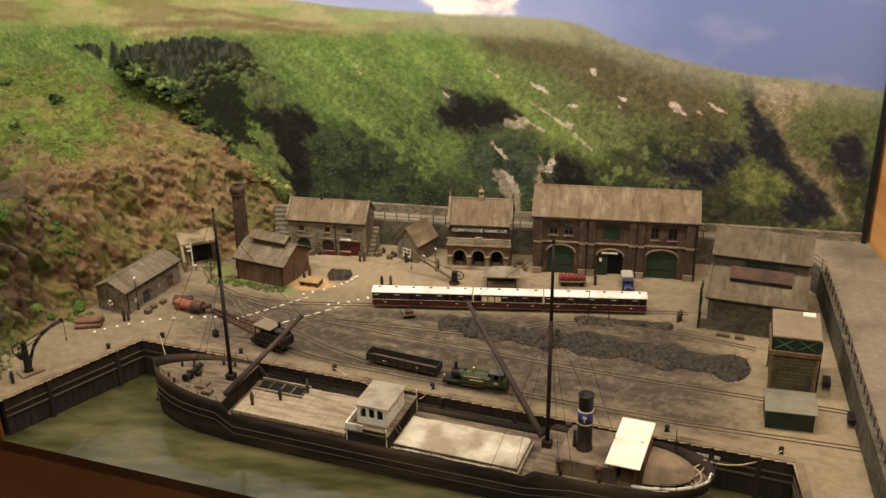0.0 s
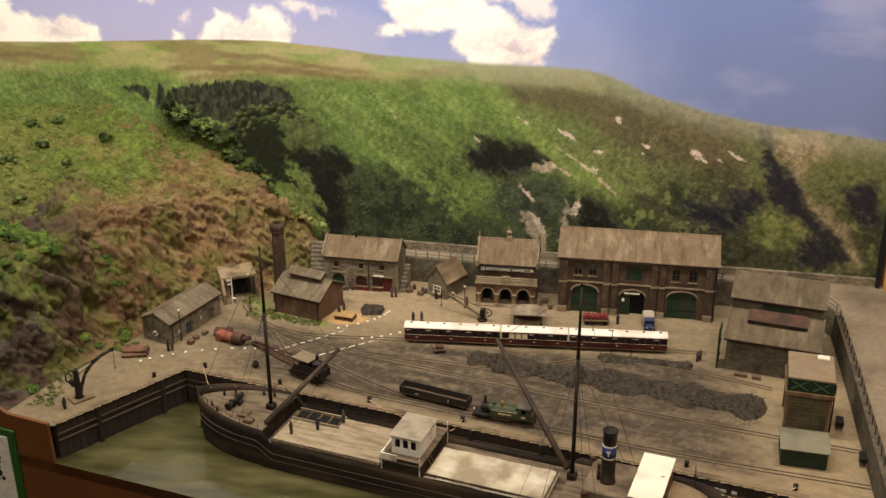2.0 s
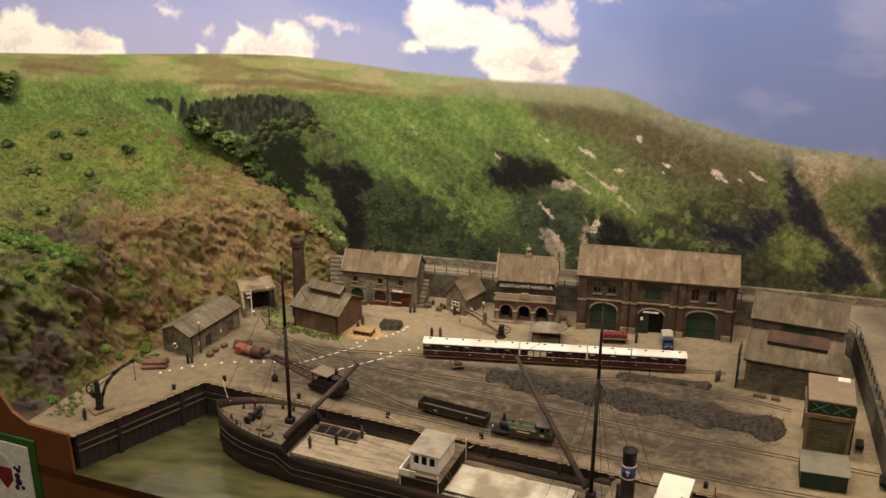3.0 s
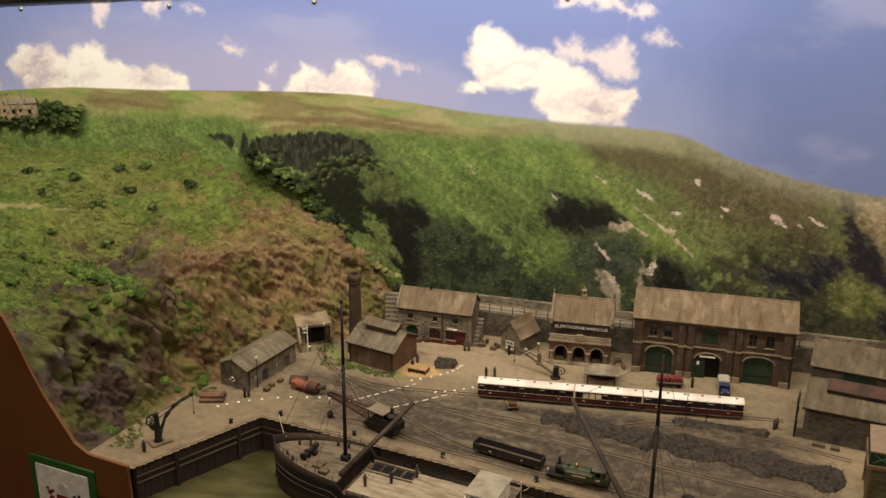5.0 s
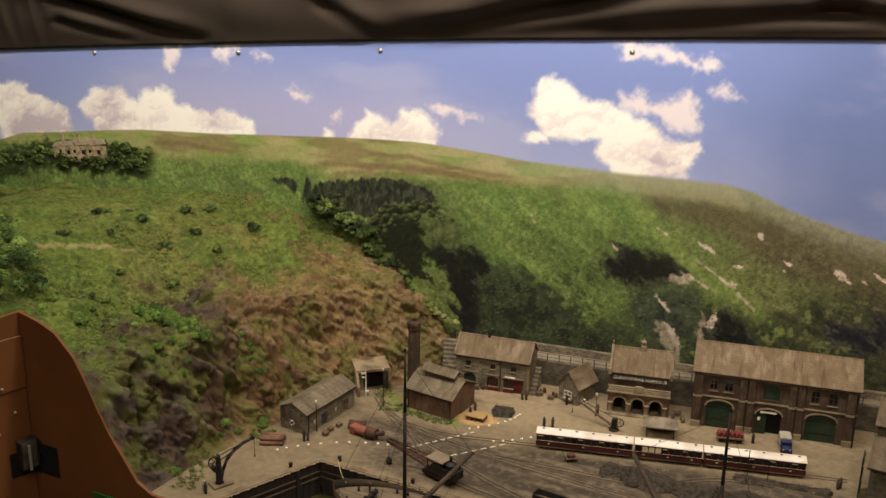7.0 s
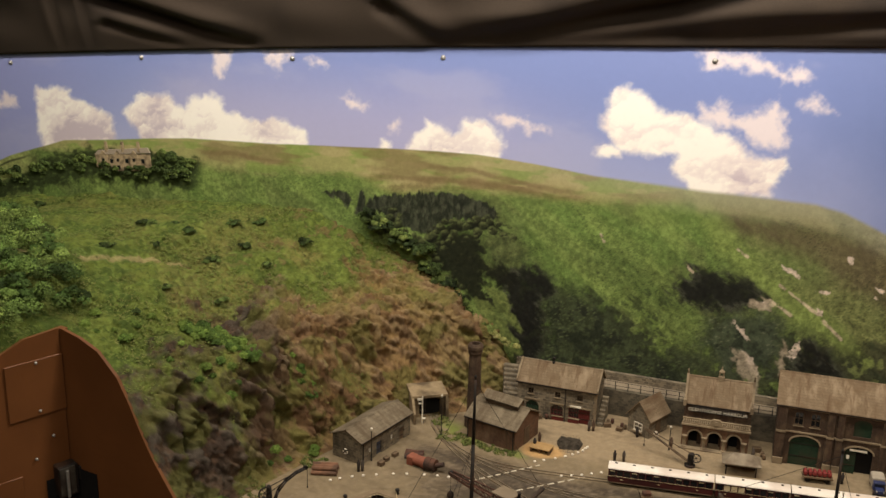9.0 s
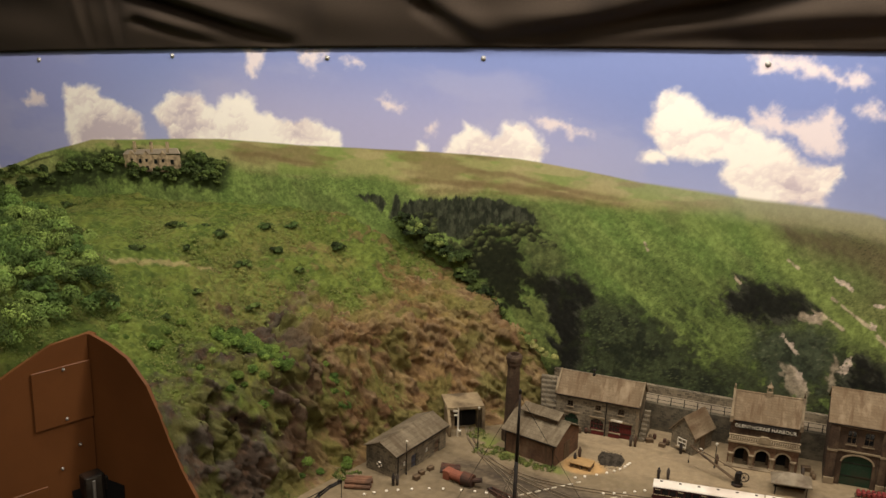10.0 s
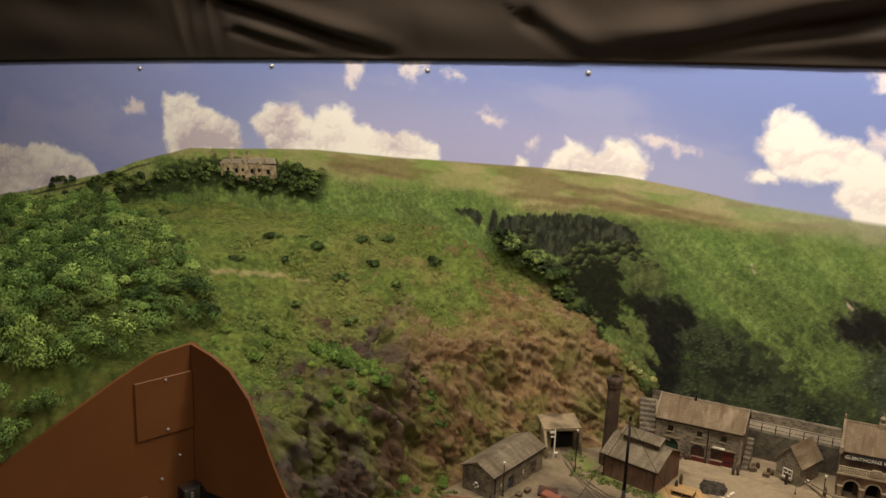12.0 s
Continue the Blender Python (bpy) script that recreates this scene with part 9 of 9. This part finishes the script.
def lorries():
    fl = thing("flat_wagon", "flat wagon loaded with red barrels", "wagon", at(0.330, 1.288, 4))
    part("deck", Shape().box(0, 0.052, 0, 0.020, 0.010, 0.0125, c=0.0004), TIMBER, fl)
    for x in (0.009, 0.043):
        wheelset(fl, x, 0.005, 0.015, 0.0048)
    red = surface("barrel_red", (112, 40, 36), (130, 50, 44), 70, 0.7, 0.2, (92, 40, 34), 24)
    for row in range(2):
        for k in range(6):
            barrel(*(fl.matrix_world @ Vector((0.005 + 0.0082 * k, 0.006 + 0.0085 * row, 0))).to_2d(), red, "dark red barrel upright on the flat wagon", 0, 0.0125, 0.0038, 0.009)
    ob = thing("lorry", "old lorry with dark blue bonnet and grey canvas tilt", "lorry", at(0.470, 1.278, 92))
    blue = surface("dark_blue_paint", (36, 44, 74), (46, 54, 88), 60, 0.4, 0.1)
    part("chassis", Shape().box(-0.004, 0.046, 0.003, 0.021, 0.004, 0.0065), IRON, ob)
    part("bonnet", Shape().box(-0.004, 0.010, 0.005, 0.019, 0.0065, 0.0135, c=0.0012), blue, ob, "dark blue bonnet")
    part("cab", Shape().box(0.010, 0.020, 0.002, 0.022, 0.0065, 0.021, c=0.0008), blue, ob)
    part("windscreen", Shape().box(0.0094, 0.0102, 0.004, 0.020, 0.0140, 0.0185), GLASS, ob)
    part("tilt", Shape().box(0.021, 0.048, 0.001, 0.023, 0.0065, 0.025, c=0.002), surface("grey_tilt", (150, 140, 122), (168, 156, 136), 50, 0.9, 0.2, (128, 116, 98), 20), ob, "grey canvas tilt")
    for x in (0.003, 0.038):
        for y in (0.0015, 0.0195):
            w = part("wheel", Shape().rod((x, y, 0.0048), (x, y + 0.003, 0.0048), 0.0048, 14), IRON, ob)
            part("hub", Shape().rod((x, y - 0.0003, 0.0048), (x, y + 0.0033, 0.0048), 0.0018, 8), RED_PAINT, w)
    for y in (0.006, 0.018):
        part("headlight", Shape().rod((-0.0055, y, 0.0115), (-0.0035, y, 0.0115), 0.0014, 8), CHROME, ob)


lorries()


def lamp_post(x, y, h, label="slim black lamp post with a small lantern"):
    ob = thing("lamp_post", label, "lamp post", at(x, y, 0), "lamp posts")
    part("post", Shape().turned([(0.0018, 0), (0.0018, 0.003), (0.0009, 0.004), (0.0007, h)], (0, 0, 0), 8), IRON, ob)
    part("lantern", Shape().turned([(0.0010, 0), (0.0022, 0.004), (0.0026, 0.0045), (0.0004, 0.0065)], (0, 0, h), 6), WHITE_PAINT, ob)


for x, y, h in ((0.093, 1.338, 0.044), (-0.330, 1.262, 0.080), (0.384, 1.168, 0.052), (0.420, 1.170, 0.040), (-0.425, 1.130, 0.060)):
    lamp_post(x, y, h)
ht = thing("hand_trolley", "small iron hand trolley beside the coaches", "trolley", at(0.060, 1.136, 20))
part("deck", Shape().box(0, 0.022, 0, 0.014, 0.006, 0.0075), TIMBER, ht)
for x, y in ((0.004, 0.0), (0.018, 0.0), (0.004, 0.013), (0.018, 0.013)):
    part("wheel", Shape().rod((x, y, 0.003), (x, y + 0.001, 0.003), 0.003, 10), IRON, ht)
part("handle", Shape().tube([(0.0, 0.002, 0.0075), (-0.004, 0.002, 0.017), (-0.004, 0.012, 0.017), (0.0, 0.012, 0.0075)], 0.0006), IRON, ht)
part("load", Shape().box(0.004, 0.018, 0.002, 0.012, 0.0075, 0.0145, c=0.001), RUST, ht)
for x, y in ((0.755, 0.965), (0.770, 0.862)):
    wc = thing("barrow", "dark iron barrow beside the retaining wall", "barrow", at(x, y, 80))
    part("tub", Shape().prism([(0, 0.006), (0.016, 0.006), (0.020, 0.015), (-0.003, 0.015)], 0, 0.012, "y"), IRON, wc)
    part("wheel", Shape().rod((0.020, 0.005, 0.0045), (0.020, 0.007, 0.0045), 0.0045, 12), IRON, wc)
    part("leg", Shape().rod((0.002, 0.002, 0), (0.002, 0.002, 0.007), 0.0006, 5).rod((0.002, 0.010, 0), (0.002, 0.010, 0.007), 0.0006, 5), IRON, wc)
    part("handle", Shape().rod((0.0, 0.002, 0.008), (-0.018, 0.002, 0.012), 0.0006, 5).rod((0.0, 0.010, 0.008), (-0.018, 0.010, 0.012), 0.0006, 5), TIMBER, wc)

# ---- foliage ----
LEAF = painted("leaf_scatter", "tint", 60, 0.35, 0.8, 0.0, 0.15)


def leaves(name, label, category, centres, radii, per, size, tones, seed, squash=0.8, whole=False, vary=1.0, lift=0.25, deep=1.0):
    """Many small leaf blades on the outer shells of crowns; uncountable, so one mesh."""
    rs = np.random.RandomState(seed)
    c, r = np.asarray(centres, float), np.asarray(radii, float)
    k = np.repeat(np.arange(len(c)), per)
    n = len(k)
    if whole:
        m = 9
        sub = rs.normal(size=(len(c), m, 3))
        sub /= np.linalg.norm(sub, axis=2)[..., None]
        sub[..., 2] = np.abs(sub[..., 2]) * 1.05 - 0.2
        sub *= rs.uniform(0.55, 0.85, (len(c), m, 1))
        d = rs.normal(size=(n, 3))
        d /= np.linalg.norm(d, axis=1)[:, None]
        d[:, 2] = np.abs(d[:, 2]) - 0.15
        pick = rs.randint(m, size=n)
        clump_tone = rs.uniform(0.35, 1.5, (len(c), m))[k, pick][:, None]
        p = c[k] + r[k][:, None] * (sub[k, pick] + 0.40 * d * rs.uniform(0.8, 1.05, (n, 1))) * np.array([1, deep, squash])
    else:
        d = rs.normal(size=(n, 3))
        d /= np.linalg.norm(d, axis=1)[:, None]
        d[:, 2] = np.abs(d[:, 2]) * 1.0 - 0.25 * rs.rand(n)
        lump = 0.72 + 0.5 * fbm3(d[:, 0] + k * 3.1, d[:, 1] + k * 1.7, d[:, 2], 2.2, seed + 5, 3)
        rad = (r[k] * lump * rs.uniform(0.70, 1.05, n))[:, None]
        p = c[k] + d * rad * np.array([1, deep, squash])
    nrm = d + np.array([0, -0.15, lift]) + (0.28 if whole else 0.45) * rs.normal(size=(n, 3))
    nrm /= np.linalg.norm(nrm, axis=1)[:, None]
    t = np.cross(nrm, rs.normal(size=(n, 3)))
    t /= np.linalg.norm(t, axis=1)[:, None]
    b = np.cross(nrm, t)
    s = (size * rs.uniform(0.6, 1.3, n))[:, None]
    verts = np.stack([p - t * s, p - b * s * 0.6, p + t * s, p + b * s * 0.6], 1).reshape(-1, 3)
    quads = np.arange(4 * n).reshape(-1, 4)
    tone = np.array([lin(q) for q in tones])
    base = tone[rs.randint(len(tone), size=len(c))][k] * (1 + vary * rs.uniform(-0.25, 0.25, (len(c), 1)))[k]
    col = base * (clump_tone if whole else 1.0) * (1 + vary * rs.uniform(-0.3, 0.3, (n, 1)))
    col = col * np.array([1.14, 0.90, 1.12])
    col = np.repeat(np.concatenate([col, np.ones((n, 1))], 1), 4, 0)
    me = coloured_grid(name, verts, quads, col, LEAF)
    return tagged(new(name, me), label, category, kind="stuff")


def on_hill(x, y):
    z, d = hill_height(np.atleast_1d(np.asarray(x, float)), np.atleast_1d(np.asarray(y, float)))
    return z


def plant_woods():
    rs = np.random.RandomState(77)
    x, y = rs.uniform(-2.0, -0.84, 9000), rs.uniform(0.42, 1.64, 9000)
    edge = np.interp(y, [0.45, 0.65, 0.80, 0.90, 0.97, 1.02, 1.06, 1.24, 1.40, 1.62], [-1.10, -1.03, -0.965, -0.935, -0.885, -0.905, -0.97, -1.22, -1.42, -1.72])
    ok = (x < edge - 0.002) & ~hill_cut(x - 0.012, y + 0.0) & (y < back_y(x) - 0.03) & (x > edge - 0.75)
    x, y = x[ok], y[ok]
    keep = []
    for i in range(len(x)):
        near = -((x[i] + 0.882) * 0.857 - (y[i] - 0.89) * 0.514) < 0.22 and y[i] < 1.0
        if all((x[i] - x[j]) ** 2 + (y[i] - y[j]) ** 2 > (0.031 if near else 0.039) ** 2 for j in keep):
            keep.append(i)
    x, y = x[keep], y[keep]
    z = on_hill(x, y)
    r = rs.uniform(0.026, 0.044, len(x)) * np.clip(1.15 - 0.3 * (y - 0.7), 0.7, 1.2)
    leaves("woodland", "dense wood of small broad-leaved model trees on the hillside", "woodland", np.stack([x, y, z + r * 0.6], 1), r, 1200, 0.0023, [(76, 108, 44), (88, 120, 50), (100, 130, 56), (64, 94, 38)], 5, 0.9, True)
    # the bushy edge where the rock meets the printed board
    k = 46
    t = np.linspace(0, 1, k)
    bx = np.interp(t, [0, 0.25, 0.45, 0.65, 0.85, 1.0], [-0.588, -0.523, -0.458, -0.428, -0.375, -0.298]) + rs.uniform(-0.014, 0.014, k)
    bz = np.interp(t, [0, 0.25, 0.45, 0.65, 0.85, 1.0], [0.332, 0.304, 0.274, 0.224, 0.165, 0.116]) + rs.uniform(-0.012, 0.014, k)
    br = rs.uniform(0.011, 0.022, k)
    leaves("hedge", "dark green bushes along the top of the rock slope", "bushes", np.stack([bx, back_y(bx) - 0.012 - rs.uniform(0, 0.012, k), bz], 1), br, 620, 0.0021, [(58, 80, 34), (72, 94, 40), (90, 112, 50), (44, 62, 28)], 6, 0.9, True)
    yx = rs.uniform(-0.305, -0.235, 12)
    leaves("gorse", "yellow flowering gorse beside the cottage", "bushes", np.stack([yx, back_y(yx) - 0.02, 0.088 + 0.6 * (-0.24 - yx) * 0.9 + rs.uniform(-0.004, 0.008, 12)], 1), rs.uniform(0.006, 0.011, 12), 160, 0.0028, [(124, 138, 72), (146, 152, 92), (90, 112, 52)], 7)
    # single bushes on the turf
    spots = [(-0.98, 1.329), (-0.966, 1.335), (-0.919, 1.343), (-0.966, 1.161), (-0.955, 1.165), (-0.824, 1.427), (-0.83, 1.42), (-0.786, 1.463), (-0.808, 1.272), (-0.80, 1.288), (-0.812, 1.265), (-0.685, 1.458), (-1.347, 1.502), (-0.901, 1.24), (-0.743, 1.189), (-0.838, 1.051), (-0.876, 1.319), (-0.719, 1.342), (-0.827, 1.143), (-0.778, 1.366)]
    sx, sy = np.array([p[0] for p in spots]), np.array([p[1] for p in spots])
    sr = rs.uniform(0.008, 0.016, len(sx))
    leaves("scrub_bush", "low dark green bushes dotted over the turf", "bushes", np.stack([sx, sy, on_hill(sx, sy) + 0.3 * sr], 1), sr, 420, 0.0022, [(58, 82, 34), (74, 98, 42), (52, 72, 30)], 8, 0.7, True)
    # bright creeper on the ledges
    gx, gy = [], []
    for cx, cy, wx, wy, k in ((-0.750, 1.080, 0.02, 0.010, 12), (-0.719, 1.090, 0.025, 0.014, 24), (-0.690, 1.095, 0.025, 0.016, 30), (-0.655, 1.098, 0.022, 0.014, 20), (-0.575, 1.18, 0.02, 0.016, 10), (-0.78, 1.02, 0.05, 0.05, 8), (-0.575, 1.03, 0.018, 0.05, 4), (-0.60, 0.90, 0.012, 0.05, 3), (-0.535, 1.115, 0.015, 0.02, 6), (-0.66, 1.02, 0.03, 0.03, 8), (-0.85, 0.98, 0.04, 0.05, 6)):
        gx += list(cx + wx * rs.uniform(-1, 1, k))
        gy += list(cy + wy * rs.uniform(-1, 1, k))
    gx, gy = np.array(gx), np.array(gy)
    ok = ~hill_cut(gx, gy - 0.015) & (foot_distance(gx, gy) > 0.004)
    gx, gy = gx[ok], gy[ok]
    gr = rs.uniform(0.006, 0.013, len(gx))
    leaves("creeper", "bright green creepers hanging over the rock ledges", "creeper", np.stack([gx, gy, on_hill(gx, gy) + 0.003], 1), gr, 220, 0.0022, [(74, 104, 38), (90, 120, 46), (60, 88, 32)], 9)
    # grass tufts
    x, y = rs.uniform(-1.75, -0.40, 60000), rs.uniform(0.80, 1.60, 60000)
    d = foot_distance(x, y)
    rock = rock_amount(x, y)
    ok = (d > 0.02) & (rs.rand(len(x)) > rock * 1.02) & ~hill_cut(x, y - 0.006) & (y < back_y(x) - 0.008)
    x, y = x[ok][:36000], y[ok][:36000]
    leaves("turf", "rough grass tufts over the hillside", "grass", np.stack([x, y, on_hill(x, y) - 0.001], 1), np.full(len(x), 0.0042), 3, 0.0020, [(86, 108, 44), (94, 114, 48), (78, 98, 40), (104, 116, 56)], 10, vary=0.35, lift=1.6)
    # weeds by the rails and huts
    wx, wy = [], []
    for cx, cy, sx, sy, k in ((-0.305, 1.262, 0.03, 0.018, 60), (-0.255, 1.245, 0.03, 0.012, 50), (-0.205, 1.232, 0.03, 0.010, 40), (-0.522, 1.09, 0.02, 0.02, 40), (-0.345, 1.32, 0.02, 0.02, 30), (-0.58, 0.93, 0.02, 0.06, 70)):
        wx += list(cx + sx * rs.uniform(-1, 1, k))
        wy += list(cy + sy * rs.uniform(-1, 1, k))
    wx, wy = np.array(wx), np.array(wy)
    leaves("weeds", "patches of green weeds along the cliff foot and rails", "weeds", np.stack([wx, wy, np.maximum(0, on_hill(wx, wy)) + 0.0005], 1), np.full(len(wx), 0.0045), 14, 0.0019, [(84, 102, 44), (72, 90, 38), (100, 112, 54)], 11)


plant_woods()


def manor():
    """The small country house printed on the board, in low relief."""
    x0 = -1.268
    ob = thing("manor_house", "distant tan stone manor house with gables and chimneys", "manor", Matrix.Translation((x0, back_y(x0) - 0.001, 0.368)) @ Matrix.Rotation(-math.atan(0.08), 4, "Z") @ Matrix.Rotation(-0.09, 4, "Y"))
    tan, roof = surface("far_tan_stone", (152, 132, 100), (174, 154, 120), 200, 0.9, 0.1, (96, 82, 62), 90, 0.54), surface("far_slate", (150, 136, 116), (166, 152, 132), 200, 0.9, 0.1)
    part("wall", Shape().box(0.0, 0.150, -0.003, 0.0, 0.0, 0.030), tan, ob)
    part("roof", Shape().prism([(-0.002, 0.030), (0.152, 0.034), (0.146, 0.046), (0.010, 0.040)], -0.0035, -0.0005), roof, ob)
    for x in (0.012, 0.052, 0.096):
        g = part("gable", Shape().prism([(x, -0.008), (x + 0.022, -0.008), (x + 0.022, 0.028), (x + 0.011, 0.040), (x, 0.028)], -0.005, -0.002), tan, ob)
        part("window", Shape().box(x + 0.008, x + 0.014, -0.0056, -0.005, 0.014, 0.021), GLASS, g)
        part("window", Shape().box(x + 0.007, x + 0.015, -0.0056, -0.005, -0.004, 0.005), GLASS, g)
    for x in (0.040, 0.082, 0.126):
        part("window", Shape().box(x, x + 0.008, -0.0036, -0.003, 0.010, 0.020), GLASS, ob)
    for x in (0.030, 0.075, 0.118):
        part("chimney", Shape().box(x, x + 0.007, -0.004, -0.001, 0.036, 0.060), tan, ob)
    rs = np.random.RandomState(3)
    n = 60
    tx = np.concatenate([rs.uniform(-1.80, -1.26, 40), rs.uniform(-1.12, -1.00, 20)])
    tz = np.interp(tx, [-1.8, -1.55, -1.3, -1.1, -1.0], [0.262, 0.318, 0.368, 0.394, 0.396]) + rs.uniform(-0.026, 0.022, n)
    leaves("far_trees", "dark green trees round the distant manor", "trees", np.stack([tx, back_y(tx) - 0.004, tz], 1), rs.uniform(0.012, 0.024, n), 420, 0.0022, [(66, 90, 40), (78, 104, 46), (94, 120, 54), (52, 72, 33)], 12, 0.9, True, deep=0.16)
    bx = rs.uniform(-1.26, -1.02, 26)
    leaves("far_trees", "dark green shrubbery below the distant manor", "trees", np.stack([bx, back_y(bx) - 0.007, 0.372 + 0.06 * (bx + 1.15) + rs.uniform(-0.018, 0.014, 26)], 1), rs.uniform(0.009, 0.015, 26), 260, 0.0024, [(68, 92, 40), (84, 108, 48), (58, 78, 36)], 13, 0.9, True, deep=0.2)


manor()
